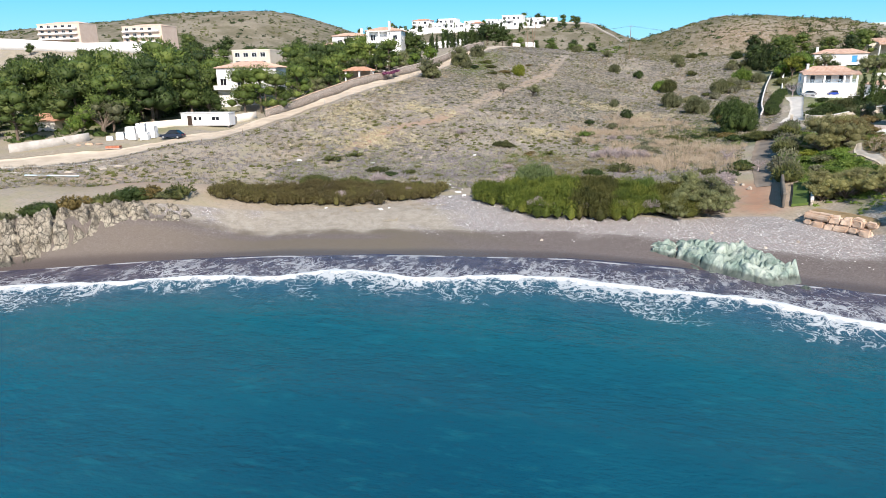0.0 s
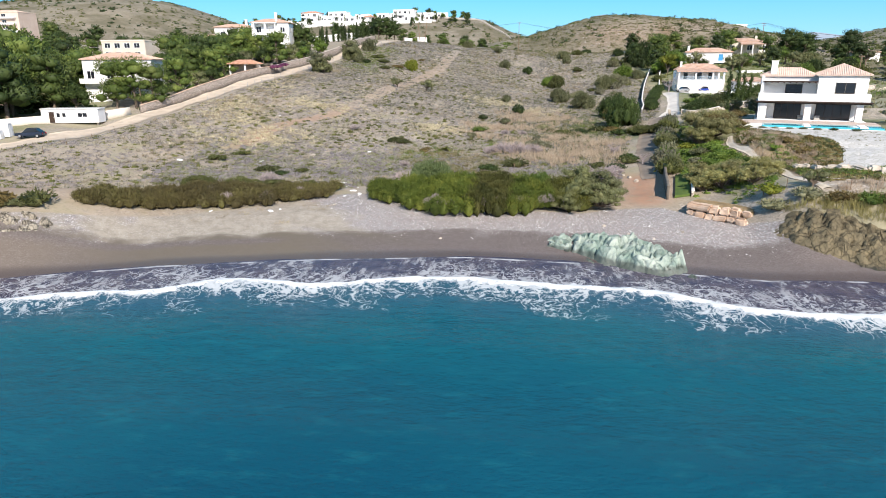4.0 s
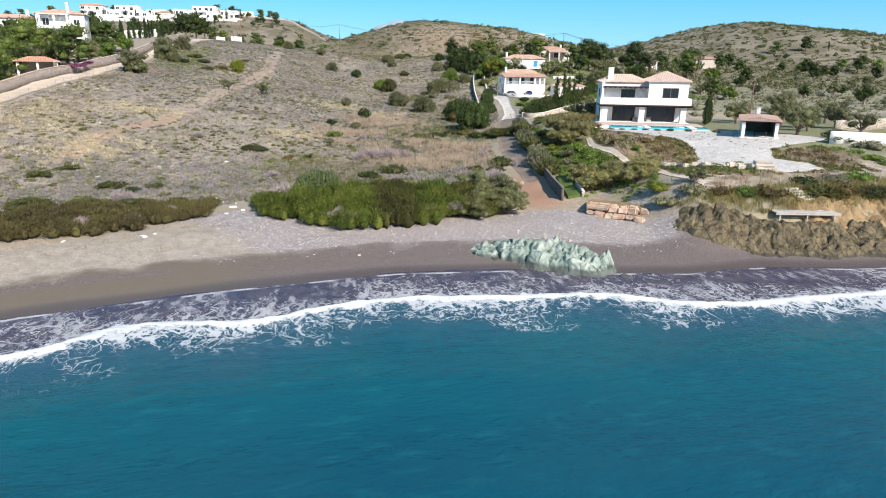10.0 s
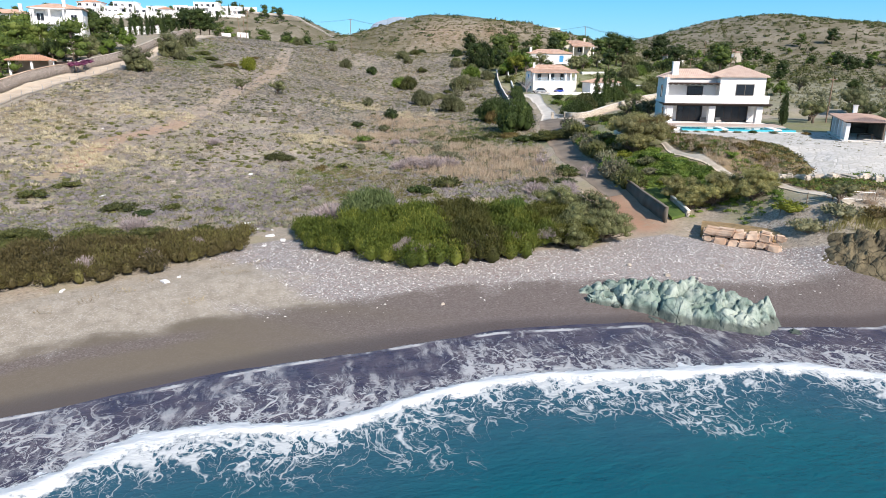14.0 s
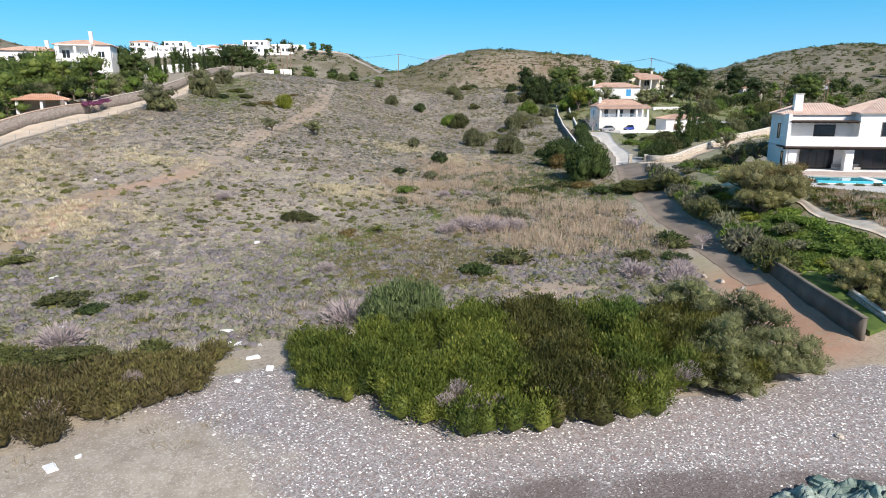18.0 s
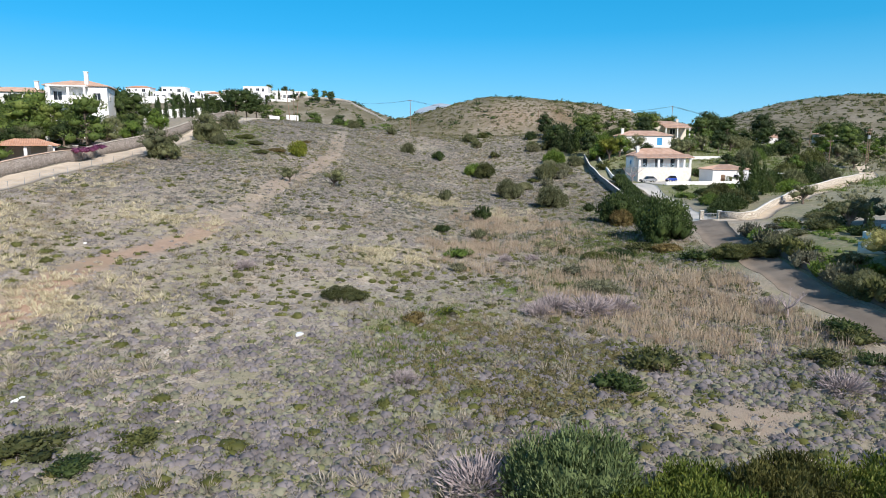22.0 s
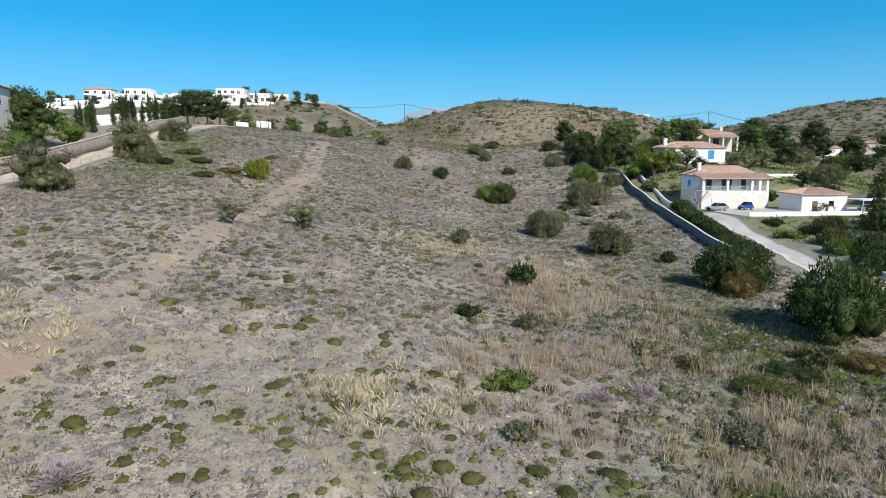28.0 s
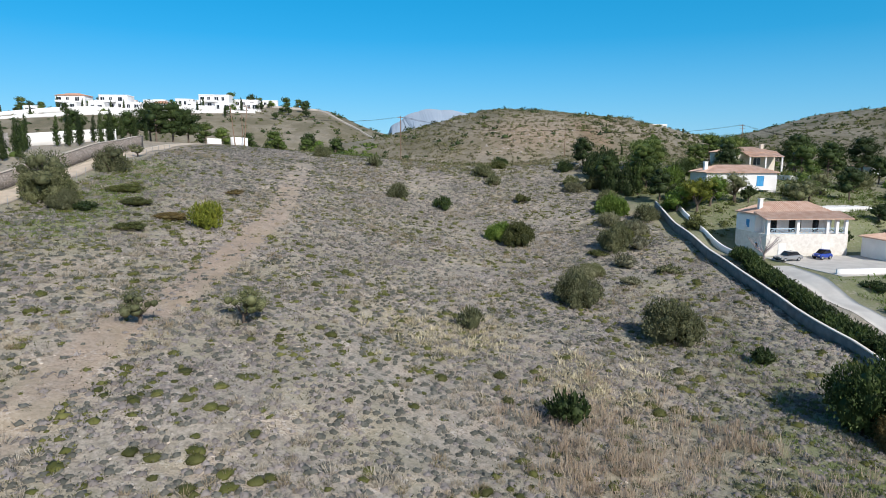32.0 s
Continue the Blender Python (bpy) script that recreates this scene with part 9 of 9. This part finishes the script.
cabin()
def bundle(seed):
    """A pallet load under crumpled shrink wrap: a box with sagging faces and torn folds."""
    rb = np.random.default_rng(seed)
    bm = bmesh.new()
    bmesh.ops.create_cube(bm, size=1)
    bmesh.ops.subdivide_edges(bm, edges=bm.edges[:], cuts=4, use_grid_fill=True)
    for v in bm.verts:
        v.co = Vector((v.co.x * (1 - 0.10 * (v.co.z + 0.5)), v.co.y * (1 - 0.10 * (v.co.z + 0.5)), v.co.z)) + Vector(rb.normal(size=3) * 0.022)
    return bm_mesh("bundle", bm, plastic_sheet)


WRAPS = [bundle(230 + i) for i in range(3)]
for i, (x, y, w, d, h) in enumerate([(-90.8, 99.6, 1.9, 1.5, 2.2), (-88.9, 100.3, 1.8, 1.5, 2.7), (-87.0, 101.0, 1.7, 1.5, 2.3), (-92.6, 98.7, 1.5, 1.4, 1.4), (-89.6, 98.5, 1.6, 1.2, 1.2), (-87.4, 99.3, 1.6, 1.2, 1.5), (-94.0, 97.4, 1.2, 1.0, 0.8)]):
    o = tagged(new("wrapped_pallet", WRAPS[i % 3]), "pallet load wrapped in crumpled white plastic sheeting", "pallet", "wrapped pallets in the yard")
    o.matrix_basis = pose(x, y, top(x, y) + h / 2, 0, 0, 20 + 9 * math.sin(i * 2.4)) @ Matrix.Diagonal((w, d, h, 1))
br = thing("brick_pallet", pose(-88.0, 91.4, top(-88, 91.4) + 0.1, 0, 0, 20), "low stack of red bricks on a pallet", "bricks")
part("pallet", block(-1.3, -0.6, 0, 1.3, 0.6, 0.14, 0.02), grey_wood, br)
BRICK = bm_mesh("brick", block(-0.3, -0.14, 0, 0.3, 0.14, 0.2, 0.01), brick_red)
for i in range(4):
    for j in range(4):
        for k in range(2):
            o = part("brick", BRICK, None, br)
            o.matrix_basis = pose(-0.95 + 0.63 * i, -0.45 + 0.3 * j, 0.145 + 0.205 * k, 0, 0, 2 * math.sin(i * 3 + j))
for x, y, s in [(-94, 92, 0.9), (-92.5, 93, 0.7), (-95.5, 91, 0.8), (-77.5, 77, 1.0), (-75.5, 78.4, 0.9), (-78.6, 75, 0.8), (-73.8, 79.6, 0.7), (-80.4, 73.2, 0.8)]:
    o = tagged(new("rubble_heap", BOULDER_MESH[int(-x) % 5] if x < -90 else PALE_MESH[int(-x) % 5]), "lump of building rubble beside the dirt road", "rubble", "rubble by the road")
    o.matrix_basis = pose(x, y, top(x, y) + 0.12, 0, 0, x * 40) @ Matrix.Diagonal((s * 1.3, s, s * 0.5, 1))
for a, b, c in [((-83.5, 68.2), (-76.4, 71.0), "pale_pipe")]:
    t = thing("pipe", Matrix.Identity(4), "long pale blue plastic pipe lying on the ground", "pipe")
    part("tube", rod((a[0], a[1], top(*a) + 0.2), (b[0], b[1], top(*b) + 0.2), 0.11, sides=8), pale_blue, t)


# ---- western grove ----
rg = np.random.default_rng(77)
spots = []
wall_x = lambda y: np.interp(y, [q[1] for q in west], [q[0] for q in west])
tries = 0
while len(spots) < 180 and tries < 14000:
    tries += 1
    y = 90 + 165 * rg.random()
    x = wall_x(y) - 3.0 - (62 if y < 190 else 40) * rg.random()
    if y < 124 and x > -96:
        continue
    if y > 222 and x > -92:
        continue
    if any((x - a) ** 2 + (y - b) ** 2 < 11 for a, b in spots):
        continue
    az = (x - 0.7) / (y + 5.4)
    if (-0.69 < az < -0.60 and 100 < y < 139) or (-1.14 < az < -1.0 and y < 103):
        continue
    if (-98 < x < -80 and 128 < y < 148 and x < -89) or (-87.5 < x < -70 and 206 < y < 226) or (-123 < x < -110 and 96 < y < 109) or (-77 < x < -66 and 170 < y < 180) or (-136 < x < -115 and 196 < y < 213):
        continue
    spots.append((x, y))
kinds = [(GROVE[0], "broad green pine tree of the western grove", "pine_tree", "pine tree"), (GROVE[1], "broad green pine tree of the western grove", "pine_tree", "pine tree"), (GROVE[2], "dark pine tree of the western grove", "pine_tree", "pine tree"),
         (ROUNDS[0], "bright green leafy tree of the western grove", "tree", "tree"), (ROUNDS[1], "dark green leafy tree of the western grove", "tree", "tree"), (OLIVES[0], "grey-green olive of the western grove", "olive_tree", "olive tree")]
for x, y in spots:
    k = int(rg.choice(6, p=[0.26, 0.17, 0.16, 0.14, 0.13, 0.14]))
    sh, lab, nm, cat = kinds[k]
    big = (0.80 + 0.45 * rg.random()) * (1.25 if k == 5 else 1.0)
    az = (x - 0.7) / (y + 5.4)
    if 150 < y < 212 and x > -88:
        big *= 0.9
    if -0.66 < az < -0.54 and 140 < y < 200:
        big *= 0.62
    if az < -0.72 and 104 < y < 165:
        big *= 1.12 + 0.45 * rg.random()
    tree(x, y, sh, lab, big, nm, cat, "western grove")
for x, y, s in [(-85.0, 131.6, 1.1), (-81.0, 132.4, 1.15), (-77.6, 134.0, 1.0)]:
    tree(x, y, PINES[0], "bright green pine before the tall white house", s, "pine_tree", "pine tree", "western grove")
for x, y, s in [(-86.5, 205.0, 0.72), (-81.5, 203.0, 0.7), (-77.0, 205.0, 0.75), (-91.5, 207.0, 0.8), (-97.0, 208.0, 0.7)]:
    tree(x, y, PINES[int(-x) % 2], "green pine before the hilltop house", s, "pine_tree", "pine tree", "western grove")
for x, y, s in [(-104.5, 130, 1.25), (-106, 133, 1.15), (-99.5, 128, 0.9), (-117, 126, 1.3), (-112, 118, 1.2)]:
    tree(x, y, CYPRESS[int(-x) % 2], "tall dark cypress in the western grove", s, "cypress", "cypress", "western grove")
tree(-98.9, 101.6, OLIVES[1], "big spreading grey-green olive by the yard wall", 1.7, "olive_tree", "olive tree")
wy = np.column_stack([-190 + 120 * rg.random(1500), 92 + 160 * rg.random(1500)])
wy = wy[(wy[:, 0] < wall_x(wy[:, 1]) - 2.5) & ((wy[:, 1] > 124) | (wy[:, 0] < -98)) & ~((wy[:, 0] > -97) & (wy[:, 0] < -74) & (wy[:, 1] > 134) & (wy[:, 1] < 152))]
strew("grove_undergrowth", FAR, wy[::2], 0.8 + 1.1 * rg.random(len(wy[::2])), leaf_pine, "green undergrowth beneath the grove", "undergrowth")
strew("grove_undergrowth", FAR, wy[1::2], 0.8 + 1.1 * rg.random(len(wy[1::2])), leaf_dark, "dark undergrowth beneath the grove", "undergrowth")
for k in range(22):
    x, y = -44 + 40 * rg.random(), 330 + 45 * rg.random()
    tree(x, y, FAR_TREES[k % 4], "green tree in the hollow below the settlement", 0.5 + 0.4 * rg.random(), "tree", "tree", "trees in the hollow")
tree(-73.5, 226, PINES[2], "big dark pine above the stone wall", 1.15, "pine_tree", "pine tree", "western grove")
tree(-79, 230, PINES[2], "big dark pine above the stone wall", 1.15, "pine_tree", "pine tree", "western grove")
for x, y, s in [(-69, 240, 0.72), (-68.5, 248, 0.8), (-67.6, 268, 0.85), (-66.8, 271, 0.75), (-65.0, 279, 0.8), (-64.2, 282, 0.75), (-62.5, 286, 0.7), (-70.5, 246, 0.75), (-71.6, 278, 0.85), (-73.4, 276.5, 0.75), (-69.8, 280, 0.8), (-65.8, 288, 0.85), (-74, 262, 0.7), (-72.6, 256, 0.75), (-76, 268, 0.8), (-68.4, 284.5, 0.7), (-60.5, 289, 0.6), (-58.5, 291, 0.55)]:
    tree(x, y, CYPRESS[int(-x * 3) % 2], "slender dark cypress above the stone wall", s, "cypress", "cypress", "cypresses above the road")
for x, y, s, i in [(-57, 294, 1.05, 2), (-54, 298, 1.1, 2), (-51, 302, 1.0, 2), (-60, 300, 1.1, 2), (-48, 309, 0.7, 0), (-66, 304, 0.9, 2), (-72, 308, 0.9, 1), (-78, 300, 0.9, 2), (-45, 318, 0.7, 1), (-38, 322, 0.6, 2), (-30, 330, 0.6, 1)]:
    tree(x, y, PINES[i], "pine tree at the head of the road", s, "pine_tree", "pine tree", "pines by the gate")
for k in range(72):
    x, y = -205 + 180 * rg.random(), 436 + 64 * rg.random()
    tree(x, y, (FAR_TREES[k % 4] if k % 3 else CYPRESS[0]), "small garden tree of the hilltop settlement", 0.45 + 0.35 * rg.random(), "tree", "tree", "trees of the settlement")
for k in range(60):
    x, y = -370 + 240 * rg.random(), 230 + 110 * rg.random()
    tree(x, y, FAR_TREES[k % 4], "dark tree on the western slope", 0.7 + 0.5 * rg.random(), "tree", "tree", "trees of the western slope")
for x, y in [(-63.6, 178), (-63, 181), (-64.6, 176.4)]:
    plant("flowering_shrub", x, y, [("crown", bush_shape(90, leaf_flower, 1.0, 0.8, 6, 500))], "magenta flowering climber over the wall", "shrub", 1.2, 0, "", 1.0, -1.6)

# ---- litter on the slope and the beach ----
SCRAP = [bm_mesh("scrap", boulder(240 + i, *s), litter_white) for i, s in enumerate([(0.9, 0.35, 0.2), (0.5, 0.4, 0.15), (0.35, 0.3, 0.2)])]
for i, (x, y, s) in enumerate([(-22.4, 85.0, 1.0), (-21.0, 82.4, 1.3), (-19.6, 82.1, 0.7), (-19.8, 80.0, 1.0), (-18.5, 78.2, 1.1), (-34.6, 87.3, 1.6), (-21.6, 83.1, 0.8), (-23.6, 109.2, 1.5), (-48.6, 133.6, 1.1), (-40.0, 99.0, 1.1), (-27.5, 69.0, 1.3), (-26.6, 69.8, 0.9), (-34.8, 68.4, 0.7), (-20.2, 76.7, 0.8), (-51.9, 94.4, 2.4), (-52.6, 95.0, 1.4), (-37.6, 102.9, 0.9), (-20.4, 175.7, 0.5), (10.0, 247.5, 0.6)]):
    o = tagged(new("litter", SCRAP[i % 3]), "scrap of white sun-bleached litter on the ground", "litter", "scattered litter")
    o.matrix_basis = pose(x, y, top(x, y) + 0.05 * s, 0, 0, i * 67) @ Matrix.Scale(s, 4)
for i, (x, y, s) in enumerate([(17.8, 93.4, 1.0), (18.6, 91.2, 0.6), (19.2, 89.6, 0.7), (17.2, 88.2, 0.6), (16.4, 94.6, 0.5), (19.6, 87.0, 0.8), (12.2, 66.9, 0.5), (14.6, 64.4, 0.45), (17.0, 63.2, 0.5), (9.6, 64.0, 0.35), (20.4, 65.0, 0.4), (-6.0, 62.8, 0.45)]):
    o = tagged(new("loose_rock", PALE_MESH[i % 5]), "pale loose rock lying on the ground", "rock", "loose rocks")
    o.matrix_basis = pose(x, y, top(x, y) + 0.12 * s, 10, 6, i * 49) @ Matrix.Scale(0.7 * s, 4)
for i, (x, y) in enumerate([(-22.3, 70.3), (-24.8, 65.6), (-32.4, 66.4), (-34.9, 64.8), (-30.3, 67.7), (-23.4, 72.0), (-20.6, 72.6), (-29, 69.4)]):
    o = tagged(new("sand_grass", quads_mesh("sand_grass", *tuft_arrays(300 + i, 60, 0.3, 0.03, 0.8, 0.9), leaf_straw)), "sprawling dry beach grass on the sand", "grass", "grass on the sand")
    o.matrix_basis = pose(x, y, top(x, y), 0, 0, i * 40) @ Matrix.Diagonal((1.3, 0.7, 1, 1))


# ---- rocks breaking through on the central hill ----
hr = np.random.default_rng(61)
rocks = np.column_stack([42 + 40 * hr.random(260), 338 + 24 * hr.random(260)])
strew("hill_rocks", STONES, rocks, 0.4 + 1.7 * hr.random(260) ** 3, mortar, "pale rocks breaking through the hilltop", "rocks", sink=0.2)

# ---- bushes in the yards of the upper houses, and the orchard in the hollow ----
ub = np.column_stack([53 + 64 * hr.random(420), 224 + 70 * hr.random(420)])
ub = ub[~((ub[:, 0] > 66) & (ub[:, 0] < 88) & (ub[:, 1] > 246) & (ub[:, 1] < 260)) & ~((ub[:, 0] > 89) & (ub[:, 0] < 108) & (ub[:, 1] > 274) & (ub[:, 1] < 288))]
yg = np.column_stack([52 + 70 * hr.random(5200), 176 + 122 * hr.random(5200)])
yg = yg[~((yg[:, 0] > 55) & (yg[:, 0] < 99) & (yg[:, 1] > 196) & (yg[:, 1] < 222)) & ~((yg[:, 0] > 66) & (yg[:, 0] < 88) & (yg[:, 1] > 246) & (yg[:, 1] < 260)) & ~((yg[:, 0] > 89) & (yg[:, 0] < 108) & (yg[:, 1] > 274) & (yg[:, 1] < 288)) & (yg[:, 0] > np.interp(yg[:, 1], [168, 181, 193, 206, 250], [47.5, 51, 54, 57, 62]))]
yg = yg[patchy(yg, 0.07, 91, -0.7, 0.3)]
strew("yard_grass", GRASS, yg[::2], 0.8 + 0.8 * hr.random(len(yg[::2])), leaf_grass, "rough green grass in the yards of the houses", "grass")
strew("yard_plants", CLUMPS, yg[1::2], 0.6 + 0.9 * hr.random(len(yg[1::2])) ** 2, leaf_bright, "leafy green plants in the yards of the houses", "plants")
for i, (x, y, s, k) in enumerate([(57.5, 250, 0.8, 1), (64.0, 245.5, 0.7, 3), (72, 240, 0.7, 2), (88, 243, 0.9, 3), (96, 240, 0.8, 1), (102, 262, 1.0, 0), (84, 266, 0.9, 1), (112, 270, 1.0, 3), (96, 292, 0.9, 0), (122, 276, 1.1, 1), (90, 226, 0.7, 2), (106, 218, 0.8, 3), (66, 278, 0.8, 0), (130, 296, 1.0, 2)]):
    tree(x, y, FAR_TREES[k], "leafy garden tree between the houses", s, "tree", "tree", "trees between the houses")
strew("yard_bushes", FAR, ub, 0.5 + 1.0 * hr.random(len(ub)) ** 2, leaf_scrub, "olive-green bushes in the yards of the houses", "bushes")
orchard = np.column_stack([-52 + 56 * hr.random(190), 328 + 56 * hr.random(190)])
strew("orchard_bushes", FAR, orchard, 1.0 + 1.3 * hr.random(190), leaf_pine, "green bushes in the hollow below the settlement", "bushes")

# ---- poles and wires ----
def pole(x, y, tall, label, arms=1, z=None, lean=0.0, box=False):
    zz = top(x, y) if z is None else z
    e = thing("utility_pole", pose(x, y, zz, 0, lean, 0), label, "pole", "utility poles")
    part("shaft", rod((0, 0, -0.6), (0, 0, tall), 0.15, 0.10, 8), pole_wood, e)
    for k in range(arms):
        part("crossarm", block(-0.9, -0.06, tall - 0.5 - 0.8 * k, 0.9, 0.06, tall - 0.38 - 0.8 * k, 0.01), pole_wood, e)
        for s in (-0.8, 0, 0.8):
            part("insulator", rod((s, 0, tall - 0.38 - 0.8 * k), (s, 0, tall - 0.16 - 0.8 * k), 0.05, 0.04, 6), white_metal, e)
    if box:
        part("transformer", block(-0.4, -0.55, tall - 3.2, 0.4, -0.12, tall - 2.1, 0.05), steel, e)
    return Vector((x, y, zz + tall - 0.2))


def span(a, b, sag, label="dark overhead wires between poles"):
    t = thing("overhead_wire", Matrix.Identity(4), label, "wire", "overhead wires")
    for k in (-0.8, 0.0, 0.8):
        pts = [Vector(a).lerp(Vector(b), i / 10) + Vector((k, 0, -sag * (1 - (i / 5 - 1) ** 2))) for i in range(11)]
        part("cable", tube(pts, [0.022] * 11, 4), tyre_rubber, t)


pa = pole(7.0, 310.5, 12.2, "tall timber utility pole on the hillside", z=25.6)
pb = pole(66.5, 332, 10.0, "timber utility pole on the rocky hill", 1)
pc = pole(-36.5, 300.5, 11.0, "timber utility pole by the white gate", 1, lean=6)
pole(-38.8, 300.5, 10.8, "raking timber prop pole by the white gate", 0, lean=-5)
pd = pole(116, 306, 13.0, "utility pole beside the pines", 2)
pe = pole(112, 213, 9.0, "timber pole by the side lane", 1)
pf = pole(142, 233, 11.0, "timber pole with a transformer beside the lane", 2, box=True)
pg = pole(145.5, 236, 11.0, "timber pole beside the lane", 2)
ph_ = pole(176, 300, 11, "timber pole across the valley", 1)
pole(83.5, 122.5, 8.5, "thin timber pole behind the villa", 1)
pole(-79.2, 131.5, 5.5, "thin pale lamp pole by the road", 0)
pole(-37.8, 308, 9.0, "pale metal pole by the gate", 0)
span(pa, pc, 2.5)
span(pa, pb, 2.2)
span(pb, pd, 2.0)
span(pd, pg, 3.0)
span(pd, ph_, 2.5)
span(pe, pf, 1.2)

# ---- far mountains and small clouds ----
for (x0, x1, y0, zs, lab) in [(120, 880, 3000, [-40, 70, 170, 230, 255, 250, 235, 190, 120], "long blue-grey mountain far behind the hills"), (900, 2100, 3300, [40, 110, 150, 160, 150, 175, 160, 120, 60], "low blue mountain range in the distance")]:
    bm = bmesh.new()
    n = 60
    rows = []
    for j, (dy, kz) in enumerate([(0, 0.0), (120, 0.35), (260, 0.7), (420, 1.0), (800, 0.0)]):
        row = []
        for i in range(n + 1):
            t = i / n
            z = float(np.interp(t * (len(zs) - 1), range(len(zs)), zs))
            z = z * kz * (1 + 0.10 * noise.noise(Vector((t * 9, j * 0.8, 2)))) - (60 if kz == 0 else 0)
            row.append(bm.verts.new((x0 + (x1 - x0) * t + 40 * noise.noise(Vector((t * 14, j, 5))), y0 + dy, z)))
        rows.append(row)
    for a, b in zip(rows, rows[1:]):
        for i in range(n):
            bm.faces.new((a[i], a[i + 1], b[i + 1], b[i]))
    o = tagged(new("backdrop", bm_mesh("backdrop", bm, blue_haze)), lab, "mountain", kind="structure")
